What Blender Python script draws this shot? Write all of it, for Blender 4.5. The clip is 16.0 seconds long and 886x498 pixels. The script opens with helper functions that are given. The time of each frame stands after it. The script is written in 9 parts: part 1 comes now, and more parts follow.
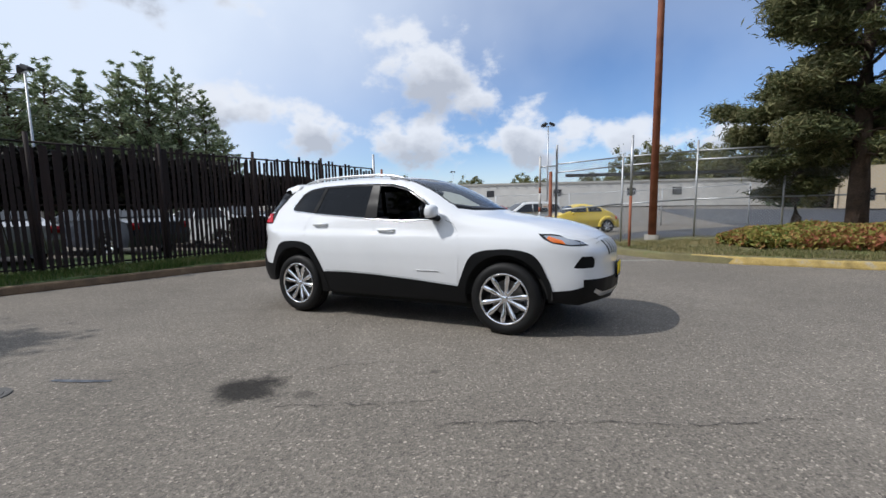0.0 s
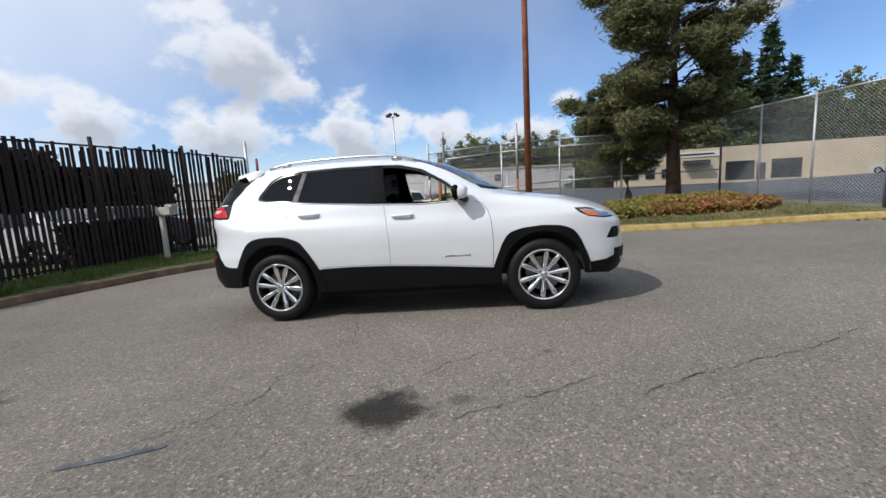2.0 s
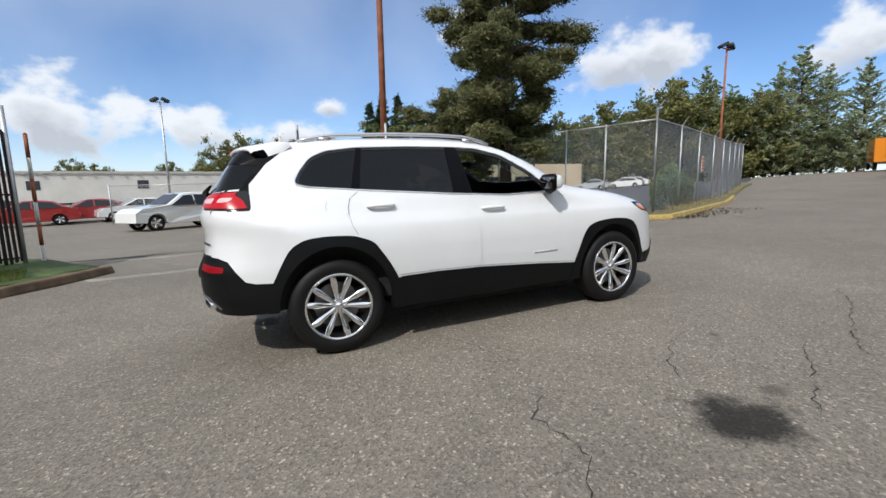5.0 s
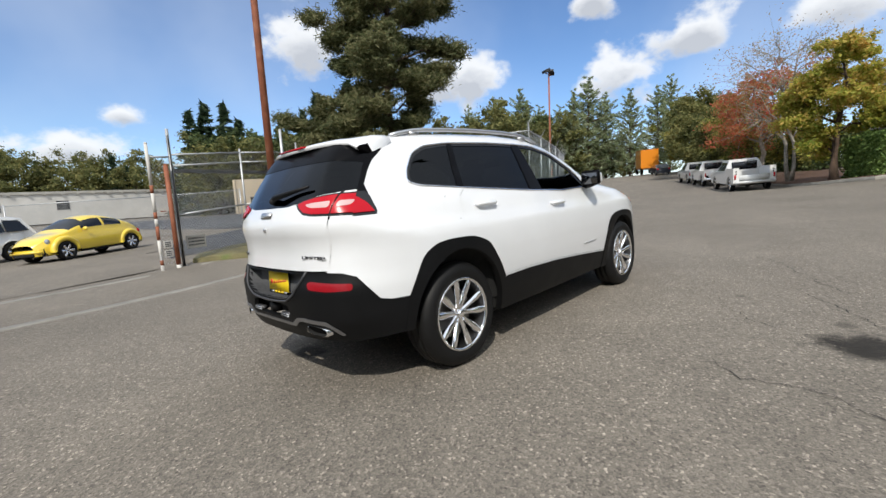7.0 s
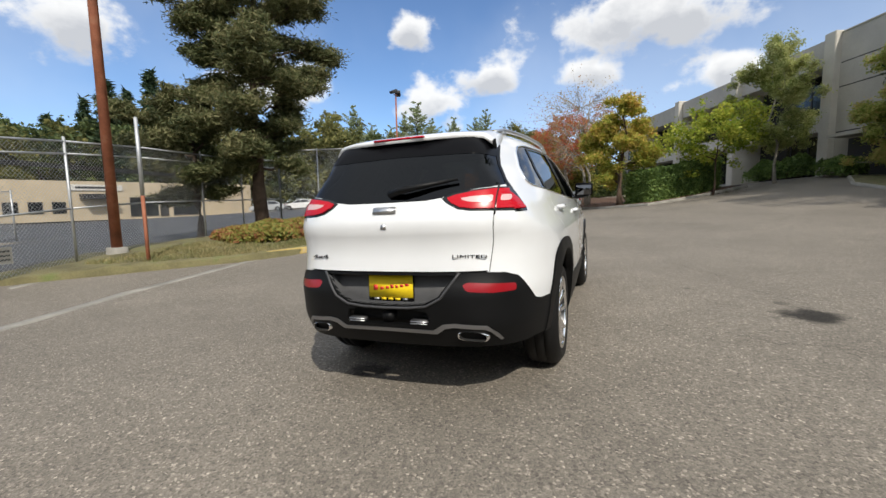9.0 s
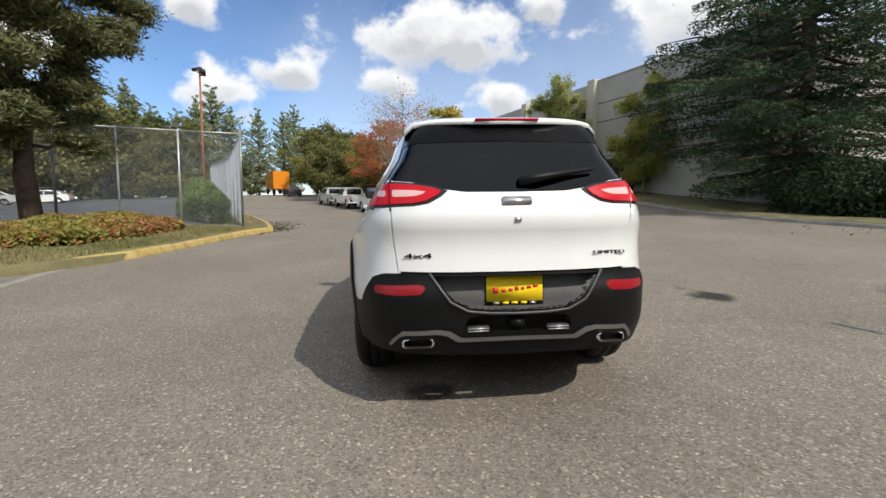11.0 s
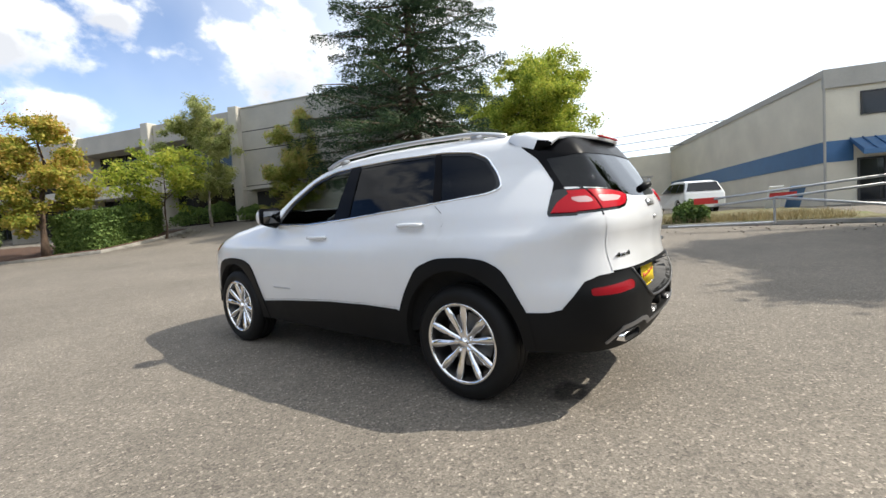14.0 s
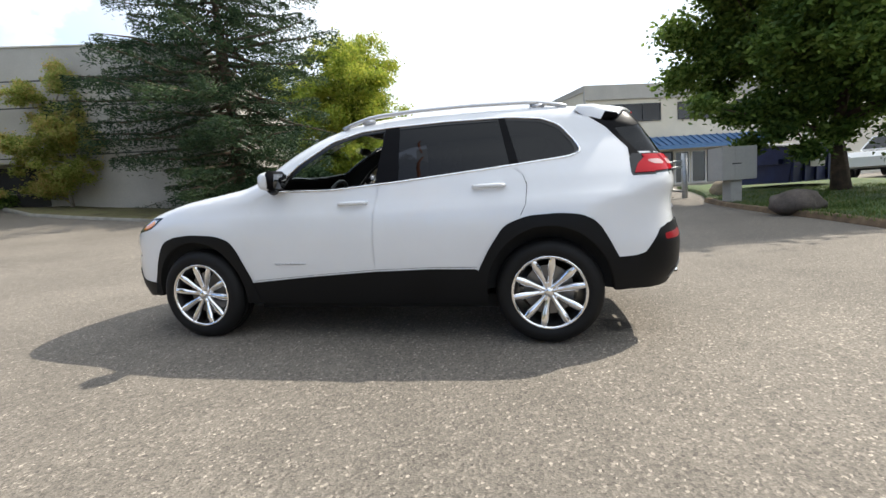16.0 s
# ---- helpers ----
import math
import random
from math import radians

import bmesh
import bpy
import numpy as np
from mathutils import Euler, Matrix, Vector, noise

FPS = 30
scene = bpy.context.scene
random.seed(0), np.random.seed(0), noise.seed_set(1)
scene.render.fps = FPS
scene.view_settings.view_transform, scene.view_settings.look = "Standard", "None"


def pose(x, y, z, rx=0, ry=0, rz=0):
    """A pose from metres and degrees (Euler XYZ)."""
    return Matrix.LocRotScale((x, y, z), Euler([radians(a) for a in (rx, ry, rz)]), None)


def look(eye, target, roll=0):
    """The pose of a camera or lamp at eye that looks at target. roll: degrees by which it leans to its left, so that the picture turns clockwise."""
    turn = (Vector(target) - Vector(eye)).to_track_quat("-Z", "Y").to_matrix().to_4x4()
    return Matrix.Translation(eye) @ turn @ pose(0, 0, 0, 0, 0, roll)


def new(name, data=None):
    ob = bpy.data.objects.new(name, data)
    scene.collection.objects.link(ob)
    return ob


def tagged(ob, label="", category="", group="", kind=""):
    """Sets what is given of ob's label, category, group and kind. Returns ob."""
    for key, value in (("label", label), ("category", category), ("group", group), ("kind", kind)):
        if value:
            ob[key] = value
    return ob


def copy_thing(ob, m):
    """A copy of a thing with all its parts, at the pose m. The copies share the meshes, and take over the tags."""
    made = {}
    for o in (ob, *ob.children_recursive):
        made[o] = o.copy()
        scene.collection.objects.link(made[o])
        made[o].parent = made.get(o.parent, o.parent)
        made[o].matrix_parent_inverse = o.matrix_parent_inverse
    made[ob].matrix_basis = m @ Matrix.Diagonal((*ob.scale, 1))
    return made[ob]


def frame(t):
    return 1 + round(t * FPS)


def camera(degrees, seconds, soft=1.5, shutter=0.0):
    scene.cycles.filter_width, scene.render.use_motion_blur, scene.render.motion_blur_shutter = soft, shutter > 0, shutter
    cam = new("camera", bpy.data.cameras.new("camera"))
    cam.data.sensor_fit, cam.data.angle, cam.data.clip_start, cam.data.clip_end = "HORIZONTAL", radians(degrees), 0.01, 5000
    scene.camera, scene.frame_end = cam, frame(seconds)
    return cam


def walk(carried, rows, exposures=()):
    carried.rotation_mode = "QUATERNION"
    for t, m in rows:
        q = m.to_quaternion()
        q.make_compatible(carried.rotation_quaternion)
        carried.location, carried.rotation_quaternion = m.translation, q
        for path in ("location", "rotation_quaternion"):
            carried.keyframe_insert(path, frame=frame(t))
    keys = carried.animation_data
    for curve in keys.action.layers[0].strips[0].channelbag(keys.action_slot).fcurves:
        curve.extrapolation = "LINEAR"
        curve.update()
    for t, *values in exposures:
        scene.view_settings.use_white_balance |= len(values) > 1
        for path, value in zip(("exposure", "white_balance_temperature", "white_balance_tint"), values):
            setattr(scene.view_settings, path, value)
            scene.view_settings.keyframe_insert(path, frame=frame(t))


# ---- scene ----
import collections

cam = camera(91.5, 16.0)
EXPOSURES = [(0, -0.5, 6100, 11), (4, -0.37, 6300, 10), (7, -0.26, 6500, 9), (9, -0.2, 6750, 9), (12.5, -0.03, 6800, 9), (14.5, 0.36, 6750, 9), (16, 0.42, 6700, 9)]
PATH = [
    (0, (2.718, -4.722, 1.373), (1.795, -2.962, 1.143), -0.85),
    (0.5, (2.248, -4.911, 1.353), (1.565, -3.048, 1.104), -1.95),
    (1, (1.771, -4.993, 1.326), (1.215, -3.090, 1.068), -3.04),
    (1.5, (1.283, -5.038, 1.324), (0.880, -3.092, 1.099), -2.51),
    (2, (0.797, -5.052, 1.318), (0.595, -3.083, 1.027), -3.13),
    (2.5, (0.293, -4.978, 1.309), (0.142, -3.003, 1.037), -1.88),
    (3, (-0.193, -4.902, 1.291), (-0.073, -2.928, 0.990), -3.43),
    (3.5, (-0.639, -4.725, 1.255), (-0.345, -2.772, 0.940), -3.62),
    (4, (-1.074, -4.528, 1.250), (-0.584, -2.608, 0.982), -3.25),
    (4.2, (-1.260, -4.450, 1.254), (-0.675, -2.558, 0.975), -3.20),
    (6.3, (-2.943, -3.185, 1.199), (-1.758, -1.593, 0.954), -1.73),
    (6.5, (-3.113, -3.081, 1.204), (-1.816, -1.581, 0.944), -3.64),
    (7, (-3.473, -2.788, 1.191), (-2.062, -1.395, 0.928), -3.09),
    (7.5, (-3.782, -2.413, 1.188), (-2.270, -1.123, 0.965), -1.08),
    (8, (-4.091, -2.047, 1.192), (-2.431, -0.956, 0.962), -2.78),
    (8.5, (-4.260, -1.612, 1.153), (-2.528, -0.646, 0.893), -1.99),
    (9, (-4.423, -1.174, 1.139), (-2.572, -0.448, 0.922), -1.03),
    (9.2, (-4.461, -1.001, 1.145), (-2.568, -0.400, 0.905), -1.04),
    (11.3, (-4.285, 0.823, 1.056), (-2.326, 0.469, 0.866), 1.02),
    (11.5, (-4.242, 1.007, 1.048), (-2.318, 0.495, 0.863), 0.96),
    (12, (-4.048, 1.418, 1.034), (-2.209, 0.654, 0.846), 0.63),
    (12.5, (-3.784, 1.800, 1.038), (-2.034, 0.846, 0.876), 2.51),
    (13, (-3.530, 2.239, 1.029), (-1.928, 1.054, 0.857), -1.74),
    (13.5, (-3.201, 2.615, 1.018), (-1.724, 1.277, 0.856), -4.92),
    (14, (-2.891, 2.951, 1.030), (-1.656, 1.381, 0.919), -3.64),
    (14.5, (-2.536, 3.232, 1.017), (-1.527, 1.511, 0.881), -3.09),
    (15, (-2.134, 3.438, 1.028), (-1.333, 1.610, 0.893), -1.50),
    (15.5, (-1.761, 3.654, 1.006), (-1.199, 1.740, 0.861), -2.85),
    (16, (-1.298, 3.776, 0.974), (-0.867, 1.836, 0.746), -4.24),
]
walk(cam, [(t, look(eye, target, roll)) for t, eye, target, roll in PATH], EXPOSURES)

# ---- light and sky ----
SUN_AZ, SUN_EL = radians(217.0), radians(46.5)      # where the sun stands, from +x towards +y
SUN_DIR = Vector((math.cos(SUN_AZ) * math.cos(SUN_EL), math.sin(SUN_AZ) * math.cos(SUN_EL), math.sin(SUN_EL)))
sun = new("sun", bpy.data.lights.new("sun", "SUN"))
sun.data.energy, sun.data.angle, sun.data.color = 4.7, radians(0.6), (1.0, 0.95, 0.87)
sun.rotation_euler = SUN_DIR.to_track_quat("Z", "Y").to_euler()
tagged(sun, kind="structure")


def make_world():
    w = bpy.data.worlds.new("sky")
    scene.world = w
    w.use_nodes = True
    nt = w.node_tree
    nt.nodes.clear()
    N, L = nt.nodes.new, nt.links.new
    out, bg = N("ShaderNodeOutputWorld"), N("ShaderNodeBackground")
    sky = N("ShaderNodeTexSky")
    sky.sky_type, sky.sun_disc = "NISHITA", False
    sky.sun_elevation, sky.sun_rotation = SUN_EL, math.pi / 2 - SUN_AZ
    sky.air_density, sky.dust_density, sky.ozone_density = 0.9, 0.1, 3.0
    co = N("ShaderNodeTexCoord")
    sep = N("ShaderNodeSeparateXYZ")
    L(co.outputs["Generated"], sep.inputs[0])

    def m(op, a, b=None, clamp=False):
        n = N("ShaderNodeMath")
        n.operation, n.use_clamp = op, clamp
        for i, v in enumerate((a, b)):
            if v is None:
                continue
            if isinstance(v, (int, float)):
                n.inputs[i].default_value = v
            else:
                L(v, n.inputs[i])
        return n.outputs[0]

    def smooth(v, lo, hi):
        n = N("ShaderNodeMapRange")
        n.interpolation_type = "SMOOTHSTEP"
        n.inputs["From Min"].default_value, n.inputs["From Max"].default_value = lo, hi
        L(v, n.inputs["Value"])
        return n.outputs["Result"]

    # heaped clouds: ragged by noise, flat below, bright above
    pos = N("ShaderNodeVectorMath")
    pos.operation = "MULTIPLY"
    L(co.outputs["Generated"], pos.inputs[0])
    pos.inputs[1].default_value = (1.0, 1.0, 1.4)
    nz = N("ShaderNodeTexNoise")
    nz.inputs["Scale"].default_value, nz.inputs["Detail"].default_value, nz.inputs["Roughness"].default_value = 12.0, 10.0, 0.54
    L(pos.outputs[0], nz.inputs["Vector"])
    # where the sky had cumulus: azimuth, elevation, half-width, half-height, in degrees
    heap = core = None
    for az, el, wd, ht in ((119.5, 16.0, 7.0, 4.4), (113.5, 12.2, 3.2, 2.8), (133, 8.6, 4.5, 3.2), (121, 7.4, 6.0, 3.4), (106.4, 6.8, 6.2, 3.8), (93.6, 6.2, 5.0, 2.6), (143, 10.5, 6.0, 2.6),
                           (44, 13.8, 5.5, 3.2), (60, 18.0, 4.6, 3.2), (40, 13.7, 3.6, 2.5), (22.5, 12.2, 4.2, 3.2), (15, 15.3, 4.8, 2.2), (3, 15.0, 4.0, 1.9), (25, 20.4, 3.0, 1.6), (79.4, 9.6, 2.2, 1.0),
                           (-4.5, 20.5, 10.5, 4.2), (-11.4, 13.3, 3.6, 2.3), (-33, 21.0, 6.5, 5.2), (-16, 23.5, 4.0, 2.2), (84, 6.0, 5.0, 1.8), (150, 24, 8.0, 4.0), (75, 34, 8.0, 4.5), (30, 38, 9.0, 5.0), (-60, 30, 9.0, 5.0), (180, 30, 10.0, 5.0)):
        c = Vector((math.cos(radians(el)) * math.cos(radians(az)), math.cos(radians(el)) * math.sin(radians(az)), math.sin(radians(el))))
        got = []
        for drop in (0.0, 0.55):
            off, sc, ln = N("ShaderNodeVectorMath"), N("ShaderNodeVectorMath"), N("ShaderNodeVectorMath")
            off.operation, sc.operation, ln.operation = "SUBTRACT", "MULTIPLY", "LENGTH"
            L(co.outputs["Generated"], off.inputs[0])
            off.inputs[1].default_value = tuple(c - Vector((0, 0, drop * math.sin(radians(ht)))))
            L(off.outputs[0], sc.inputs[0])
            r, rz = math.sin(radians(wd)), math.sin(radians(ht))
            sc.inputs[1].default_value = (1 / r, 1 / r, 1 / rz)
            L(sc.outputs[0], ln.inputs[0])
            got.append(m("SUBTRACT", 1.0, ln.outputs["Value"]))
        heap = got[0] if heap is None else m("MAXIMUM", heap, got[0])
        core = got[1] if core is None else m("MAXIMUM", core, got[1])
    ragged = m("MULTIPLY", m("SUBTRACT", nz.outputs["Fac"], 0.5), 3.4)
    body = m("ADD", heap, ragged)
    # a veil of thin cloud, thick towards the sun
    dot = N("ShaderNodeVectorMath")
    dot.operation = "DOT_PRODUCT"
    dot.inputs[1].default_value = tuple(SUN_DIR)
    L(co.outputs["Generated"], dot.inputs[0])
    veil_n = N("ShaderNodeTexNoise")
    veil_n.inputs["Scale"].default_value, veil_n.inputs["Detail"].default_value = 1.6, 5.0
    L(co.outputs["Generated"], veil_n.inputs["Vector"])
    veil = m("ADD", m("MULTIPLY", smooth(dot.outputs["Value"], -0.16, 0.52), 0.95), m("MULTIPLY", smooth(veil_n.outputs["Fac"], 0.42, 0.72), 0.26), True)
    haze = m("MULTIPLY", smooth(sep.outputs[2], 0.16, 0.0), 0.45)
    veil = m("MAXIMUM", veil, haze)
    thick = m("MULTIPLY", smooth(body, -0.22, 0.5), 0.93)
    shade = N("ShaderNodeMapRange")
    L(m("ADD", core, m("MULTIPLY", ragged, 0.6)), shade.inputs["Value"])
    shade.inputs["From Min"].default_value, shade.inputs["From Max"].default_value, shade.inputs["To Min"].default_value, shade.inputs["To Max"].default_value = 0.05, 0.75, 1.0, 0.0
    white = N("ShaderNodeMix")
    white.data_type = "RGBA"
    L(shade.outputs["Result"], white.inputs["Factor"])
    white.inputs["A"].default_value, white.inputs["B"].default_value = (7.2, 7.5, 8.1, 1), (11.8, 12.0, 12.3, 1)
    mix1, mix2 = N("ShaderNodeMix"), N("ShaderNodeMix")
    mix1.data_type = mix2.data_type = "RGBA"
    L(m("MULTIPLY", veil, 0.9), mix1.inputs["Factor"])
    lift = N("ShaderNodeMix")
    lift.data_type, lift.blend_type = "RGBA", "MULTIPLY"
    lift.inputs["Factor"].default_value, lift.inputs["B"].default_value = 1.0, (1.36, 1.55, 1.78, 1)
    L(sky.outputs[0], lift.inputs["A"])
    L(lift.outputs["Result"], mix1.inputs["A"])
    mix1.inputs["B"].default_value = (11.6, 12.5, 13.6, 1)
    L(thick, mix2.inputs["Factor"])
    L(mix1.outputs["Result"], mix2.inputs["A"])
    L(white.outputs["Result"], mix2.inputs["B"])
    L(mix2.outputs["Result"], bg.inputs["Color"])
    bg.inputs["Strength"].default_value = 0.1
    L(bg.outputs[0], out.inputs[0])


make_world()


# ---- small builders ----
def nodes_of(name):
    m = bpy.data.materials.new(name)
    m.use_nodes = True
    return m, m.node_tree.nodes, m.node_tree.links, m.node_tree.nodes["Principled BSDF"]


def tex(N, L, kind, scale, space="Object", detail=4.0, rough=0.55, stretch=None):
    """A texture node at a real-world size (scale: cells per metre)."""
    co = N.new("ShaderNodeTexCoord")
    vec = co.outputs[space]
    if stretch:
        mp = N.new("ShaderNodeMapping")
        mp.inputs["Scale"].default_value = stretch
        L.new(vec, mp.inputs["Vector"])
        vec = mp.outputs[0]
    n = N.new(kind)
    n.inputs["Scale"].default_value = scale
    if kind == "ShaderNodeTexNoise":
        n.inputs["Detail"].default_value, n.inputs["Roughness"].default_value = detail, rough
    L.new(vec, n.inputs["Vector"])
    return n


def ramp(N, L, source, stops):
    r = N.new("ShaderNodeValToRGB")
    while len(r.color_ramp.elements) < len(stops):
        r.color_ramp.elements.new(0.5)
    for e, (p, c) in zip(r.color_ramp.elements, stops):
        e.position, e.color = p, (*c, 1) if len(c) == 3 else c
    L.new(source, r.inputs[0])
    return r


def bump(N, L, source, bsdf, strength, distance):
    b = N.new("ShaderNodeBump")
    b.inputs["Strength"].default_value, b.inputs["Distance"].default_value = strength, distance
    L.new(source, b.inputs["Height"])
    L.new(b.outputs[0], bsdf.inputs["Normal"])
    return b


def mixc(N, L, fac, a, b, blend="MIX"):
    x = N.new("ShaderNodeMix")
    x.data_type, x.blend_type = "RGBA", blend
    for key, v in (("Factor", fac), ("A", a), ("B", b)):
        if isinstance(v, (int, float)):
            x.inputs[key].default_value = v
        elif isinstance(v, tuple):
            x.inputs[key].default_value = (*v, 1)
        else:
            L.new(v, x.inputs[key])
    return x.outputs["Result"]


def surface(name, base, rough=0.6, metal=0.0, vary=0.25, scale=3.0, fine=40.0, relief=0.2, depth=0.004, tint=None, spread=0.0, space="Object", **more):
    """A two-scale painted, stony or wooden surface: base colour, mottling, fine grain, relief; spread: change from piece to piece."""
    m, N, L, b = nodes_of(name)
    big = tex(N, L, "ShaderNodeTexNoise", scale, space, 5.0)
    small = tex(N, L, "ShaderNodeTexNoise", fine, space, 3.0, 0.65)
    dark = tuple(c * (1 - vary) for c in base)
    lite = tint or tuple(min(1.0, c * (1 + vary)) for c in base)
    col = ramp(N, L, big.outputs["Fac"], [(0.3, dark), (0.55, base), (0.75, lite)]).outputs[0]
    grain = ramp(N, L, small.outputs["Fac"], [(0.3, (0.78,) * 3), (0.7, (1.16,) * 3)]).outputs[0]
    col = mixc(N, L, min(1.0, vary * 2.0), col, grain, "MULTIPLY")
    if spread:
        info = N.new("ShaderNodeObjectInfo")
        col = mixc(N, L, 1.0, col, ramp(N, L, info.outputs["Random"], [(0.0, (1 - spread,) * 3), (1.0, (1 + spread,) * 3)]).outputs[0], "MULTIPLY")
    L.new(col, b.inputs["Base Color"])
    rr = N.new("ShaderNodeMapRange")
    rr.inputs["To Min"].default_value, rr.inputs["To Max"].default_value = max(0.02, rough - 0.12), min(1.0, rough + 0.12)
    L.new(big.outputs["Fac"], rr.inputs["Value"])
    L.new(rr.outputs[0], b.inputs["Roughness"])
    b.inputs["Metallic"].default_value = metal
    for key, v in more.items():
        b.inputs[key.replace("_", " ")].default_value = v
    if relief:
        bump(N, L, small.outputs["Fac"], b, relief, depth)
    return m


def plain(name, base, rough=0.5, metal=0.0, **more):
    m, N, L, b = nodes_of(name)
    b.inputs["Base Color"].default_value = (*base, 1)
    b.inputs["Roughness"].default_value, b.inputs["Metallic"].default_value = rough, metal
    for key, v in more.items():
        b.inputs[key.replace("_", " ")].default_value = v
    return m


def leafy(name, a, b_, c, rough=0.6, trans=0.25):
    """Foliage: colour from clump to clump and along the crown."""
    m, N, L, b = nodes_of(name)
    geo = N.new("ShaderNodeNewGeometry")
    big = tex(N, L, "ShaderNodeTexNoise", 0.5, "Object", 3.0)
    add = N.new("ShaderNodeMath")
    add.operation = "MULTIPLY_ADD"
    L.new(geo.outputs["Random Per Island"], add.inputs[0])
    add.inputs[1].default_value = 0.5
    L.new(big.outputs["Fac"], add.inputs[2])
    L.new(ramp(N, L, add.outputs[0], [(0.42, a), (0.72, b_), (0.98, c)]).outputs[0], b.inputs["Base Color"])
    b.inputs["Roughness"].default_value = rough
    b.inputs["Specular IOR Level"].default_value = 0.25
    tl, mx = N.new("ShaderNodeBsdfTranslucent"), N.new("ShaderNodeMixShader")
    L.new(b.inputs["Base Color"].links[0].from_socket, tl.inputs["Color"])
    mx.inputs[0].default_value = trans
    out = N["Material Output"]
    L.new(b.outputs[0], mx.inputs[1]); L.new(tl.outputs[0], mx.inputs[2]); L.new(mx.outputs[0], out.inputs["Surface"])
    return m


def mesh_from(name, verts, faces, mat, smooth=False):
    me = bpy.data.meshes.new(name)
    me.from_pydata([tuple(v) for v in verts], [], [tuple(f) for f in faces])
    me.materials.append(mat)
    if smooth:
        me.polygons.foreach_set("use_smooth", [True] * len(me.polygons))
    me.update()
    return me


def put_mesh(name, me, parent=None, label="", m=None):
    ob = new(name, me)
    if parent:
        ob.parent = parent
    if m is not None:
        ob.matrix_basis = m
    if label:
        ob["label"] = label
    return ob


def part(name, bm, material, parent, label="", smooth=False, m=None):
    me = bpy.data.meshes.new(name)
    bm.to_mesh(me)
    bm.free()
    me.materials.append(material)
    if smooth:
        me.polygons.foreach_set("use_smooth", [True] * len(me.polygons))
    return put_mesh(name, me, parent, label, m)


def thing(name, m, label, category, group="", kind=""):
    e = new(name)
    e.matrix_basis = m
    e.empty_display_size = 0.2
    return tagged(e, label, category, group, kind)


def box(bm, lo, hi, bevel=0.0, m=None):
    r = bmesh.ops.create_cube(bm, size=1.0)["verts"]
    c, s = [(a + b) / 2 for a, b in zip(lo, hi)], [b - a for a, b in zip(lo, hi)]
    for v in r:
        v.co = Vector((c[0] + v.co.x * s[0], c[1] + v.co.y * s[1], c[2] + v.co.z * s[2]))
    if bevel:
        es = list({e for v in r for e in v.link_edges})
        out = bmesh.ops.bevel(bm, geom=es, offset=bevel, segments=2, affect="EDGES", clamp_overlap=True)
        r = list({v for v in out["verts"]} | {v for v in r if v.is_valid})
    if m is not None:
        bmesh.ops.transform(bm, matrix=m, verts=[v for v in r if v.is_valid])
    return bm


def boxed(lo, hi, bevel=0.0):
    return box(bmesh.new(), lo, hi, bevel)


def tube(bm, a, b, ra, rb=None, n=8, cap=True):
    a, b = Vector(a), Vector(b)
    rb = ra if rb is None else rb
    q = (b - a).to_track_quat("Z", "Y")
    rings = []
    for p, r in ((a, ra), (b, rb)):
        rings.append([bm.verts.new(p + q @ Vector((r * math.cos(2 * math.pi * i / n), r * math.sin(2 * math.pi * i / n), 0))) for i in range(n)])
    for i in range(n):
        bm.faces.new((rings[0][i], rings[0][(i + 1) % n], rings[1][(i + 1) % n], rings[1][i]))
    if cap:
        bm.faces.new(rings[0][::-1])
        bm.faces.new(rings[1])
    return bm


def piped(a, b, ra, rb=None, n=8):
    return tube(bmesh.new(), a, b, ra, rb, n)


def sweep(points, radius, n=6, closed=False):
    """Verts and faces of a bent tube through points; radius may be a list."""
    P = [Vector(p) for p in points]
    rs = radius if isinstance(radius, (list, tuple)) else [radius] * len(P)
    V, F = [], []
    for i, p in enumerate(P):
        d = (P[min(i + 1, len(P) - 1)] - P[max(i - 1, 0)]).normalized()
        x = d.cross(Vector((0, 0, 1)))
        x = x.normalized() if x.length > 1e-4 else Vector((1, 0, 0))
        y = d.cross(x)
        for k in range(n):
            a = 2 * math.pi * k / n
            V.append(p + (x * math.cos(a) + y * math.sin(a)) * rs[i])
    for i in range(len(P) - 1):
        for k in range(n):
            F.append((i * n + k, i * n + (k + 1) % n, (i + 1) * n + (k + 1) % n, (i + 1) * n + k))
    F.append(tuple(range(n))[::-1])
    F.append(tuple((len(P) - 1) * n + k for k in range(n)))
    return V, F


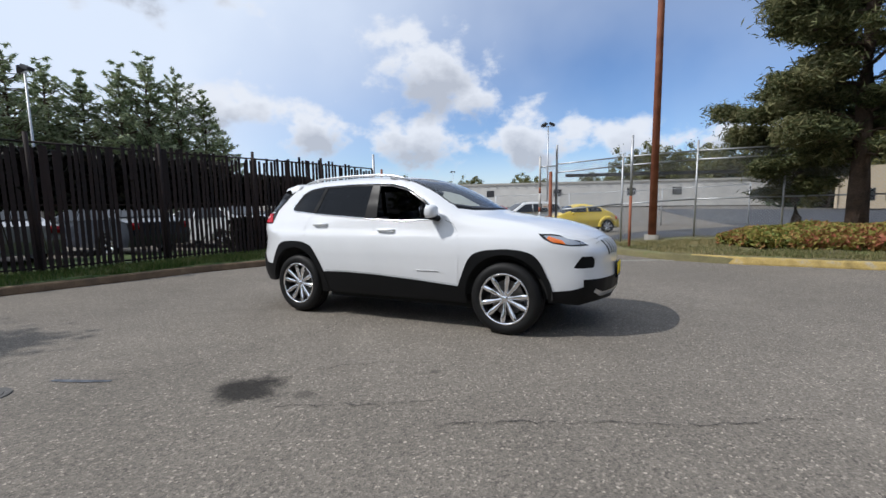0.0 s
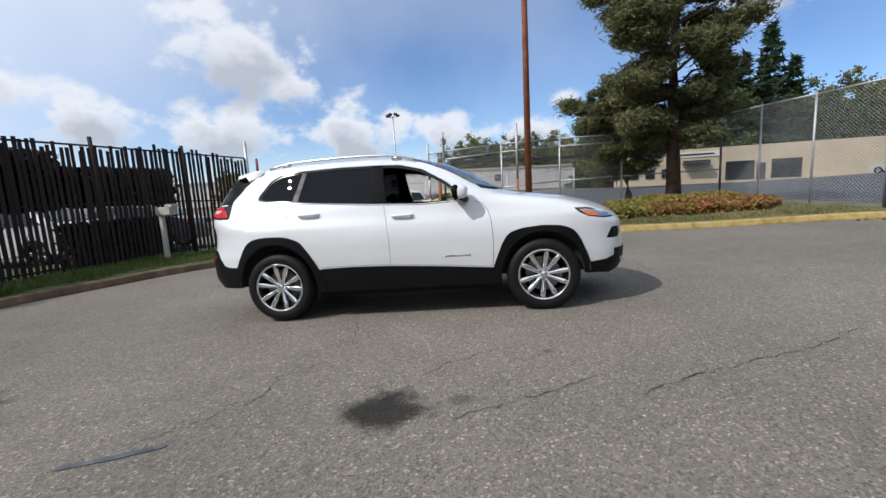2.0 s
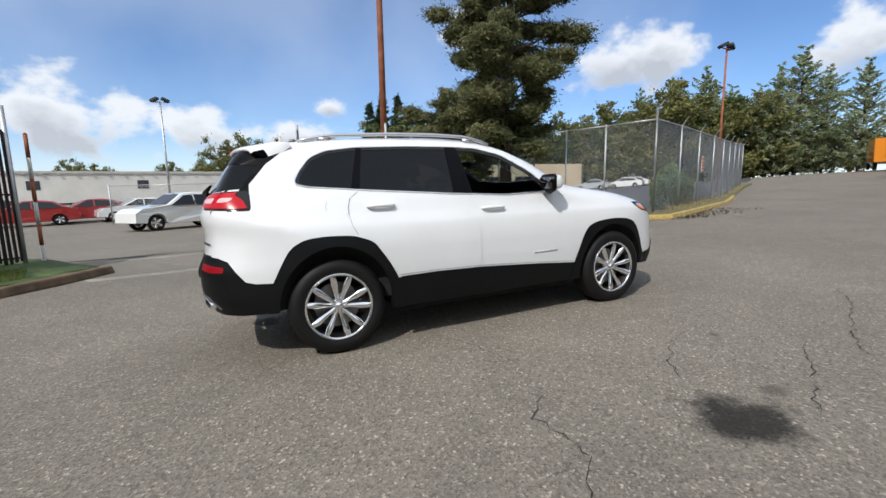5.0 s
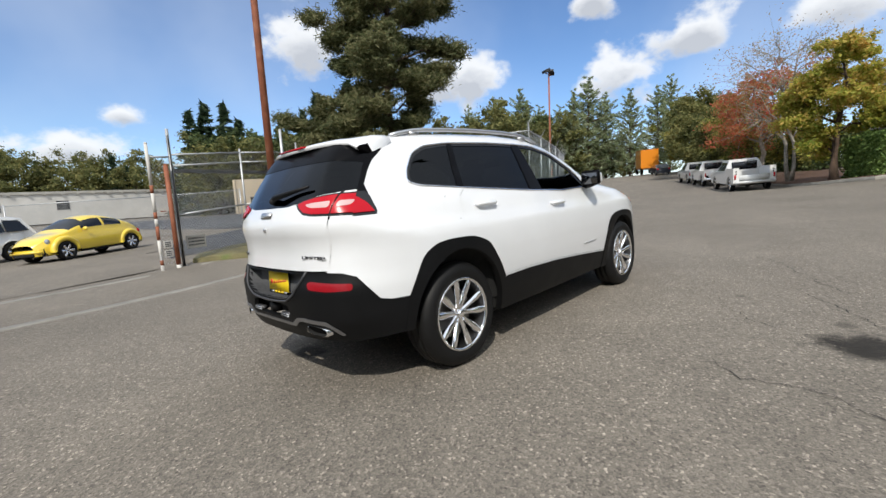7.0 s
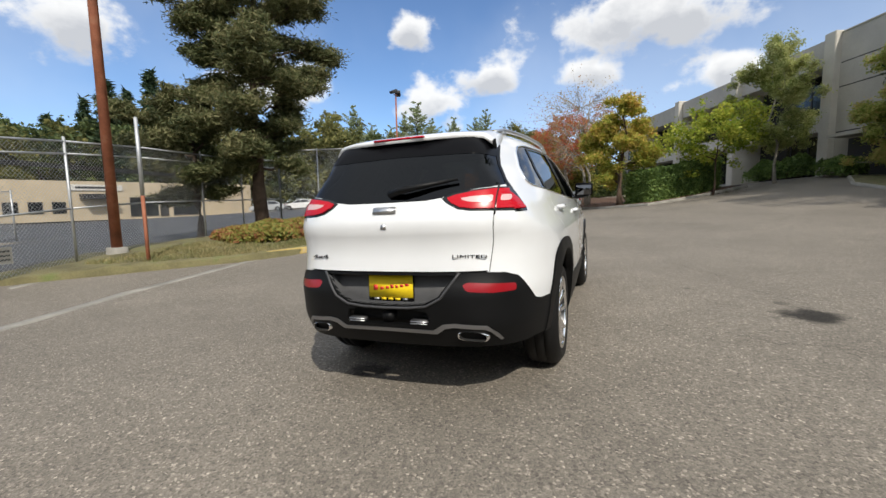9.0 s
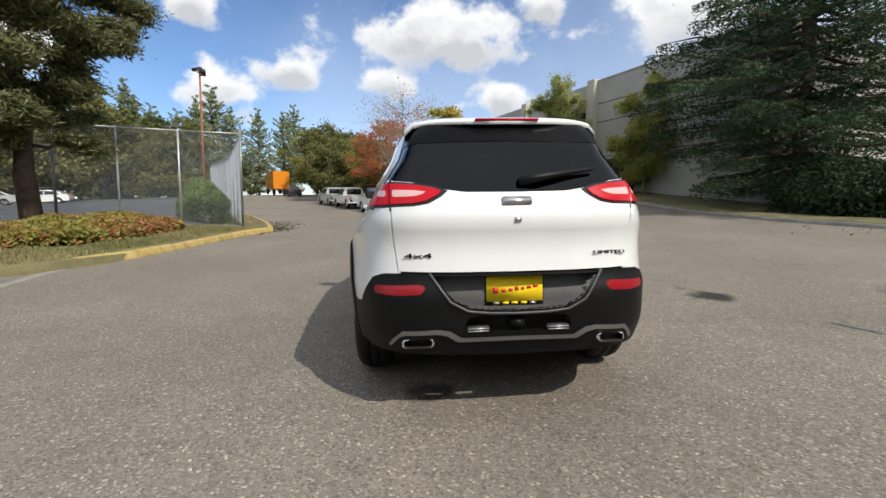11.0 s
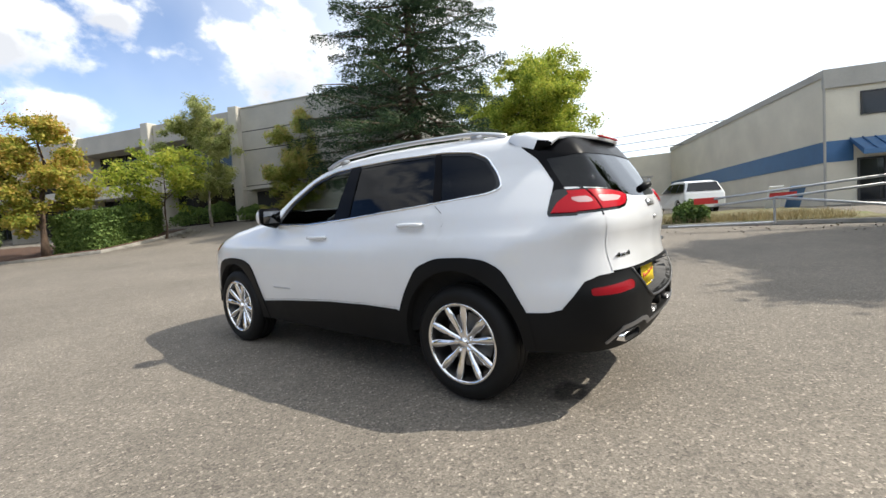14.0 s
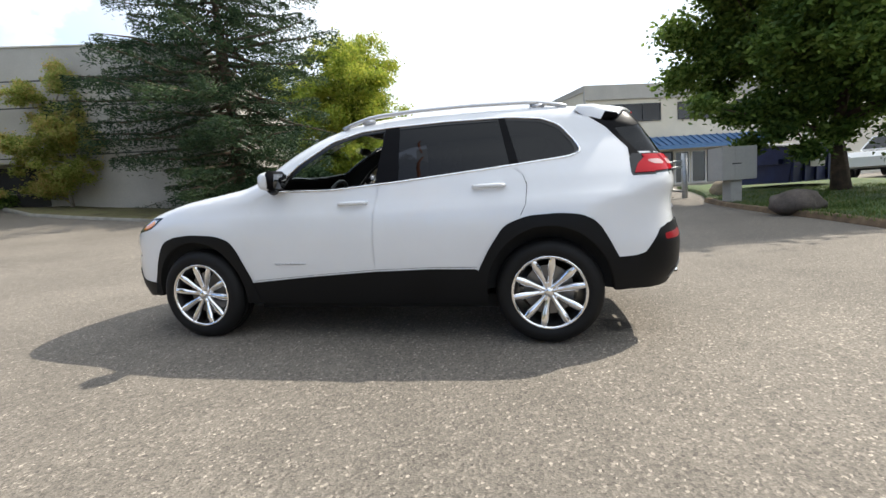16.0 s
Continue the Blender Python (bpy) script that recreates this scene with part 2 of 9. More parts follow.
# ---- the lie of the land ----
SPOTS = [
    (1.35, -0.85, 0.057), (-1.35, -0.85, -0.005), (-1.35, 0.85, -0.057), (1.35, 0.85, 0.005),
    (0.2, -2.84, 0.09), (2.7, -4.6, 0.195), (-1.0, -4.5, 0.115), (-4.1, -2.1, -0.03), (-4.4, 1.0, -0.12), (-1.3, 3.8, -0.15),
    (-6.6, 0.0, -0.1), (-5.5, 2.5, -0.13), (-6.5, 4.0, -0.12), (-6.0, 7.0, -0.24), (-2.0, 5.0, -0.22), (0.5, 6.0, -0.2),
    (-0.5, 9.3, -0.3), (3.0, 5.9, -0.05), (6.0, 5.6, 0.0), (9.3, 5.0, 0.12), (14.0, 6.3, 0.2), (26.5, 0.5, 0.42), (40.0, 5.0, 0.8), (50.0, 9.5, 1.15), (31.0, 16.0, 0.7),
    (25.6, -8.4, 1.7), (26.6, -12.7, 2.25), (14.0, -14.0, 0.95), (-6.1, -11.8, 0.36), (-6.7, -10.2, 0.18), (0.0, -13.5, 0.42),
    (7.0, -13.0, 0.6), (67.0, 21.0, 2.2), (0.0, 60.0, -0.6), (-60.0, 40.0, -0.5), (-1.0, 20.0, -0.5), (-60.0, -40.0, 0.4), (0.0, -60.0, 1.2),
    (60.0, -40.0, 2.5), (45.0, 50.0, 0.0), (2.3, 9.8, -0.05), (-2.0, 15.0, -0.4), (-5.8, -28.0, 0.75), (-10.0, -10.0, 0.25),
]


def _fit_land():
    P = np.array(SPOTS)
    n = len(P)
    r = np.hypot(P[:, None, 0] - P[None, :, 0], P[:, None, 1] - P[None, :, 1])
    K = np.where(r > 0, r * r * np.log(np.maximum(r, 1e-9)), 0) + np.eye(n) * 0.4
    Q = np.c_[np.ones(n), P[:, :2]]
    A = np.block([[K, Q], [Q.T, np.zeros((3, 3))]])
    return np.linalg.solve(A, np.r_[P[:, 2], 0, 0, 0])


LAND = _fit_land()


def land(x, y):
    """Height of the asphalt."""
    x, y = np.asarray(x, float), np.asarray(y, float)
    P = np.array(SPOTS)
    d = np.hypot(x, y)
    s = np.minimum(1.0, 75.0 / np.maximum(d, 1e-6))
    xs, ys = x * s, y * s
    z = LAND[-3] + LAND[-2] * xs + LAND[-1] * ys
    for (px, py, _), c in zip(P, LAND):
        r2 = (xs - px) ** 2 + (ys - py) ** 2
        z = z + c * 0.5 * r2 * np.log(np.maximum(r2, 1e-12))
    return z


def g(x, y):
    return float(land(x, y))


def inside(pts, poly):
    """Which of the points lie within the outline."""
    x, y = pts[:, 0], pts[:, 1]
    r = np.zeros(len(pts), bool)
    n = len(poly)
    for i in range(n):
        (x0, y0), (x1, y1) = poly[i], poly[(i + 1) % n]
        if y0 == y1:
            continue
        r ^= ((y0 > y) != (y1 > y)) & (x < (x1 - x0) * (y - y0) / (y1 - y0) + x0)
    return r


from mathutils.geometry import delaunay_2d_cdt


def densify(poly, step, closed=True):
    out = []
    n = len(poly)
    for i in range(n if closed else n - 1):
        a, b = Vector(poly[i]), Vector(poly[(i + 1) % n])
        k = max(1, int((b - a).length / step + 0.5))
        out += [tuple(a.lerp(b, j / k)) for j in range(k)]
    if not closed:
        out.append(tuple(poly[-1]))
    return out


def sheet(name, poly, lift, mat, step=1.0, skirt=0.3, rough=0.0, label="", category="", kind="structure", mound=None):
    """A ground sheet over an outline, lying lift above the land, with a skirt down into it."""
    edge = densify(poly, step)
    P = np.array(poly)
    gx, gy = np.meshgrid(np.arange(P[:, 0].min(), P[:, 0].max(), step), np.arange(P[:, 1].min(), P[:, 1].max(), step * 0.87))
    gx = gx + (np.arange(gx.shape[0]) % 2)[:, None] * step / 2
    pts = np.c_[gx.ravel(), gy.ravel()]
    pts = pts[inside(pts, poly)]
    e = np.array(edge)
    if len(pts):
        pts = pts[np.array([np.hypot(e[:, 0] - x, e[:, 1] - y).min() > step * 0.45 for x, y in pts])]
    n = len(edge)
    vs = [Vector(v) for v in edge] + [Vector((float(x), float(y))) for x, y in pts]
    co, _, tri, *_ = delaunay_2d_cdt(vs, [(i, (i + 1) % n) for i in range(n)], [], 1, 1e-5)
    xy = np.array([(v.x, v.y) for v in co])
    z = land(xy[:, 0], xy[:, 1]) + lift
    if mound:
        z = z + mound(xy[:, 0], xy[:, 1])
    if rough:
        z = z + np.array([noise.noise((x * 1.7, y * 1.7, 3.0)) for x, y in xy]) * rough
    V = [(*p, h) for p, h in zip(xy, z)]
    F = []
    for t in tri:
        a, b, c = (Vector(xy[i]) for i in t[:3])
        F.append(tuple(t) if (b - a).cross(c - a) > 0 else tuple(t)[::-1])
    if skirt:
        cnt = collections.Counter()
        for f in F:
            for i in range(len(f)):
                cnt[(f[i], f[(i + 1) % len(f)])] += 1
        for (a, b) in [k for k in cnt if (k[1], k[0]) not in cnt]:
            k = len(V)
            V += [(V[a][0], V[a][1], V[a][2] - skirt), (V[b][0], V[b][1], V[b][2] - skirt)]
            F.append((b, a, k, k + 1))
    return tagged(put_mesh(name, mesh_from(name, V, F, mat, True)), label, category, kind=kind)


def kerb(name, line, mat, height=0.14, width=0.16, label="", step=0.4, lean=0.03):
    """A kerb along a line on the land: its face stands on the line's right hand."""
    L_ = densify(line, step, False)
    P = [Vector(p) for p in L_]
    prof = [(-0.13, -0.15), (-0.13, height * 0.2), (lean - 0.13, height - 0.02), (lean - 0.11, height), (width - 0.13, height), (width - 0.13, -0.15)]
    V, F, k = [], [], len(prof)
    for i, p in enumerate(P):
        d = (P[min(i + 1, len(P) - 1)] - P[max(i - 1, 0)]).normalized()
        nrm = Vector((-d.y, d.x))
        z = g(p.x, p.y)
        for o, h in prof:
            q = p + nrm * o
            V.append((q.x, q.y, z + h + 0.006 * noise.noise((p.x * 2, p.y * 2, h * 9))))
    for i in range(len(P) - 1):
        for j in range(k - 1):
            F.append((i * k + j, (i + 1) * k + j, (i + 1) * k + j + 1, i * k + j + 1))
    F += [tuple(range(k)), tuple(range((len(P) - 1) * k, len(P) * k))[::-1]]
    return tagged(put_mesh(name, mesh_from(name, V, F, mat)), label, "kerb", kind="structure")

# ---- materials of the setting ----
def asphalt(name, tone, marks=True):
    m, N, L, b = nodes_of(name)
    co = N.new("ShaderNodeTexCoord")
    big = tex(N, L, "ShaderNodeTexNoise", 0.35, "Object", 5.0)
    mid = tex(N, L, "ShaderNodeTexNoise", 2.6, "Object", 5.0, 0.6)
    stones = tex(N, L, "ShaderNodeTexVoronoi", 82.0)
    grit = tex(N, L, "ShaderNodeTexNoise", 130.0, "Object", 2.0, 0.7)
    base = ramp(N, L, big.outputs["Fac"], [(0.3, tuple(c * 0.84 for c in tone)), (0.7, tuple(c * 1.12 for c in tone))]).outputs[0]
    base = mixc(N, L, 0.7, base, ramp(N, L, mid.outputs["Fac"], [(0.3, (0.88,) * 3), (0.7, (1.08,) * 3)]).outputs[0], "MULTIPLY")
    chip = ramp(N, L, stones.outputs["Color"], [(0.06, (0.4, 0.39, 0.38)), (0.3, (0.74, 0.72, 0.7)), (0.6, (0.93, 0.91, 0.88)), (0.8, (1.18, 1.15, 1.11)), (0.9, (1.9, 1.84, 1.76)), (0.97, (2.7, 2.6, 2.5))]).outputs[0]
    base = mixc(N, L, 0.85, base, chip, "MULTIPLY")
    base = mixc(N, L, 0.6, base, ramp(N, L, grit.outputs["Fac"], [(0.35, (0.55,) * 3), (0.6, (1.2,) * 3)]).outputs[0], "MULTIPLY")
    if marks:
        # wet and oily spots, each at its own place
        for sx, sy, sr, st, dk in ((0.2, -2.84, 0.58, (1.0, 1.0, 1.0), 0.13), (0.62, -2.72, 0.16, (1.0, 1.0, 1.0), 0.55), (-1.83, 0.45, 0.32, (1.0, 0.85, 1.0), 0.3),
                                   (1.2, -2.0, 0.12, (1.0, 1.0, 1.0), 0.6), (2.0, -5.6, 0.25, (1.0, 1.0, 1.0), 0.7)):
            dist = N.new("ShaderNodeVectorMath")
            dist.operation = "SUBTRACT"
            L.new(co.outputs["Object"], dist.inputs[0])
            dist.inputs[1].default_value = (sx, sy, 0.0)
            sc = N.new("ShaderNodeVectorMath")
            sc.operation = "MULTIPLY"
            sc.inputs[1].default_value = (st[0] / sr, st[1] / sr, 0.0)
            L.new(dist.outputs[0], sc.inputs[0])
            ln = N.new("ShaderNodeVectorMath")
            ln.operation = "LENGTH"
            L.new(sc.outputs[0], ln.inputs[0])
            w2 = tex(N, L, "ShaderNodeTexNoise", 5.0, "Object", 6.0, 0.7)
            ad = N.new("ShaderNodeMath")
            ad.operation = "MULTIPLY_ADD"
            L.new(w2.outputs["Fac"], ad.inputs[0])
            ad.inputs[1].default_value = 0.9
            L.new(ln.outputs["Value"], ad.inputs[2])
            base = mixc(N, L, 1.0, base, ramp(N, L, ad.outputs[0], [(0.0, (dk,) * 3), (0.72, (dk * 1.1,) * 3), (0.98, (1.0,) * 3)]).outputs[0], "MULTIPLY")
    L.new(base, b.inputs["Base Color"])
    b.inputs["Roughness"].default_value = 0.86
    b.inputs["Specular IOR Level"].default_value = 0.3
    hs = N.new("ShaderNodeMath")
    hs.operation = "ADD"
    L.new(stones.outputs["Distance"], hs.inputs[0])
    L.new(grit.outputs["Fac"], hs.inputs[1])
    bump(N, L, hs.outputs[0], b, 0.55, 0.006)
    return m


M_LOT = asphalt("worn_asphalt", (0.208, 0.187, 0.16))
M_DARK_LOT = asphalt("dark_asphalt", (0.075, 0.08, 0.092), False)
M_CONC = surface("old_concrete", (0.26, 0.245, 0.215), 0.85, vary=0.3, scale=2.5, fine=55, relief=0.5, depth=0.005)
M_KERB_Y = surface("worn_yellow_kerb_paint", (0.43, 0.31, 0.1), 0.8, vary=0.45, scale=5.0, fine=50, relief=0.5, tint=(0.36, 0.33, 0.27))
M_KERB_R = surface("rusty_stained_kerb", (0.16, 0.105, 0.06), 0.85, vary=0.45, scale=4.0, fine=50, relief=0.5, tint=(0.24, 0.17, 0.1))
M_SOIL = surface("bark_mulch", (0.1, 0.055, 0.035), 0.95, vary=0.5, scale=6.0, fine=60, relief=0.8, depth=0.02)
M_TURF = surface("short_turf", (0.075, 0.12, 0.03), 0.9, vary=0.5, scale=2.0, fine=45, relief=0.9, depth=0.03, tint=(0.19, 0.17, 0.06))
M_DRY = surface("dry_grass_soil", (0.17, 0.15, 0.07), 0.95, vary=0.5, scale=1.6, fine=40, relief=0.8, depth=0.03, tint=(0.11, 0.15, 0.04))
M_GALV = surface("galvanised_steel", (0.5, 0.51, 0.52), 0.5, 0.75, vary=0.2, scale=6, fine=60, relief=0.05)
M_RUST = surface("rusty_painted_steel", (0.3, 0.1, 0.05), 0.7, 0.1, vary=0.4, scale=3, fine=40, relief=0.2, tint=(0.36, 0.17, 0.1))
M_SLAT = surface("dark_brown_wooden_slat", (0.022, 0.012, 0.01), 0.85, vary=0.45, scale=3, fine=30, relief=0.4, tint=(0.045, 0.022, 0.017), spread=0.4)
M_BARK = surface("rough_bark", (0.1, 0.066, 0.045), 0.95, vary=0.45, scale=5, fine=28, relief=1.0, depth=0.03)
M_BARK_PALE = surface("pale_bark", (0.32, 0.29, 0.25), 0.9, vary=0.35, scale=6, fine=30, relief=0.6, depth=0.015)
M_PINE = leafy("pine_needles", (0.05, 0.066, 0.027), (0.12, 0.135, 0.055), (0.25, 0.235, 0.115))
M_LINDEN = leafy("dark_linden_leaves", (0.045, 0.09, 0.018), (0.11, 0.18, 0.035), (0.23, 0.31, 0.07), trans=0.45)
M_BIRCH = leafy("birch_leaves", (0.2, 0.25, 0.075), (0.4, 0.44, 0.16), (0.58, 0.56, 0.26), trans=0.65)
M_ORANGE = leafy("turning_birch_leaves", (0.22, 0.28, 0.065), (0.42, 0.46, 0.13), (0.6, 0.45, 0.18), trans=0.65)
M_SPRUCE = leafy("spruce_needles", (0.013, 0.033, 0.017), (0.03, 0.062, 0.028), (0.075, 0.115, 0.048))
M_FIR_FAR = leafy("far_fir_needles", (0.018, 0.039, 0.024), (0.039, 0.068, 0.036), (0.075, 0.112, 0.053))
M_POPLAR = leafy("cottonwood_leaves", (0.12, 0.155, 0.07), (0.27, 0.33, 0.17), (0.48, 0.52, 0.33), trans=0.4)
# darkened nearly to black, to blacken the gaps of the slatted fence
M_BLACK_LEAF = leafy("near_black_leaves", (0.01, 0.012, 0.009), (0.02, 0.021, 0.015), (0.04, 0.036, 0.025), trans=0.05)
M_GREEN = leafy("green_leaves", (0.048, 0.096, 0.019), (0.12, 0.2, 0.04), (0.256, 0.352, 0.08), trans=0.35)
M_LIME = leafy("yellow_green_leaves", (0.14, 0.21, 0.03), (0.31, 0.38, 0.05), (0.5, 0.49, 0.085), trans=0.5)
M_WOOD = leafy("dark_woodland_leaves", (0.032, 0.052, 0.022), (0.07, 0.1, 0.038), (0.14, 0.17, 0.06))
M_YELLOW = leafy("golden_leaves", (0.17, 0.22, 0.035), (0.42, 0.41, 0.07), (0.62, 0.42, 0.12), trans=0.45)
M_RED = leafy("red_autumn_leaves", (0.36, 0.24, 0.08), (0.56, 0.22, 0.1), (0.6, 0.13, 0.085), trans=0.55)
M_PINKISH = leafy("thin_brownish_leaves", (0.26, 0.25, 0.08), (0.42, 0.31, 0.12), (0.5, 0.26, 0.13), trans=0.45)
M_BED = leafy("ground_cover_leaves", (0.16, 0.21, 0.05), (0.31, 0.27, 0.07), (0.34, 0.12, 0.07))
M_DULL = leafy("dull_patchy_grass_blades", (0.1, 0.12, 0.04), (0.2, 0.19, 0.08), (0.34, 0.28, 0.14))
M_HEDGE = leafy("clipped_hedge_leaves", (0.055, 0.1, 0.028), (0.125, 0.2, 0.052), (0.22, 0.31, 0.085))
M_HILL = leafy("mixed_hillside_leaves", (0.075, 0.088, 0.032), (0.15, 0.16, 0.056), (0.27, 0.245, 0.085), trans=0.35)
M_TURNING = leafy("turning_street_leaves", (0.11, 0.135, 0.035), (0.24, 0.25, 0.06), (0.4, 0.33, 0.09), trans=0.45)
M_BUSH_RED = leafy("dark_red_bush_leaves", (0.03, 0.024, 0.016), (0.065, 0.05, 0.03), (0.11, 0.1, 0.05), trans=0.15)
M_GRASS = leafy("grass_blades", (0.05, 0.09, 0.018), (0.1, 0.16, 0.035), (0.22, 0.22, 0.08))
M_STRAW = leafy("dry_grass_blades", (0.2, 0.16, 0.08), (0.33, 0.27, 0.14), (0.42, 0.36, 0.2))
M_WALL_GREY = surface("grey_painted_concrete", (0.42, 0.4, 0.36), 0.85, vary=0.12, scale=0.6, fine=14, relief=0.2)
M_WALL_PALE = surface("pale_concrete", (0.55, 0.52, 0.46), 0.85, vary=0.12, scale=0.6, fine=14, relief=0.2)
M_WALL_CREAM = surface("cream_painted_stucco", (0.66, 0.61, 0.5), 0.85, vary=0.1, scale=0.5, fine=20, relief=0.2)
M_WALL_TAN = surface("tan_painted_block", (0.5, 0.41, 0.29), 0.85, vary=0.12, scale=0.4, fine=8, relief=0.2)
M_WALL_WHITE = surface("whitish_painted_wall", (0.6, 0.58, 0.54), 0.8, vary=0.12, scale=0.4, fine=8, relief=0.1)
M_BLUE = surface("blue_painted_metal", (0.06, 0.15, 0.3), 0.4, 0.2, vary=0.15, scale=1.0, fine=20, relief=0.05)
M_DARK_GLASS = plain("dark_window_glass", (0.012, 0.014, 0.017), 0.06)
M_TRIM_DARK = plain("dark_window_frame", (0.03, 0.03, 0.032), 0.5)

# ---- ground ----
def far_grid():
    a = [0, 1.5, 3, 4.5, 6, 8, 10, 12.5, 15, 18, 22, 27, 33, 40, 50, 62, 80, 110, 160, 240, 400, 700, 1200, 2200]
    return [-v for v in a[:0:-1]] + a


def build_ground():
    ax = np.array(far_grid(), float)
    X, Y = np.meshgrid(ax, ax, indexing="ij")
    Z = land(X, Y)
    n = len(ax)
    V = np.c_[X.ravel(), Y.ravel(), Z.ravel()]
    F = [(i * n + j, (i + 1) * n + j, (i + 1) * n + j + 1, i * n + j + 1) for i in range(n - 1) for j in range(n - 1)]
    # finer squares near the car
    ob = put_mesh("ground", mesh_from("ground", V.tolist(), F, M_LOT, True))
    return tagged(ob, "worn grey asphalt lot with cracks and oil spots", "asphalt", kind="structure")


build_ground()

# lots beyond the fences
sheet("car_lot", [(-5.9, 7.6), (-0.5, 9.5), (-0.3, 14.0), (8, 20), (-10, 100), (-80, 90), (-80, 10), (-12, 8)], 0.012, M_LOT, 3.0, 0.0, label="grey asphalt car lot beyond the gate", category="asphalt")
sheet("back_lot", [(-0.3, 11.2), (9.4, 11.4), (10.4, 6.7), (18.0, 10.0), (60, 32), (75, 60), (45, 90), (0, 75), (6, 22), (1.5, 18)], 0.02, M_DARK_LOT, 2.0, 0.1, label="dark newer asphalt behind the chain-link fence", category="asphalt")

# verges and beds
VERGE_W = [(-6.55, -11.2), (-6.9, -6.0), (-6.75, -2.0), (-6.3, 0.8), (-5.6, 2.6), (-4.7, 4.3), (-4.35, 5.4), (-5.8, 7.4), (-6.9, 8.2), (-9.2, 4.0), (-11.5, -2.0), (-13.0, -8.0), (-14.0, -22.0), (-8.5, -21.0), (-7.0, -13.0)]
sheet("verge", VERGE_W, 0.12, M_TURF, 0.6, 0.3, 0.05, "strip of grass between the kerb and the slatted fence", "grass verge")
kerb("kerb_west", [(-4.3, 5.4), (-4.7, 4.3), (-5.6, 2.6), (-6.3, 0.8), (-6.75, -2.0), (-6.9, -6.0), (-6.55, -11.2)][::-1], M_KERB_R, 0.13, 0.17, "old concrete kerb stained brown with rust")
VERGE_N = [(2.7, 6.1), (3.6, 5.75), (6.5, 5.62), (8.6, 5.35), (9.6, 5.0), (10.4, 5.25), (12.5, 6.1), (17.0, 8.1), (22, 10.9), (40, 20.5), (39.6, 21.4), (21.5, 11.8), (16.4, 8.9), (11.0, 6.5), (9.9, 10.9), (3.0, 10.9), (0.2, 10.2), (-0.2, 9.4), (1.3, 7.6)]


def bed_mound(x, y):
    return 0.32 * np.exp(-(((x - 7.0) / 2.6) ** 2 + ((y - 8.6) / 1.5) ** 2)) + 0.0


sheet("planting_bed", VERGE_N, 0.12, M_DRY, 0.5, 0.3, 0.05, "dry grass and soil verge behind the yellow kerb", "verge", mound=bed_mound)
kerb("kerb_north", [(22, 10.9), (17.0, 8.1), (12.5, 6.1), (10.4, 5.25), (9.6, 5.0), (8.6, 5.35), (6.5, 5.62), (4.1, 5.78), (3.2, 6.12)][::-1], M_KERB_Y, 0.14, 0.17, "worn yellow painted concrete kerb")
sheet("concrete_gutter", [(-4.3, 4.35), (-2.5, 4.95), (0.0, 5.85), (2.7, 6.05), (5, 5.85), (5, 6.0), (2.7, 6.2), (0.0, 6.1), (-2.6, 5.2), (-4.4, 4.6)], 0.01, M_CONC, 0.4, 0.02, label="narrow concrete gutter strip across the driveway", category="gutter")
sheet("concrete_apron", [(-4.7, 7.25), (-3.1, 7.85), (-1.1, 8.5), (0.4, 8.85), (0.4, 9.1), (-1.1, 8.75), (-3.2, 8.1), (-4.8, 7.5)], 0.01, M_CONC, 0.4, 0.02, label="second concrete strip across the driveway", category="gutter")
VERGE_S = [(-5.4, -12.4), (-1.5, -13.6), (3.0, -13.4), (7.0, -12.6), (10.0, -12.2), (16, -11.8), (21, -11.5), (24, -12.5), (22.0, -14.6), (12.0, -18.2), (4, -21), (-3, -24), (-4.2, -19)]
sheet("south_verge", VERGE_S, 0.12, M_DRY, 0.7, 0.3, 0.06, "rough grass and mulch verge under the spruce", "verge")
kerb("kerb_south", [(-5.4, -12.4), (-1.5, -13.6), (3.0, -13.4), (7.0, -12.6), (10.0, -12.2), (16, -11.8), (21, -11.5), (24, -12.5)][::-1], M_CONC, 0.12, 0.16, "low grey concrete kerb")
ISLAND = [(22.0, -3.0), (24.0, -6.4), (25.4, -8.3), (26.4, -8.2), (28.5, -6.5), (33, -3.5), (45, 1.5), (60, 9), (58, 13), (45, 8.5), (33, 3.6), (27.2, 0.4), (24, -1.2)]
sheet("street_bed", ISLAND, 0.13, M_SOIL, 0.8, 0.3, 0.05, "raised bed of brown bark mulch beside the street", "planting bed")
kerb("kerb_east", [(58, 13), (45, 8.5), (33, 3.6), (27.2, 0.4), (24, -1.2), (22.0, -3.0), (24.0, -6.4), (25.4, -8.3), (26.4, -8.2), (28.5, -6.5), (33, -3.5)], M_CONC, 0.14, 0.16, "grey concrete kerb round the street bed")

# ---- trees and plants ----
rng = np.random.default_rng(7)


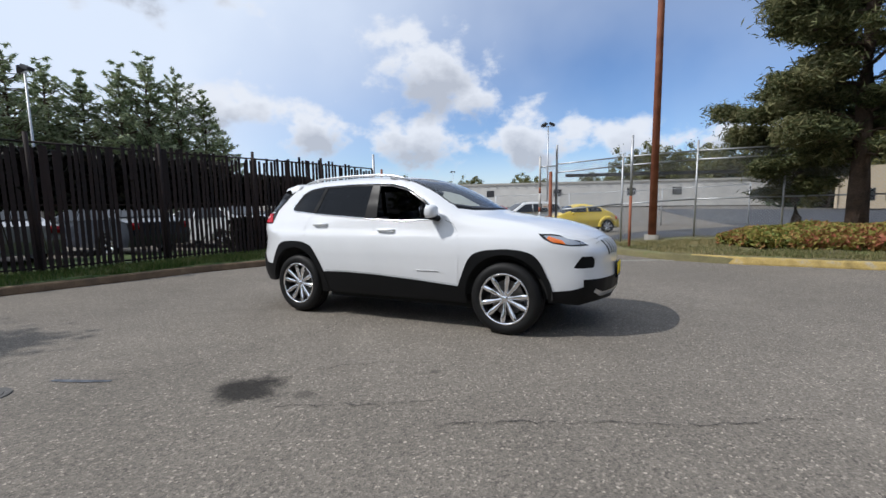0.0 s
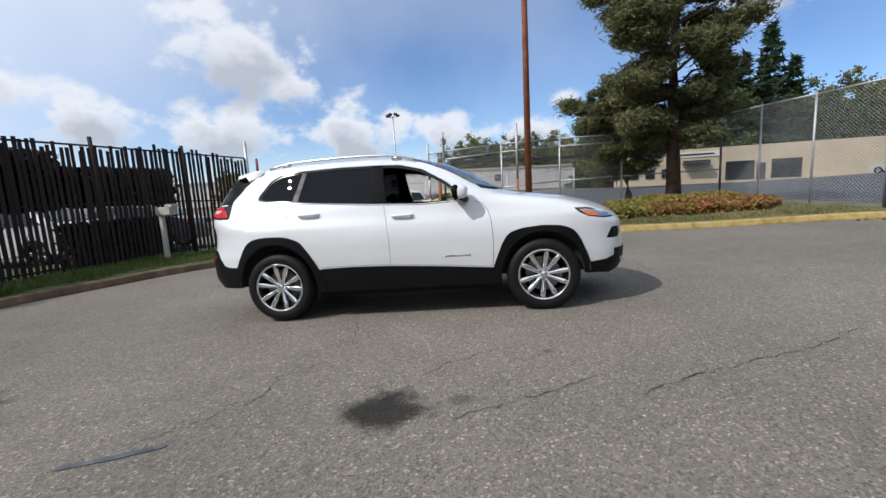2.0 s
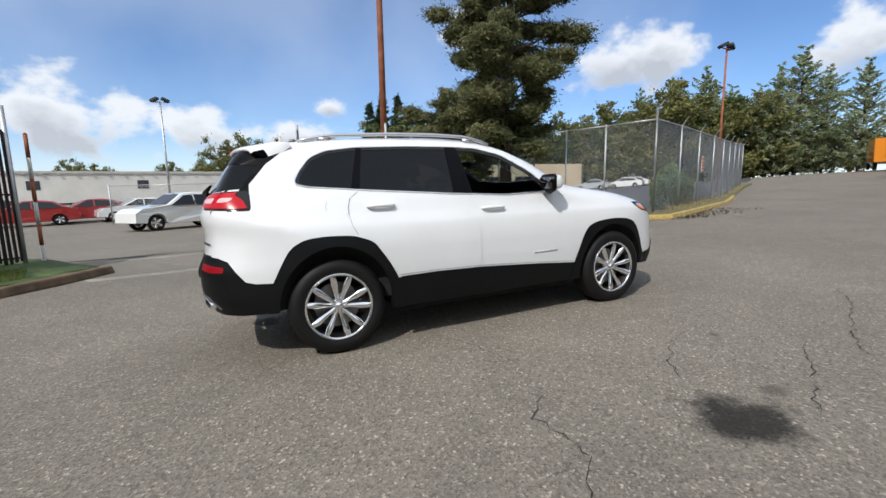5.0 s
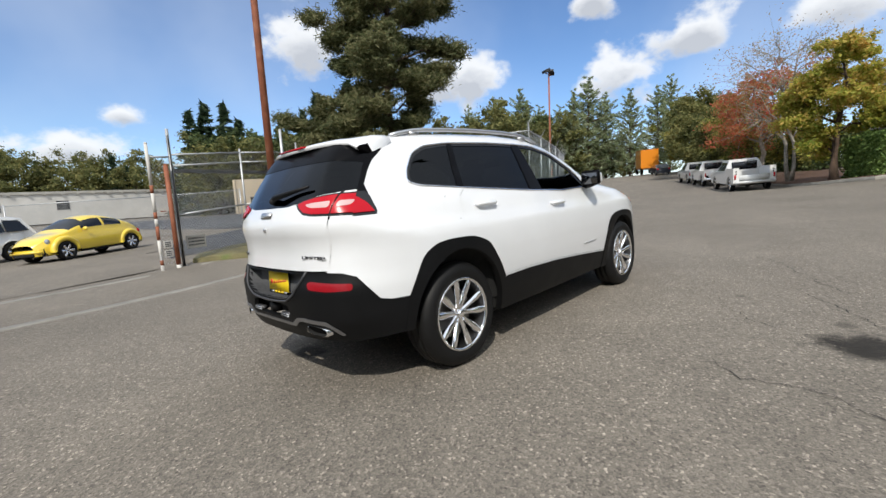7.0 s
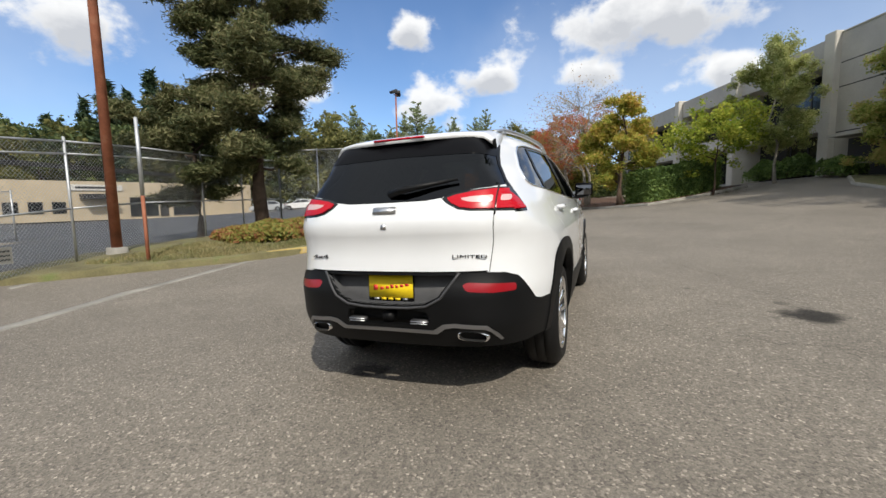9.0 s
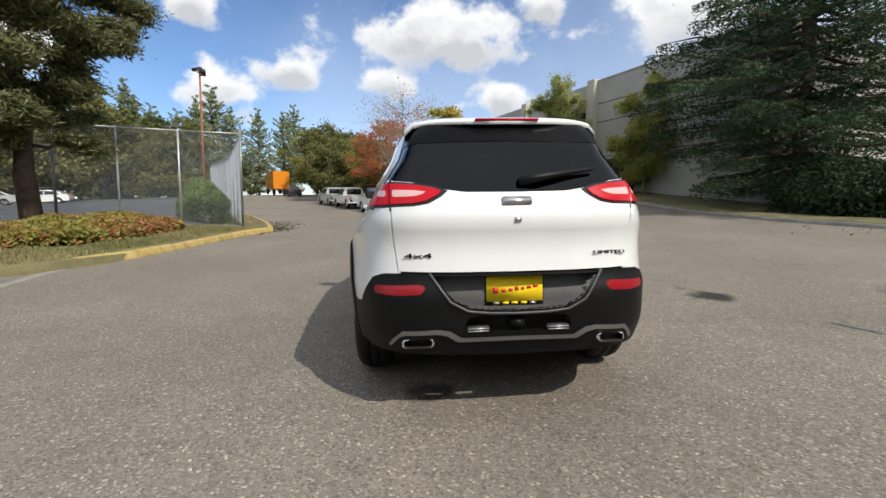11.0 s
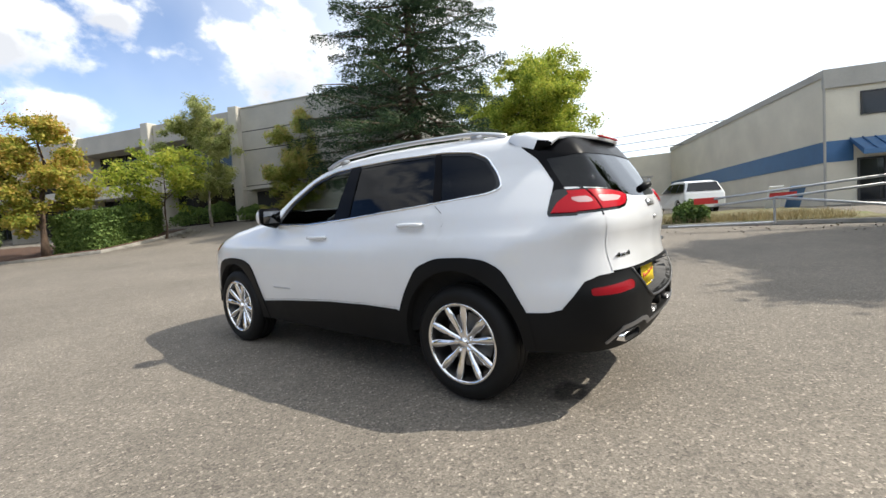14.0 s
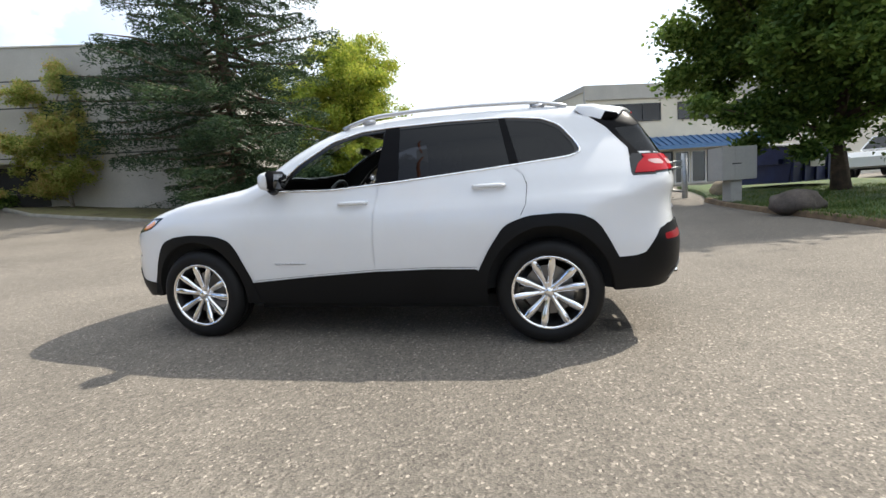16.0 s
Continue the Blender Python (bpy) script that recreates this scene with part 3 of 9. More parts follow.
def leaf_mesh(name, centres, size, mat, flat=0.3, long=1.0, wide=0.55):
    """Many small bent leaves or sprays, two triangles each, at the centres given (one row each: x, y, z)."""
    n = len(centres)
    s = size * rng.uniform(0.6, 1.35, n)
    a = rng.normal(size=(n, 3))
    a[:, 2] *= flat
    a /= np.linalg.norm(a, axis=1)[:, None]
    b = np.cross(a, rng.normal(size=(n, 3)))
    b /= np.linalg.norm(b, axis=1)[:, None]
    a, b = a * s[:, None] * long, b * s[:, None]
    up = np.cross(a, b)
    up /= np.maximum(np.linalg.norm(up, axis=1), 1e-9)[:, None]
    up *= (s * 0.25)[:, None]
    V = np.stack([centres - a, centres - b * wide + up, centres + a, centres + b * wide + up], 1).reshape(-1, 3)
    idx = np.arange(n)[:, None] * 4
    T = np.concatenate([idx + [0, 1, 2], idx + [0, 2, 3]], 1).reshape(-1, 3)
    me = bpy.data.meshes.new(name)
    me.vertices.add(len(V)); me.vertices.foreach_set("co", V.ravel().astype(np.float32))
    me.loops.add(T.size); me.loops.foreach_set("vertex_index", T.ravel().astype(np.int32))
    me.polygons.add(len(T)); me.polygons.foreach_set("loop_start", np.arange(0, T.size, 3, dtype=np.int32))
    me.update(calc_edges=True)
    me.materials.append(mat)
    return me


def clump(centre, radius, n, squash=0.7):
    """Leaf places in a ball-like clump, denser at its skin, ragged."""
    d = rng.normal(size=(n, 3))
    d /= np.linalg.norm(d, axis=1)[:, None]
    r = np.abs(rng.normal(size=n)) * 0.5 + rng.uniform(0.1, 0.6, n)
    p = d * (r * radius)[:, None] + rng.normal(size=(n, 3)) * radius * 0.12
    p[:, 2] *= squash
    return np.asarray(centre) + p


def limbs_mesh(name, paths, mat):
    V, F = [], []
    for pts, rad, n in paths:
        v, f = sweep(pts, rad, n)
        o = len(V)
        V += v
        F += [tuple(i + o for i in q) for q in f]
    return mesh_from(name, V, F, mat, True)


def bend(a, b, k, sag=0.0, wobble=0.12):
    a, b = Vector(a), Vector(b)
    L_ = (b - a).length
    out = []
    for i in range(k + 1):
        t = i / k
        w = Vector(rng.normal(size=3)) * L_ * wobble * math.sin(math.pi * t) * 0.35
        out.append(a.lerp(b, t) + w + Vector((0, 0, -sag * 4 * t * (1 - t) * L_)))
    return out


def broad_tree(name, x, y, height, spread, mat, label, category="tree", crown_from=0.3, leaves=9000, leaf=0.16, bark=None, stems=1, shape=1.0, group="", base=None, thin=0.0, trunk=None, seed=0, twigs=5):
    """A broad-leaved tree: tapered trunk, forking limbs, and clumps of leaves at their ends."""
    global rng
    rng = np.random.default_rng(100 + seed + int(abs(x) * 13 + abs(y) * 7))
    z0 = g(x, y) + (0.1 if base is None else base)
    t = thing(name, pose(x, y, z0), label, category, group)
    bark = bark or M_BARK
    r0 = trunk or height * 0.02 + 0.03
    limbs, ends = [], []
    for s in range(stems):
        lean = Vector((rng.normal() * 0.05, rng.normal() * 0.05, 0)) * height if stems == 1 else Vector((math.cos(s * 2.4) * 0.12, math.sin(s * 2.4) * 0.12, 0)) * height
        top = Vector((lean.x, lean.y, height * 0.86))
        foot = Vector((0.12 * s, 0.1 * (s % 2), -0.15))
        main = bend(foot, top, 7, wobble=0.06)
        limbs.append((main, [r0 * (1.3 if i == 0 else 1 - 0.85 * i / 7) for i in range(8)], 8))
        nl = int(9 + 5 * spread / 3)
        for i in range(nl):
            f = crown_from + (0.95 - crown_from) * (i + 0.5) / nl
            k = min(6, int(f * 7))
            p = main[k].lerp(main[k + 1], f * 7 - k)
            az = i * 2.4 + rng.uniform(-0.5, 0.5)
            u = (f - crown_from) / (1 - crown_from)
            reach = spread * (0.45 + 0.75 * math.sin(math.pi * min(1, (u * 0.8 + 0.18) ** shape))) * rng.uniform(0.7, 1.1)
            tip = p + Vector((math.cos(az) * reach, math.sin(az) * reach, reach * rng.uniform(0.25, 0.65)))
            br = bend(p, tip, 4, wobble=0.12)
            rb = r0 * (1 - 0.8 * f) * 0.5
            limbs.append((br, [rb * (1 - 0.2 * j) + 0.006 for j in range(5)], 5))
            ends += [(br[2], reach * 0.24), (br[3], reach * 0.27), (br[4], reach * 0.25)]
            for _ in range(twigs):
                q = br[int(rng.integers(2, 5))] + Vector(rng.normal(size=3)) * reach * 0.27
                limbs.append(([br[2], br[2].lerp(q, 0.6) + Vector(rng.normal(size=3)) * 0.05, q], [rb * 0.45, rb * 0.3, 0.005], 4))
                ends.append((q, reach * 0.2))
        ends.append((top, spread * 0.3))
    put_mesh("trunk", limbs_mesh("trunk", limbs, bark), t)
    w = np.array([max(0.2, r) ** 2 for _, r in ends])
    cnt = np.maximum(6, (leaves * w / w.sum()).astype(int))
    pts = np.concatenate([clump(e, max(0.3, r), c, 0.75) for (e, r), c in zip(ends, cnt)])
    if thin:
        pts = pts[rng.uniform(size=len(pts)) > thin]
    put_mesh("crown", leaf_mesh("crown", pts, leaf, mat, 0.7), t)
    return t


def conifer(name, x, y, height, radius, mat, label, category="spruce tree", whorls=26, bare=0.05, leaf=0.22, per=60, droop=0.25, bark=None, base=None, group="", seed=0, power=1.0, up=0.0, ragged=0.0, gap=None, wild=0.0, belly=0.0):
    """A conifer with tiers of boughs, each a limb with sprays of needles that hang from it."""
    global rng
    rng = np.random.default_rng(300 + seed + int(abs(x) * 13 + abs(y) * 7))
    z0 = g(x, y) + (0.1 if base is None else base)
    t = thing(name, pose(x, y, z0), label, category, group)
    trunk = [Vector((0.05 * rng.normal(), 0.05 * rng.normal(), height * i / 8 - (0.2 if i == 0 else 0))) for i in range(9)]
    r0 = height * 0.016 + 0.05
    limbs = [(trunk, [r0 * (1 - 0.93 * i / 8) for i in range(9)], 8)]
    P = []
    for w in range(whorls):
        f = bare + (1 - bare) * (w + 0.3) / whorls
        z = height * f
        reach0 = radius * (1 - f) ** power * (1 - belly * max(0.0, 0.35 - f) / 0.35) + 0.12
        for k in range(max(4, int(8 - 3 * f))):
            az = w * 1.1 + k * 2 * math.pi / max(4, int(8 - 3 * f)) + rng.uniform(-0.35, 0.35)
            reach = reach0 * rng.uniform(0.55 - ragged, 1.12 + ragged)
            if gap and gap[0] < f < gap[1]:
                reach *= 0.78
            lift = up + wild * rng.uniform(-0.45, 0.6)
            a = Vector((0, 0, z + rng.uniform(-0.2, 0.2) * (1 + 4 * wild)))
            b = a + Vector((math.cos(az) * reach, math.sin(az) * reach, reach * (lift - droop * rng.uniform(0.4, 1.3))))
            br = bend(a, b, 4, 0.03, 0.05)
            limbs.append((br, [0.012 + 0.016 * reach * (1 - j / 4) for j in range(5)], 4))
            n = int(per * (0.4 + reach / radius))
            u = rng.uniform(0.12 + 0.2 * wild, 1.03, n) ** (0.8 - 0.2 * wild)
            side = rng.normal(size=n) * reach * 0.2 * (1.15 - u)
            along = np.array([math.cos(az), math.sin(az), 0.0])
            across = np.array([-math.sin(az), math.cos(az), 0.0])
            base_ = np.array(a)[None] + u[:, None] * (np.array(b) - np.array(a))[None]
            P.append(base_ + across[None] * side[:, None] + np.c_[np.zeros(n), np.zeros(n), -np.abs(rng.normal(size=n)) * 0.12 * (0.4 + reach * 0.35) - np.abs(side) * 0.25])
    P.append(np.c_[rng.normal(size=40) * 0.08, rng.normal(size=40) * 0.08, height * rng.uniform(0.95, 1.02, 40)])
    put_mesh("trunk", limbs_mesh("trunk", limbs, bark or M_BARK), t)
    put_mesh("crown", leaf_mesh("crown", np.concatenate(P), leaf, mat, 0.5, 1.35, 0.3), t)
    return t


def pine(name, x, y, height, radius, mat, label, bare=0.18, base=0.1, seed=0, tufts=1.0):
    """An old pine: a leaning trunk, crooked limbs of unlike length, and flat tufts of needles along their outer halves."""
    global rng
    rng = np.random.default_rng(700 + seed)
    t = thing(name, pose(x, y, g(x, y) + base), label, "pine tree")
    r0 = height * 0.018 + 0.05
    trunk = [Vector((0.07 * height / 10 * rng.normal() * (i > 0), 0.07 * height / 10 * rng.normal() * (i > 0), height * i / 9 - (0.5 if i == 0 else 0))) for i in range(10)]
    limbs = [(trunk, [r0 * (1.15 if i == 0 else 1 - 0.9 * i / 9) for i in range(10)], 10)]
    P = []
    f, turn = bare, 0.0
    while f < 0.985:
        k = min(8, int(f * 9))
        a = trunk[k].lerp(trunk[k + 1], f * 9 - k)
        turn += 2.4 + rng.uniform(-0.6, 0.6)
        u = (f - bare) / (1 - bare)
        reach = radius * min(1.0, 0.72 + 1.1 * u) * min(1.0, 0.22 + 1.35 * (1 - u)) * rng.uniform(0.55, 1.08)
        rise = rng.uniform(-0.12, 0.3) + 0.35 * u
        b = a + Vector((math.cos(turn) * reach, math.sin(turn) * reach, reach * rise))
        br = bend(a, b, 6, -0.04, 0.16)
        rb = (0.018 + 0.02 * reach) * (1.1 - 0.6 * f)
        limbs.append((br, [rb * (1 - 0.8 * j / 6) + 0.004 for j in range(7)], 5))
        along_ = np.array([math.cos(turn), math.sin(turn), 0.0])
        across = np.array([-math.sin(turn), math.cos(turn), 0.0])
        for _ in range(int((5 + 4.4 * reach) * tufts)):
            w = rng.uniform(0.22, 1.04) ** 0.75
            j = min(5, int(w * 6))
            q = np.array(br[j].lerp(br[j + 1], min(1.0, w * 6 - j)))
            side = rng.normal() * reach * 0.2 * (1.25 - w)
            c = q + across * side + along_ * abs(side) * 0.4 + np.array([0, 0, rng.uniform(-0.05, 0.2)])
            limbs.append(([Vector(q), Vector((q + c) / 2) + Vector((0, 0, 0.02)), Vector(c)], [rb * 0.4 + 0.003, rb * 0.3, 0.004], 4))
            rad = rng.uniform(0.22, 0.55) * (0.75 + 0.25 * reach / radius)
            n = int(1700 * rad * rad)
            d = rng.normal(size=(n, 3))
            d /= np.linalg.norm(d, axis=1)[:, None]
            d *= (np.abs(rng.normal(size=n)) * 0.42 + rng.uniform(0.1, 0.6, n))[:, None] * rad
            d[:, 2] = d[:, 2] * 0.5 + np.hypot(d[:, 0], d[:, 1]) * 0.12
            P.append(c + d)
        f += rng.uniform(0.009, 0.022) * 10.6 / height * (0.8 if u < 0.6 else 1.1)
    put_mesh("trunk", limbs_mesh("trunk", limbs, M_BARK), t)
    put_mesh("crown", leaf_mesh("crown", np.concatenate(P), 0.07, mat, 0.7, 1.3, 0.24), t)
    return t


def hedge_like(name, poly, height, mat, label, n=6000, leaf=0.07, category="hedge", kind="", dome=0.3, base=0.1):
    """A clipped or rounded bush over an outline: leaves on and under its skin, on a twiggy core."""
    global rng
    rng = np.random.default_rng(int(sum(abs(a) * 31 + abs(b) * 17 for a, b in poly)))
    P = np.array(poly)
    q = np.c_[rng.uniform(P[:, 0].min(), P[:, 0].max(), n * 4), rng.uniform(P[:, 1].min(), P[:, 1].max(), n * 4)]
    q = q[inside(q, poly)][:n]
    e = np.array(densify(poly, 0.3))
    d = np.array([np.hypot(e[:, 0] - a, e[:, 1] - b).min() for a, b in q])
    top = height * np.clip(d / max(dome, 1e-3), 0, 1) ** 0.35 * (0.88 + 0.12 * np.array([noise.noise((a * 1.3, b * 1.3, 0)) for a, b in q]) * 2)
    z = land(q[:, 0], q[:, 1]) + base + top * np.where(rng.uniform(size=len(q)) < 0.35, rng.uniform(0.0, 1.0, len(q)), (1 - np.abs(rng.normal(size=len(q))) * 0.16).clip(0.02, 1))
    if dome < 0.3:
        k = rng.integers(len(e), size=n // 2)
        c0 = P.mean(0)
        s_ = e[k] + (c0 - e[k]) * rng.uniform(0.0, 0.05, (len(k), 1)) + rng.normal(size=(len(k), 2)) * 0.1
        q = np.r_[q, s_]
        z = np.r_[z, land(s_[:, 0], s_[:, 1]) + base + height * 0.93 * rng.uniform(0.0, 1.0, len(k))]
    m = np.c_[q, z]
    cx, cy = P[:, 0].mean(), P[:, 1].mean()
    t = thing(name, pose(float(cx), float(cy), g(cx, cy)), label, category, kind=kind)
    m = m - [cx, cy, g(cx, cy)]
    put_mesh("crown", leaf_mesh("crown", m, leaf, mat, 0.8), t)
    tw = []
    for i in range(30):
        p = m[rng.integers(len(m))]
        tw.append(([Vector((p[0] * 0.8, p[1] * 0.8, 0.0)), Vector((p[0], p[1], p[2] * 0.9))], [0.012, 0.004], 4))
    tagged(put_mesh("twig_core", limbs_mesh("twig_core", tw, M_BARK), t), kind="stuff")
    return t


def blades(name, poly, n, height, mat, label, lift=0.12, category="grass", mound=None):
    """Grass blades over an outline, as one thing that nobody could count."""
    global rng
    rng = np.random.default_rng(int(abs(poly[0][0]) * 100 + n))
    P = np.array(poly)
    q = np.c_[rng.uniform(P[:, 0].min(), P[:, 0].max(), n * 4), rng.uniform(P[:, 1].min(), P[:, 1].max(), n * 4)]
    q = q[inside(q, poly)][:n]
    k = len(q)
    keep = np.array([noise.noise((a * 0.9, b * 0.9, 5.0)) for a, b in q]) > rng.uniform(-0.8, 0.5, k)
    q = q[keep]
    k = len(q)
    z = land(q[:, 0], q[:, 1]) + lift - 0.02
    if mound:
        z = z + mound(q[:, 0], q[:, 1])
    h = height * rng.uniform(0.4, 1.3, k)
    a = rng.uniform(0, 6.28, k)
    dx, dy = np.cos(a) * 0.012, np.sin(a) * 0.012
    lx, ly = rng.normal(size=k) * h * 0.35, rng.normal(size=k) * h * 0.35
    V = np.stack([np.c_[q[:, 0] - dx, q[:, 1] - dy, z], np.c_[q[:, 0] + dx, q[:, 1] + dy, z], np.c_[q[:, 0] + lx, q[:, 1] + ly, z + h]], 1).reshape(-1, 3)
    T = np.arange(k * 3).reshape(-1, 3)
    me = bpy.data.meshes.new(name)
    me.vertices.add(len(V)); me.vertices.foreach_set("co", V.ravel().astype(np.float32))
    me.loops.add(T.size); me.loops.foreach_set("vertex_index", T.ravel().astype(np.int32))
    me.polygons.add(len(T)); me.polygons.foreach_set("loop_start", np.arange(0, T.size, 3, dtype=np.int32))
    me.update(calc_edges=True)
    me.materials.append(mat)
    return tagged(put_mesh(name, me), label, category, kind="stuff")


# the old pine behind the yellow kerb
pine("pine_tree", 6.9, 9.7, 10.6, 2.5, M_PINE, "old pine with ragged olive green boughs and a bare lower trunk", bare=0.16, base=0.4, seed=4)
pine("pine_tree", 6.0, 11.6, 4.7, 2.2, M_PINE, "smaller pine with low olive green boughs behind the fence", bare=0.24, base=0.1, seed=9, tufts=1.3)
conifer("spruce_tree", 14.1, -16.7, 22.0, 8.0, M_SPRUCE, "dark green spruce with wide drooping boughs", whorls=34, per=760, leaf=0.08, droop=0.16, power=0.65, ragged=0.12, belly=0.42)
broad_tree("poplar_tree", 20.3, -42.0, 19.0, 5.2, M_LIME, "tall tree with bright yellow-green leaves", crown_from=0.06, leaves=170000, leaf=0.14, shape=0.8, seed=3, twigs=26)
broad_tree("lime_tree", -9.9, -10.9, 9.1, 2.75, M_LINDEN, "broad dark green tree over the dumpster", crown_from=0.19, leaves=210000, leaf=0.085, seed=5, trunk=0.2, twigs=14)
broad_tree("maple_tree", 24.9, -1.6, 7.2, 1.75, M_YELLOW, "young maple with golden yellow leaves", crown_from=0.2, leaves=30000, leaf=0.085, seed=6, twigs=9)
broad_tree("maple_tree", 33.0, 2.6, 7.9, 2.35, M_RED, "maple with red and russet leaves", crown_from=0.34, leaves=9500, leaf=0.085, bark=M_BARK_PALE, seed=7, twigs=10)
broad_tree("maple_tree", 29.4, 0.5, 9.4, 2.5, M_PINKISH, "thinly leaved maple with bare pinkish twigs", crown_from=0.3, leaves=4200, leaf=0.055, bark=M_BARK_PALE, seed=8, stems=2, twigs=16, trunk=0.12)
broad_tree("maple_tree", 42.5, 6.0, 6.8, 2.6, M_HILL, "olive green street tree", crown_from=0.12, leaves=22000, leaf=0.12, seed=9)
broad_tree("maple_tree", 37.5, 3.8, 6.2, 2.3, M_TURNING, "small street tree turning yellow-green", crown_from=0.16, leaves=18000, leaf=0.1, seed=14)
broad_tree("maple_tree", 52.0, 9.0, 8.0, 3.3, M_HILL, "rounded olive green street tree by the bed", crown_from=0.1, leaves=22000, leaf=0.14, seed=10)
broad_tree("maple_tree", 61.0, 11.6, 10.0, 4.2, M_HILL, "broad olive green tree beside the street bend", crown_from=0.06, leaves=30000, leaf=0.16, seed=15)
broad_tree("maple_tree", 71.0, 16.4, 10.0, 3.8, M_TURNING, "broad yellow-green tree behind the orange truck", crown_from=0.06, leaves=26000, leaf=0.16, seed=16)
broad_tree("young_tree", 23.7, -6.4, 5.0, 1.8, M_LIME, "young tree with light yellow-green leaves", crown_from=0.35, leaves=7000, leaf=0.09, seed=11, trunk=0.06)
broad_tree("birch_tree", 25.8, -9.8, 9.2, 1.45, M_BIRCH, "slender birch with hanging pale green leaves", "birch tree", crown_from=0.2, leaves=52000, leaf=0.06, bark=M_BARK_PALE, seed=12, trunk=0.09, twigs=16, shape=0.7)
broad_tree("birch_tree", 21.7, -13.9, 8.0, 1.5, M_ORANGE, "birch with yellowing hanging leaves beside the wall", "birch tree", crown_from=0.03, leaves=64000, leaf=0.06, bark=M_BARK_PALE, seed=13, trunk=0.09, twigs=16, shape=0.6)
hedge_like("hedge", [(23.2, -3.2), (24.2, -5.6), (26.6, -7.2), (28.0, -6.0), (27.5, -3.2), (25.0, -2.0)], 2.05, M_HEDGE, "clipped dark green hedge on the street bed", 60000, 0.07, dome=0.2)
hedge_like("ground_cover", [(3.75, 7.7), (4.5, 7.05), (6.0, 6.75), (7.9, 6.7), (8.7, 7.4), (8.5, 9.2), (5.6, 9.6), (4.2, 9.0)], 0.52, M_BED, "low bed of red and green ground cover", 34000, 0.075, "ground cover", dome=1.3, base=0.2)

# ---- fences ----
def wire_panel(length, z0, z1, pitch=0.06, r=0.003):
    """Woven wire of a chain-link panel in the xz plane, from x = 0 to length."""
    V, F = [], []
    h = z1 - z0
    def strip(x0, za, x1, zb, y):
        o = len(V)
        d = Vector((x1 - x0, zb - za)).normalized()
        n = Vector((-d.y, d.x)) * r
        V.extend([(x0 + n.x, y, za + n.y), (x0 - n.x, y, za - n.y), (x0, y + r * 1.6, za), (x1 + n.x, y, zb + n.y), (x1 - n.x, y, zb - n.y), (x1, y + r * 1.6, zb)])
        F.extend([(o, o + 1, o + 4, o + 3), (o + 1, o + 2, o + 5, o + 4), (o + 2, o, o + 3, o + 5)])
    k = -h
    step = pitch * 1.4142
    while k < length:
        a, b = max(0.0, k), min(length, k + h)
        if b - a > 0.02:
            strip(a, z0 + a - k, b, z0 + b - k, 0.002)
            strip(a, z1 - (a - k), b, z1 - (b - k), -0.002)
        k += step
    return V, F


def chain_fence(pts, height, label, arms=False, midrail=False, sunk=0.1, names=("post", "top_rail", "wire_mesh"), tops=None, mats=None, group="chain-link fences"):
    """A chain-link fence along plan points: a post at each, rails and woven wire between."""
    gp, gr = mats or (M_GALV, M_GALV)
    x0, y0 = pts[0]
    t = thing("chain_link_fence", pose(x0, y0, g(x0, y0)), label, "fence", group)
    inv = Vector((x0, y0, g(x0, y0)))
    for i, (x, y) in enumerate(pts):
        z = g(x, y)
        hh = tops[i] if tops else height + 0.06
        bm = piped((0, 0, -sunk), (0, 0, hh), 0.036 if i in (0, len(pts) - 1) else 0.028, n=10)
        part("post", bm, gp, t, smooth=True, m=Matrix.Translation(Vector((x, y, z + 0.1)) - inv))
        if arms:
            part("barb_arm", piped((0, 0, hh - 0.05), (0.1, -0.16, hh + 0.28), 0.014, 0.01, 6), gp, t, m=Matrix.Translation(Vector((x, y, z + 0.1)) - inv))
    for (xa, ya), (xb, yb) in zip(pts, pts[1:]):
        a, b = Vector((xa, ya, g(xa, ya) + 0.1)), Vector((xb, yb, g(xb, yb) + 0.1))
        up = Vector((0, 0, height))
        part("top_rail", piped(a + up - inv, b + up - inv, 0.021, n=8), gr, t, smooth=True)
        if midrail:
            for f in midrail:
                part("middle_rail", piped(a + up * f - inv, b + up * f - inv, 0.021, n=8), gr, t, smooth=True)
        d = b - a
        L_ = math.hypot(d.x, d.y)
        V, F = wire_panel(L_, 0.03, height)
        me = mesh_from("wire_mesh", V, F, M_GALV)
        sh = Matrix.Identity(4)
        sh[2][0] = d.z / L_
        m = Matrix.Translation(a - inv) @ Matrix.Rotation(math.atan2(d.y, d.x), 4, "Z")
        for v in me.vertices:
            v.co = sh @ v.co
        put_mesh("wire_mesh", me, t, m=m)
    return t


chain_fence([(10.03, 5.95), (9.55, 7.6), (9.1, 9.1), (8.75, 10.6)], 2.95, "galvanised chain-link fence behind the planting bed", tops=[3.25, 3.0, 3.0, 3.0])
chain_fence([(10.03, 5.95), (12.7, 7.1), (15.4, 8.3), (18.1, 9.5), (20.8, 10.8), (23.5, 12.2), (26.2, 13.6), (28.9, 15.0), (31.6, 16.4)], 2.95, "tall chain-link fence with barbed-wire arms along the street", arms=True, tops=[3.25] + [2.98] * 8)
chain_fence([(-0.96, 8.98), (-0.47, 9.12)], 2.55, "narrow strip of chain-link beside the gate post", tops=[0.3, 3.05])
chain_fence([(-0.47, 9.12), (1.4, 9.75), (3.4, 10.35), (5.6, 10.85), (7.4, 11.1), (8.75, 10.6)], 2.6, "chain-link enclosure with galvanised rails", midrail=(0.45, 0.9), tops=[3.2, 2.7, 2.9, 2.7, 2.7, 2.7])


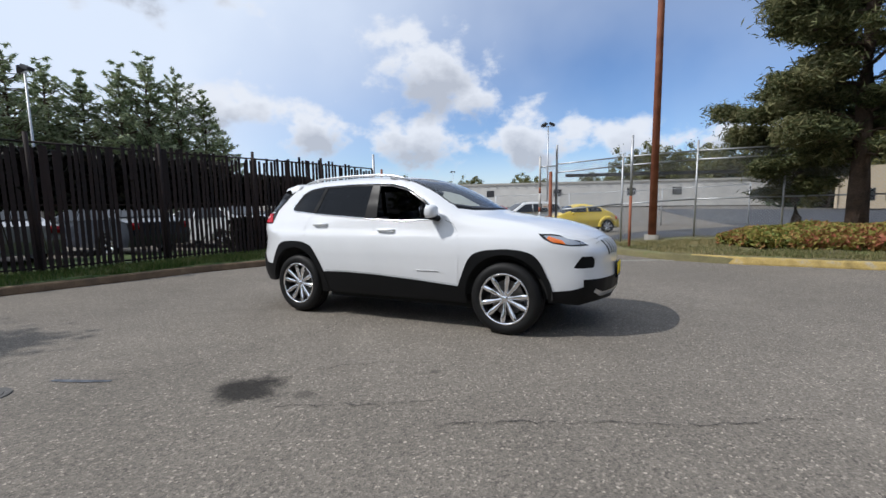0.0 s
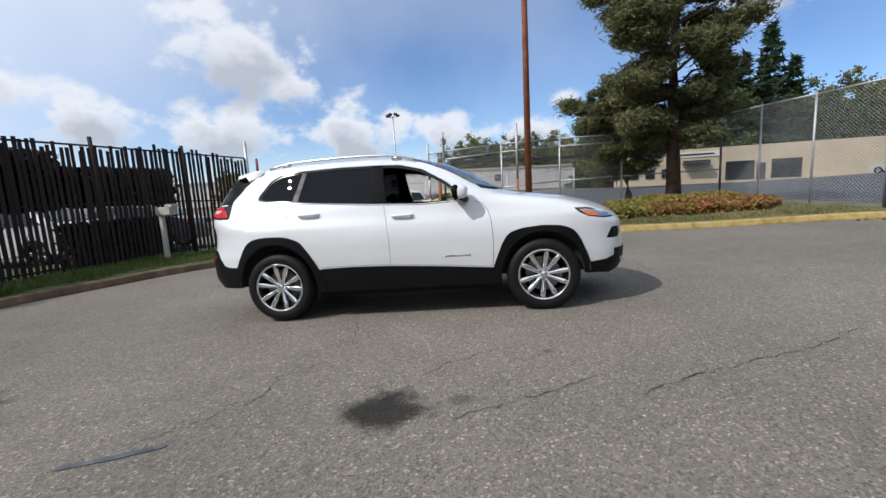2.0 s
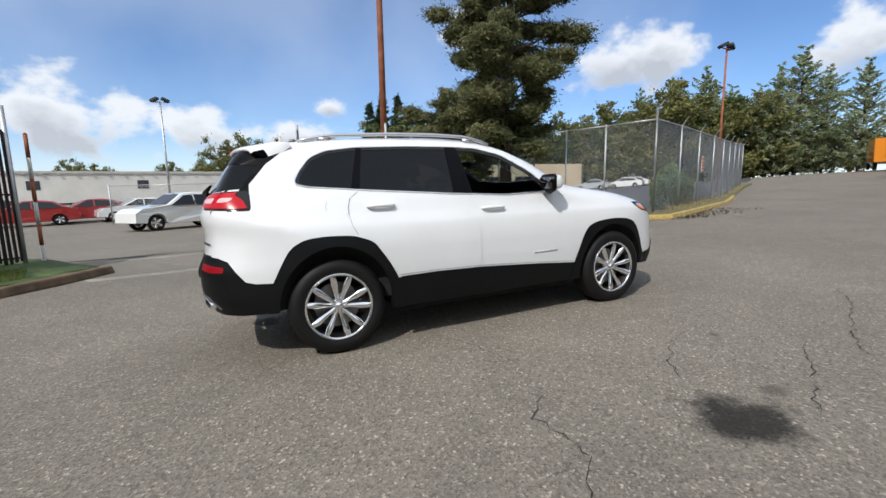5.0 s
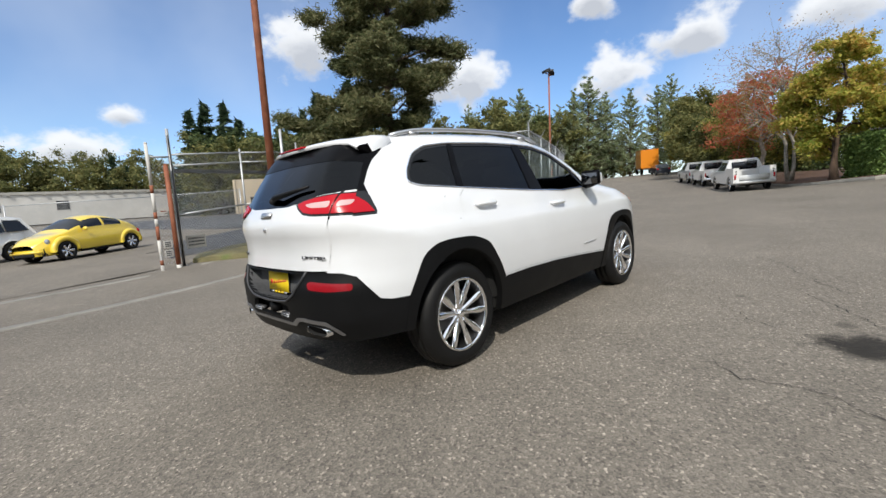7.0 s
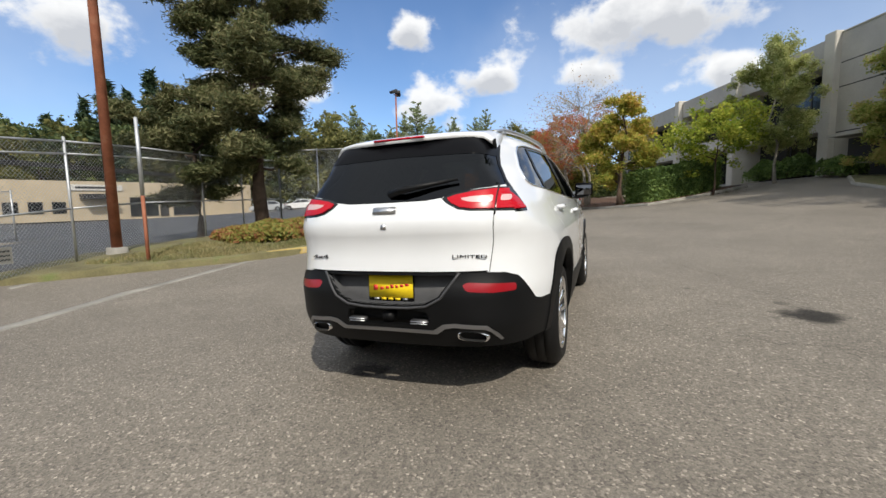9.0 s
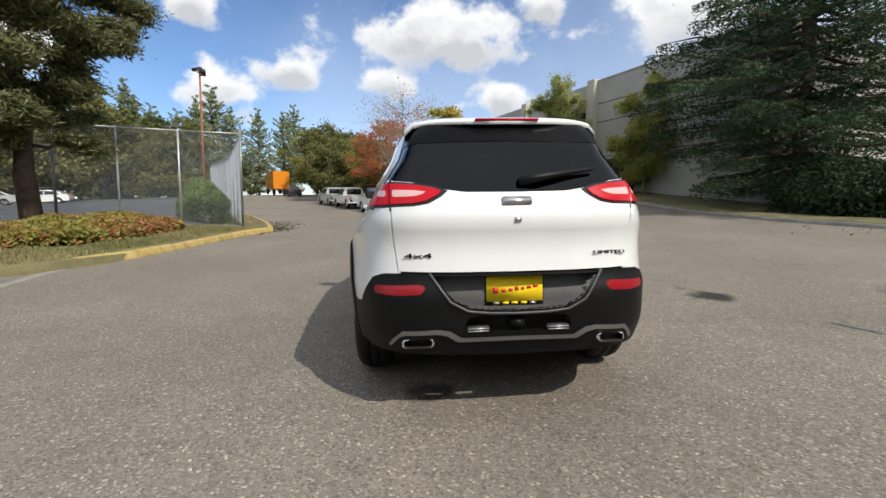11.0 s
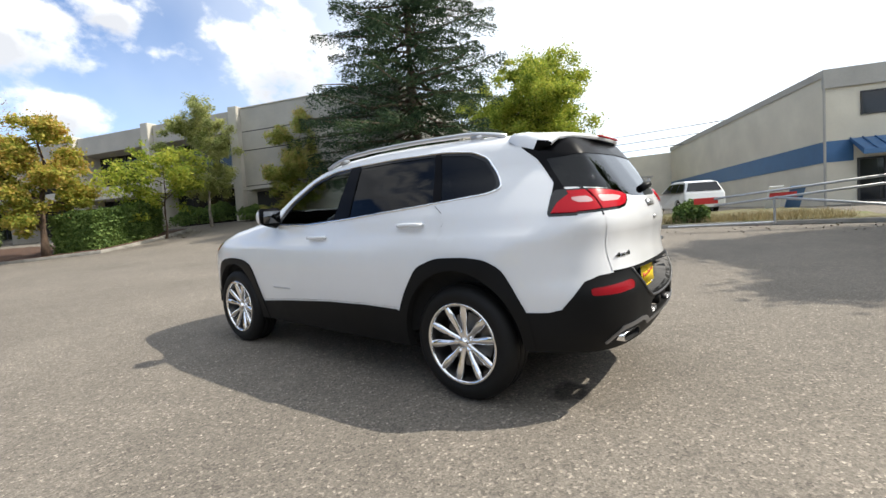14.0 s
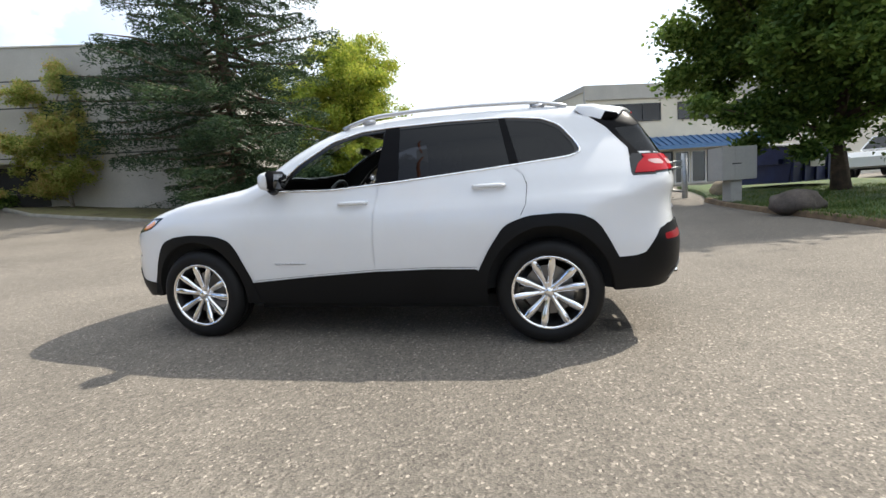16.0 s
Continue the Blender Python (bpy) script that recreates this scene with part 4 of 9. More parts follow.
def slat_fence():
    pts = [(-8.6, -3.2), (-8.05, -1.0), (-7.7, 1.2), (-7.3, 3.4), (-6.75, 5.4), (-5.98, 7.02)]
    inv = Vector((pts[0][0], pts[0][1], g(*pts[0])))
    t = thing("slatted_fence", Matrix.Translation(inv), "tall dark fence of upright brown slats woven into chain-link", "fence")
    bm = box(bmesh.new(), (-0.036, -0.006, 0.0), (0.036, 0.006, 2.6))
    me = bpy.data.meshes.new("slat")
    bm.to_mesh(me)
    bm.free()
    me.materials.append(M_SLAT)
    r = random.Random(4)
    for (xa, ya), (xb, yb) in zip(pts, pts[1:]):
        a, b = Vector((xa, ya)), Vector((xb, yb))
        n = int((b - a).length / 0.105)
        az = math.atan2(b.y - a.y, b.x - a.x)
        for i in range(n):
            if r.random() < 0.015:
                continue
            p = a.lerp(b, (i + 0.5) / n)
            h = r.uniform(0.965, 1.02) * (0.97 + 0.03 * math.sin(p.y * 1.5))
            m = Matrix.Translation(Vector((p.x, p.y, g(p.x, p.y) + 0.14 + r.uniform(-0.03, 0.03))) - inv) @ Matrix.Rotation(az, 4, "Z") @ Matrix.Rotation(r.gauss(0, 0.006), 4, "Y") @ Matrix.Rotation(r.gauss(0, 0.04), 4, "Z") @ Matrix.Diagonal((r.uniform(0.85, 1.08), 1, h, 1))
            put_mesh("slat", me, t, m=m)
        for f in (0.08, 1.3, 2.5):
            pa, pb = Vector((xa, ya, g(xa, ya) + 0.14 + f)), Vector((xb, yb, g(xb, yb) + 0.14 + f))
            nrm = Vector((math.sin(az), -math.cos(az), 0)) * -0.035
            part("rail", piped(pa - inv + nrm, pb - inv + nrm, 0.02), M_SLAT, t, smooth=True)
    for i, (x, y) in enumerate(pts):
        top = 3.0 if i == len(pts) - 1 else 2.72
        z = g(x, y) + 0.1
        part("post", piped(Vector((x, y, z - 0.3)) - inv, Vector((x, y, z + top)) - inv, 0.04, n=10), M_GALV if i == len(pts) - 1 else M_SLAT, t, smooth=True)
    return t


slat_fence()


def tall_pole(x, y, h, r0, r1, mat, label, base=None):
    t = thing("lamp_pole", pose(x, y, g(x, y) + (0.1 if base is None else base)), label, "pole")
    part("shaft", piped((0, 0, 0.1), (0, 0, h), r0, r1, 16), mat, t, smooth=True)
    part("footing", piped((0, 0, -0.3), (0, 0, 0.16), r0 * 2.0, r0 * 1.9, 16), M_CONC, t, smooth=True)
    return t


tall_pole(2.28, 9.8, 14.0, 0.115, 0.07, M_RUST, "tall rust-red painted steel pole on a concrete footing")


# ---- buildings ----
def wall_between(bm, a, b, z0, z1, thick=0.25):
    a, b = Vector((*a, 0)), Vector((*b, 0))
    d = (b - a).normalized()
    n = Vector((d.y, -d.x, 0)) * thick
    vs = [bm.verts.new(p + Vector((0, 0, z))) for z in (z0, z1) for p in (a, b, b + n, a + n)]
    for f in ((0, 1, 2, 3), (7, 6, 5, 4), (0, 4, 5, 1), (1, 5, 6, 2), (2, 6, 7, 3), (3, 7, 4, 0)):
        bm.faces.new([vs[i] for i in f])
    bmesh.ops.recalc_face_normals(bm, faces=bm.faces)
    return bm


def block(name, poly, z0, z1, mat, label, category="building"):
    t = thing(name, pose(0, 0, 0), label, category)
    turn = sum(a[0] * b[1] - b[0] * a[1] for a, b in zip(poly, poly[1:] + poly[:1]))
    for i in range(len(poly)):
        part("wall", wall_between(bmesh.new(), poly[i], poly[(i + 1) % len(poly)], z0, z1, -0.3 if turn > 0 else 0.3), mat, t)
    bm = bmesh.new()
    vs = [bm.verts.new((x, y, z1 - 0.25)) for x, y in poly]
    bm.faces.new(vs)
    part("roof", bm, M_WALL_GREY, t)
    return t


ba, bd, bn = Vector((26.6, -12.7)), Vector((7.9, 2.8)).normalized(), Vector((2.8, -7.9)).normalized()
def A(u, v):
    p = ba + bd * u + bn * v
    return (p.x, p.y)


office = block("office_building", [A(-12, 0), A(0.4, 0), A(0.4, 1.7), A(36, 1.7), A(36, 30), A(-12, 30)], 0.5, 9.95, M_WALL_GREY, "two-storey grey concrete office building with tall fins")
for u in (0.0, 8.4, 16.8, 25.2):
    bm = boxed((0, -1.8, 0.8), (0.75, 0.35, 10.1), 0.03)
    part("fin", bm, M_WALL_PALE, office, "pale concrete fin", m=Matrix.Translation((*A(u, 0), 0)) @ Matrix.Rotation(math.atan2(bd.y, bd.x), 4, "Z"))
bb, be, bf = Vector((-4.7, -26.5)), Vector((-0.935, -0.355)), Vector((0.45, -0.893))
def B(u, v):
    p = bb + be * u + bf * v
    return (p.x, p.y)


shop = block("shop_building", [B(0, 0), B(0, 24), B(32, 24), B(32, 0)], 0.3, 7.5, M_WALL_CREAM, "two-storey cream building with a blue awning")
tan = block("warehouse", [(19, 58.5), (48.0, 51.5), (66, 70), (44, 78)], -0.3, 4.3, M_WALL_TAN, "low tan block warehouse behind the lot")
block("long_building", [(-62, 78), (20, 92), (18, 104), (-64, 90)], -0.5, 4.4, M_WALL_WHITE, "long whitish flat-roofed building")

block("annex_building", [(5.3, -48.2), (12.4, -47.2), (15.0, -60.0), (8.0, -60.0)], 0.8, 7.1, M_WALL_CREAM, "low cream annex at the end of the shop wall")

# ---- the white suv ----
CAR = Matrix(((0.99983, 0.00022, -0.01843, 0), (0.00034, 0.99954, 0.03023, 0), (0.01843, -0.03023, 0.99937, 0), (0, 0, 0, 1)))


def car_paint(name, base):
    m, N, L, b = nodes_of(name)
    dust = tex(N, L, "ShaderNodeTexNoise", 3.0, "Object", 6.0, 0.6)
    L.new(ramp(N, L, dust.outputs["Fac"], [(0.3, tuple(c * 0.965 for c in base)), (0.7, base)]).outputs[0], b.inputs["Base Color"])
    b.inputs["Roughness"].default_value = 0.3
    b.inputs["Coat Weight"].default_value, b.inputs["Coat Roughness"].default_value = 1.0, 0.03
    peel = tex(N, L, "ShaderNodeTexNoise", 90.0, "Object", 2.0)
    bump(N, L, peel.outputs["Fac"], b, 0.02, 0.002)
    return m


def window_glass(name, tint, gloss=1.0, face=0.05):
    """A pane: a tinted see-through film under a mirror coat that grows at grazing angles."""
    m, N, L, b = nodes_of(name)
    N.remove(b)
    tr, gl, fr, mx = N.new("ShaderNodeBsdfTransparent"), N.new("ShaderNodeBsdfGlossy"), N.new("ShaderNodeLayerWeight"), N.new("ShaderNodeMixShader")
    tr.inputs[0].default_value = (*tint, 1)
    gl.inputs["Roughness"].default_value = 0.01
    gl.inputs["Color"].default_value = (0.95 * gloss, 0.97 * gloss, gloss, 1)
    fr.inputs["Blend"].default_value = 0.5
    pw, ma = N.new("ShaderNodeMath"), N.new("ShaderNodeMath")
    pw.operation, ma.operation = "POWER", "MULTIPLY_ADD"
    L.new(fr.outputs["Facing"], pw.inputs[0])
    pw.inputs[1].default_value, ma.inputs[1].default_value, ma.inputs[2].default_value = 5.0, 0.93, face
    L.new(pw.outputs[0], ma.inputs[0])
    L.new(ma.outputs[0], mx.inputs[0]); L.new(tr.outputs[0], mx.inputs[1]); L.new(gl.outputs[0], mx.inputs[2])
    L.new(mx.outputs[0], N["Material Output"].inputs["Surface"])
    return m


M_PAINT = car_paint("white_car_paint", (0.755, 0.765, 0.78))
M_CLEAR = window_glass("clear_car_glass", (0.72, 0.8, 0.78))
M_TINT = window_glass("dark_tinted_glass", (0.018, 0.019, 0.023), face=0.03)
M_CLAD = surface("black_textured_plastic", (0.0048, 0.005, 0.0056), 0.5, vary=0.2, scale=4, fine=160, relief=0.15, depth=0.001, Specular_IOR_Level=0.2)
M_GLOSS_BLACK = plain("gloss_black_trim", (0.01, 0.01, 0.011), 0.12)
M_PILLAR = plain("satin_black_trim", (0.004, 0.004, 0.005), 0.3, Specular_IOR_Level=0.08)
M_UNDER = plain("dark_underbody", (0.008, 0.008, 0.008), 0.9)
M_CHROME = plain("polished_chrome", (0.92, 0.92, 0.93), 0.1, 1.0)
M_SATIN = plain("satin_silver", (0.62, 0.62, 0.63), 0.32, 0.9)
M_TYRE = surface("tyre_rubber", (0.0055, 0.0055, 0.0057), 0.62, vary=0.2, scale=8, fine=120, relief=0.2, depth=0.002, Specular_IOR_Level=0.3)
M_BARREL = plain("dusty_wheel_barrel", (0.07, 0.07, 0.072), 0.35, 0.9)
M_BRAKE = plain("brake_disc_steel", (0.25, 0.24, 0.23), 0.4, 0.9)
M_SEAT = surface("black_leather", (0.03, 0.03, 0.032), 0.5, vary=0.2, scale=8, fine=90, relief=0.2, depth=0.002)
M_DASH = surface("dark_dash_plastic", (0.035, 0.035, 0.037), 0.65, vary=0.2, scale=8, fine=120, relief=0.2, depth=0.001)
M_RED_LENS = plain("red_lamp_lens", (0.45, 0.004, 0.014), 0.25, Specular_IOR_Level=0.25)
M_REFL = plain("deep_red_reflector", (0.26, 0.003, 0.009), 0.3, Coat_Weight=0.1)
M_CLEAR_LENS = plain("silvery_lamp_lens", (0.6, 0.4, 0.4), 0.25)
M_AMBER = plain("amber_lens", (0.75, 0.16, 0.02), 0.12, Coat_Weight=1.0)
M_HEAD = plain("headlamp_lens", (0.4, 0.42, 0.45), 0.08, 0.6, Coat_Weight=1.0)
M_PLATE_Y = surface("yellow_plate", (0.95, 0.68, 0.015), 0.6, vary=0.06, scale=10, fine=60, relief=0.0)
M_PLATE_R = plain("red_plate_print", (0.6, 0.03, 0.02), 0.5)
M_TEXT_DARK = plain("dark_plate_print", (0.03, 0.03, 0.035), 0.4)
M_BADGE = plain("dark_chrome_badge", (0.2, 0.2, 0.21), 0.2, 1.0)
M_MIRROR = plain("mirror_glass", (0.14, 0.145, 0.155), 0.04, 1.0)


M_RECESS = surface("grey_textured_plastic", (0.085, 0.085, 0.088), 0.7, vary=0.2, scale=6, fine=180, relief=0.3, depth=0.001)
M_TRIM_GREY = plain("dull_silver_trim", (0.3, 0.3, 0.31), 0.4, 0.85)
M_GREY_TRIM = plain("grey_plastic_trim", (0.045, 0.045, 0.048), 0.45)


def densify_open(line, step):
    """Points along an open line no further apart than step."""
    out = []
    for a, b in zip(line, line[1:]):
        n = max(1, int(math.hypot(b[0] - a[0], b[1] - a[1]) / step))
        out += [(a[0] + (b[0] - a[0]) * i / n, a[1] + (b[1] - a[1]) * i / n) for i in range(n)]
    return out + [line[-1]]


def soft_table(pts, sigma=0.035):
    """A smooth curve through a table of (place, value)."""
    a = np.array(pts, float)
    a = a[np.argsort(a[:, 0])]
    s = np.arange(a[0, 0] - 0.5, a[-1, 0] + 0.5, 0.005)
    v = np.interp(s, a[:, 0], a[:, 1])
    k = np.exp(-0.5 * (np.arange(-int(4 * sigma / 0.005), int(4 * sigma / 0.005) + 1) * 0.005 / sigma) ** 2)
    n = len(k) // 2
    v = np.convolve(np.r_[np.full(n, v[0]), v, np.full(n, v[-1])], k / k.sum(), "valid")
    return lambda x: np.interp(x, s, v)


TOP = soft_table([(-2.6, 1.45), (-2.1, 1.55), (-1.8, 1.598), (-1.2, 1.64), (-0.7, 1.655), (-0.3, 1.652), (0.0, 1.637), (0.2, 1.605), (0.42, 1.545), (0.66, 1.438), (0.87, 1.315), (1.03, 1.228), (1.12, 1.198), (1.37, 1.16), (1.7, 1.112), (1.95, 1.045), (2.1, 0.985), (2.2, 0.92), (2.4, 0.79)], 0.05)
SIDE = soft_table([(0.1, 0.8), (0.3, 0.872), (0.45, 0.897), (0.62, 0.915), (0.78, 0.92), (0.88, 0.91), (0.96, 0.893), (1.0, 0.868), (1.08, 0.846), (1.13, 0.834), (1.3, 0.773), (1.43, 0.716), (1.55, 0.656), (1.7, 0.575)], 0.022)
TAPER = soft_table([(-2.6, 0.3), (-2.3, 0.14), (-2.1, 0.085), (-1.9, 0.05), (-1.6, 0.018), (-1.3, 0.004), (-0.3, 0.0), (0.5, 0.018), (1.0, 0.03), (1.35, 0.04), (1.6, 0.055), (1.9, 0.09), (2.1, 0.14), (2.3, 0.21), (2.6, 0.35)], 0.08)
PINCH = soft_table([(-2.6, 0.2), (-2.0, 0.15), (-1.55, 0.1), (-1.2, 0.065), (-0.5, 0.03), (0.3, 0.012), (1.0, 0.0)], 0.1)
TAIL = soft_table([(0.1, -2.13), (0.35, -2.21), (0.48, -2.285), (0.68, -2.292), (0.76, -2.255), (0.9, -2.232), (0.98, -2.24), (1.02, -2.258), (1.05, -2.256), (1.1, -2.243), (1.17, -2.212), (1.35, -2.095), (1.5, -1.99), (1.62, -1.9), (1.8, -1.75)], 0.025)
TAIL_P = soft_table([(0.0, 0.0), (0.3, 0.01), (0.5, 0.042), (0.62, 0.095), (0.7, 0.16), (0.78, 0.28), (0.86, 0.48), (0.95, 0.85)], 0.04)
NOSE = soft_table([(0.1, 2.1), (0.3, 2.2), (0.42, 2.27), (0.55, 2.285), (0.7, 2.27), (0.82, 2.268), (0.9, 2.245), (0.98, 2.17), (1.1, 2.0), (1.3, 1.6)], 0.025)
NOSE_P = soft_table([(0.0, 0.0), (0.3, 0.025), (0.5, 0.075), (0.65, 0.155), (0.75, 0.27), (0.82, 0.42), (0.9, 0.75), (1.0, 1.2)], 0.04)


def smax(a, b, k):
    h = np.maximum(k - np.abs(a - b), 0) / k
    return np.maximum(a, b) + h * h * k * 0.25


def hull(x, y, z):
    """Below nought inside the car's skin."""
    ay = np.abs(y)
    high = np.clip((z - 0.97) / 0.4, 0, 1)
    side = ay - (SIDE(z) - TAPER(x) * (1 - 0.25 * high) - PINCH(x) * high)
    top = z - (TOP(x + 0.36 * y * y) - 0.055 * y * y)
    f = smax(side, top, 0.11)
    f = smax(f, TAIL(z) + TAIL_P(ay) - x, 0.07)
    return smax(f, x - (NOSE(z) - NOSE_P(ay)), 0.09)


def along(o, d, far=1.4, steps=44):
    """Where rays from inside (rows o) along d leave the skin."""
    o, d = np.atleast_2d(np.asarray(o, float)), np.atleast_2d(np.asarray(d, float))
    lo, hi = np.zeros(max(len(o), len(d))), np.full(max(len(o), len(d)), far)
    for _ in range(steps):
        mid = (lo + hi) / 2
        p = o + d * mid[:, None]
        out = hull(p[:, 0], p[:, 1], p[:, 2]) > 0
        hi, lo = np.where(out, mid, hi), np.where(out, lo, mid)
    return o + d * lo[:, None]


def skin_normal(p):
    e = 0.004
    gx = [hull(*(p + e * np.eye(3)[i]).T) - hull(*(p - e * np.eye(3)[i]).T) for i in range(3)]
    n = np.stack(gx, 1)
    return n / np.maximum(np.linalg.norm(n, axis=1), 1e-9)[:, None]


def on_side(a):
    a = np.asarray(a, float)
    return along(np.c_[a[:, 0], np.zeros(len(a)), a[:, 1]], [[0, 1, 0]])


def on_top(a):
    a = np.asarray(a, float)
    return along(np.c_[a, np.full(len(a), 0.7)], [[0, 0, 1]])


def on_tail(a):
    a = np.asarray(a, float)
    return along(np.c_[np.full(len(a), -1.3), a], [[-1, 0, 0]], 1.6)


def on_nose(a):
    a = np.asarray(a, float)
    return along(np.c_[np.full(len(a), 1.2), a], [[1, 0, 0]], 1.6)


def skin_edges():
    """The four lines along which the faces of the skin meet, on the left half."""
    s2, s3 = 1 / math.sqrt(2), 1 / math.sqrt(3)
    rt = along([[-1.55, 0.35, 1.3]], [[-s3, s3, s3]])[0]
    ft = along([[1.75, 0.38, 0.65]], [[s3, s3, s3]])[0]
    xs = np.arange(rt[0] + 0.1, ft[0] - 0.06, 0.04)
    y0 = SIDE(TOP(xs)) - TAPER(xs) - 0.28
    z0 = TOP(xs + 0.36 * (y0 + 0.2) ** 2) - 0.3
    top = along(np.c_[xs, y0, z0], [[0, s2, s2]])
    keep = (top[:, 0] > rt[0]) & (top[:, 0] < ft[0])
    top = np.r_[[rt], top[keep], [ft]]
    zs = np.arange(0.36, rt[2] - 0.06, 0.035)
    rear = along(np.c_[TAIL(zs) + 0.62, SIDE(zs) - 0.55, zs], [[-s2, s2, 0]])
    zf = np.arange(0.32, ft[2] - 0.05, 0.035)
    front = along(np.c_[NOSE(zf) - 0.62, SIDE(zf) - 0.6, zf], [[s2, s2, 0]])
    ys = np.arange(0.0, rt[1] - 0.04, 0.04)
    rtop = along(np.c_[np.full(len(ys), -1.5), ys, np.full(len(ys), 1.2)], [[-s2, 0, s2]])
    yf = np.arange(0.0, ft[1] - 0.04, 0.04)
    ftop = along(np.c_[np.full(len(yf), 1.7), yf, np.full(len(yf), 0.45)], [[s2, 0, s2]])
    return top, np.r_[rear, [rt]], np.r_[front, [ft]], np.r_[rtop, [rt]], np.r_[ftop, [ft]]


def band(line, w):
    """A narrow outline round a line."""
    P = [Vector(p) for p in line]
    l, r = [], []
    for i, p in enumerate(P):
        d = (P[min(i + 1, len(P) - 1)] - P[max(i - 1, 0)]).normalized()
        n = Vector((-d.y, d.x)) * w / 2
        l.append(tuple(p + n)); r.append(tuple(p - n))
    return l + r[::-1]


def rounded(poly, radius=0.03, k=4):
    """The outline with its corners rounded off."""
    out = []
    n = len(poly)
    for i in range(n):
        p, a, b = Vector(poly[i]), Vector(poly[i - 1]), Vector(poly[(i + 1) % n])
        r = min(radius, (a - p).length * 0.45, (b - p).length * 0.45)
        s, e = p + (a - p).normalized() * r, p + (b - p).normalized() * r
        for j in range(k + 1):
            t = j / k
            out.append(tuple(s * (1 - t) ** 2 + p * 2 * t * (1 - t) + e * t * t))
    return out


class Skin:
    """One face of the car's skin, cut by outlines into regions."""

    def __init__(self, outline, cuts, regions, solve, step):
        P = np.array(outline)
        pts, edges = [], []
        for poly in [outline] + cuts:
            d = poly if poly is outline else densify(poly, step * 0.8)
            o = len(pts)
            pts += [tuple(p) for p in d]
            edges += [(o + i, o + (i + 1) % len(d)) for i in range(len(d))]
        gx, gy = np.meshgrid(np.arange(P[:, 0].min(), P[:, 0].max(), step), np.arange(P[:, 1].min(), P[:, 1].max(), step))
        q = np.c_[gx.ravel(), gy.ravel()]
        q = q[inside(q, outline)]
        e = np.array(pts)
        near = np.array([np.min((e[:, 0] - a) ** 2 + (e[:, 1] - b) ** 2) for a, b in q]) > (step * 0.4) ** 2
        vs = [Vector(p) for p in pts] + [Vector((float(a), float(b))) for a, b in q[near]]
        co, _, tri, *_ = delaunay_2d_cdt(vs, edges, [], 0, 1e-4)
        self.uv = np.array([(v.x, v.y) for v in co])
        T = np.array([t[:3] for t in tri])
        c = self.uv[T].mean(1)
        T = T[inside(c, outline)]
        c = self.uv[T].mean(1)
        self.P = solve(self.uv)
        self.N = skin_normal(self.P)
        fn = np.cross(self.P[T[:, 1]] - self.P[T[:, 0]], self.P[T[:, 2]] - self.P[T[:, 0]])
        bad = (fn * self.N[T[:, 0]]).sum(1) < 0
        T[bad] = T[bad][:, ::-1]
        self.T = T
        self.kind = np.full(len(T), "body", dtype=object)
        for name, poly in regions:
            hit = inside(c, poly) & (self.kind == "body")
            self.kind[hit] = name


def skin_part(name, pieces, mat, parent, lift=0.0, rim=0.012, label="", flip=False, both=False, pick=None):
    """A panel out of regions of the skin: [(skin, names)], lifted by so much, with edges turned in."""
    V, Nn, F = [], [], []
    seen = {}
    for skin, names in pieces:
        names = (names,) if isinstance(names, str) else names
        T = skin.T[np.isin(skin.kind, names)]
        for s in ((1, -1) if both else ((-1,) if flip else (1,))):
            mirror = np.array([1, s, 1.0])
            ids = {}
            for i in np.unique(T):
                p = skin.P[i] * mirror
                key = (round(p[0], 4), round(p[1], 4), round(p[2], 4))
                if key not in seen:
                    seen[key] = len(V)
                    n = skin.N[i] * mirror
                    V.append(p + n * lift); Nn.append(n)
                ids[i] = seen[key]
            for t in T:
                f = [ids[i] for i in t]
                f = f if s > 0 else f[::-1]
                if len(set(f)) == 3:
                    F.append(tuple(f))
    if rim:
        e = {(f[i], f[(i + 1) % 3]) for f in F for i in range(3)}
        low = {}
        for a, b in [k for k in e if (k[1], k[0]) not in e]:
            for i in (a, b):
                if i not in low:
                    low[i] = len(V)
                    V.append(V[i] - Nn[i] * rim); Nn.append(Nn[i])
            F.append((b, a, low[a], low[b]))
    me = mesh_from(name, V, F, mat, True)
    me.normals_split_custom_set_from_vertices([tuple(n) for n in Nn])
    return put_mesh(name, me, parent, label)


def lathe(profile, n=48, axis_y=True):
    """A turned shape about the y axis: profile rows of (radius, y)."""
    V, F, k = [], [], len(profile)
    for i in range(n):
        a = 2 * math.pi * i / n
        V += [(r * math.cos(a), y, r * math.sin(a)) for r, y in profile]
    for i in range(n):
        j = (i + 1) % n
        for p in range(k - 1):
            F.append((i * k + p, i * k + p + 1, j * k + p + 1, j * k + p))
    return V, F


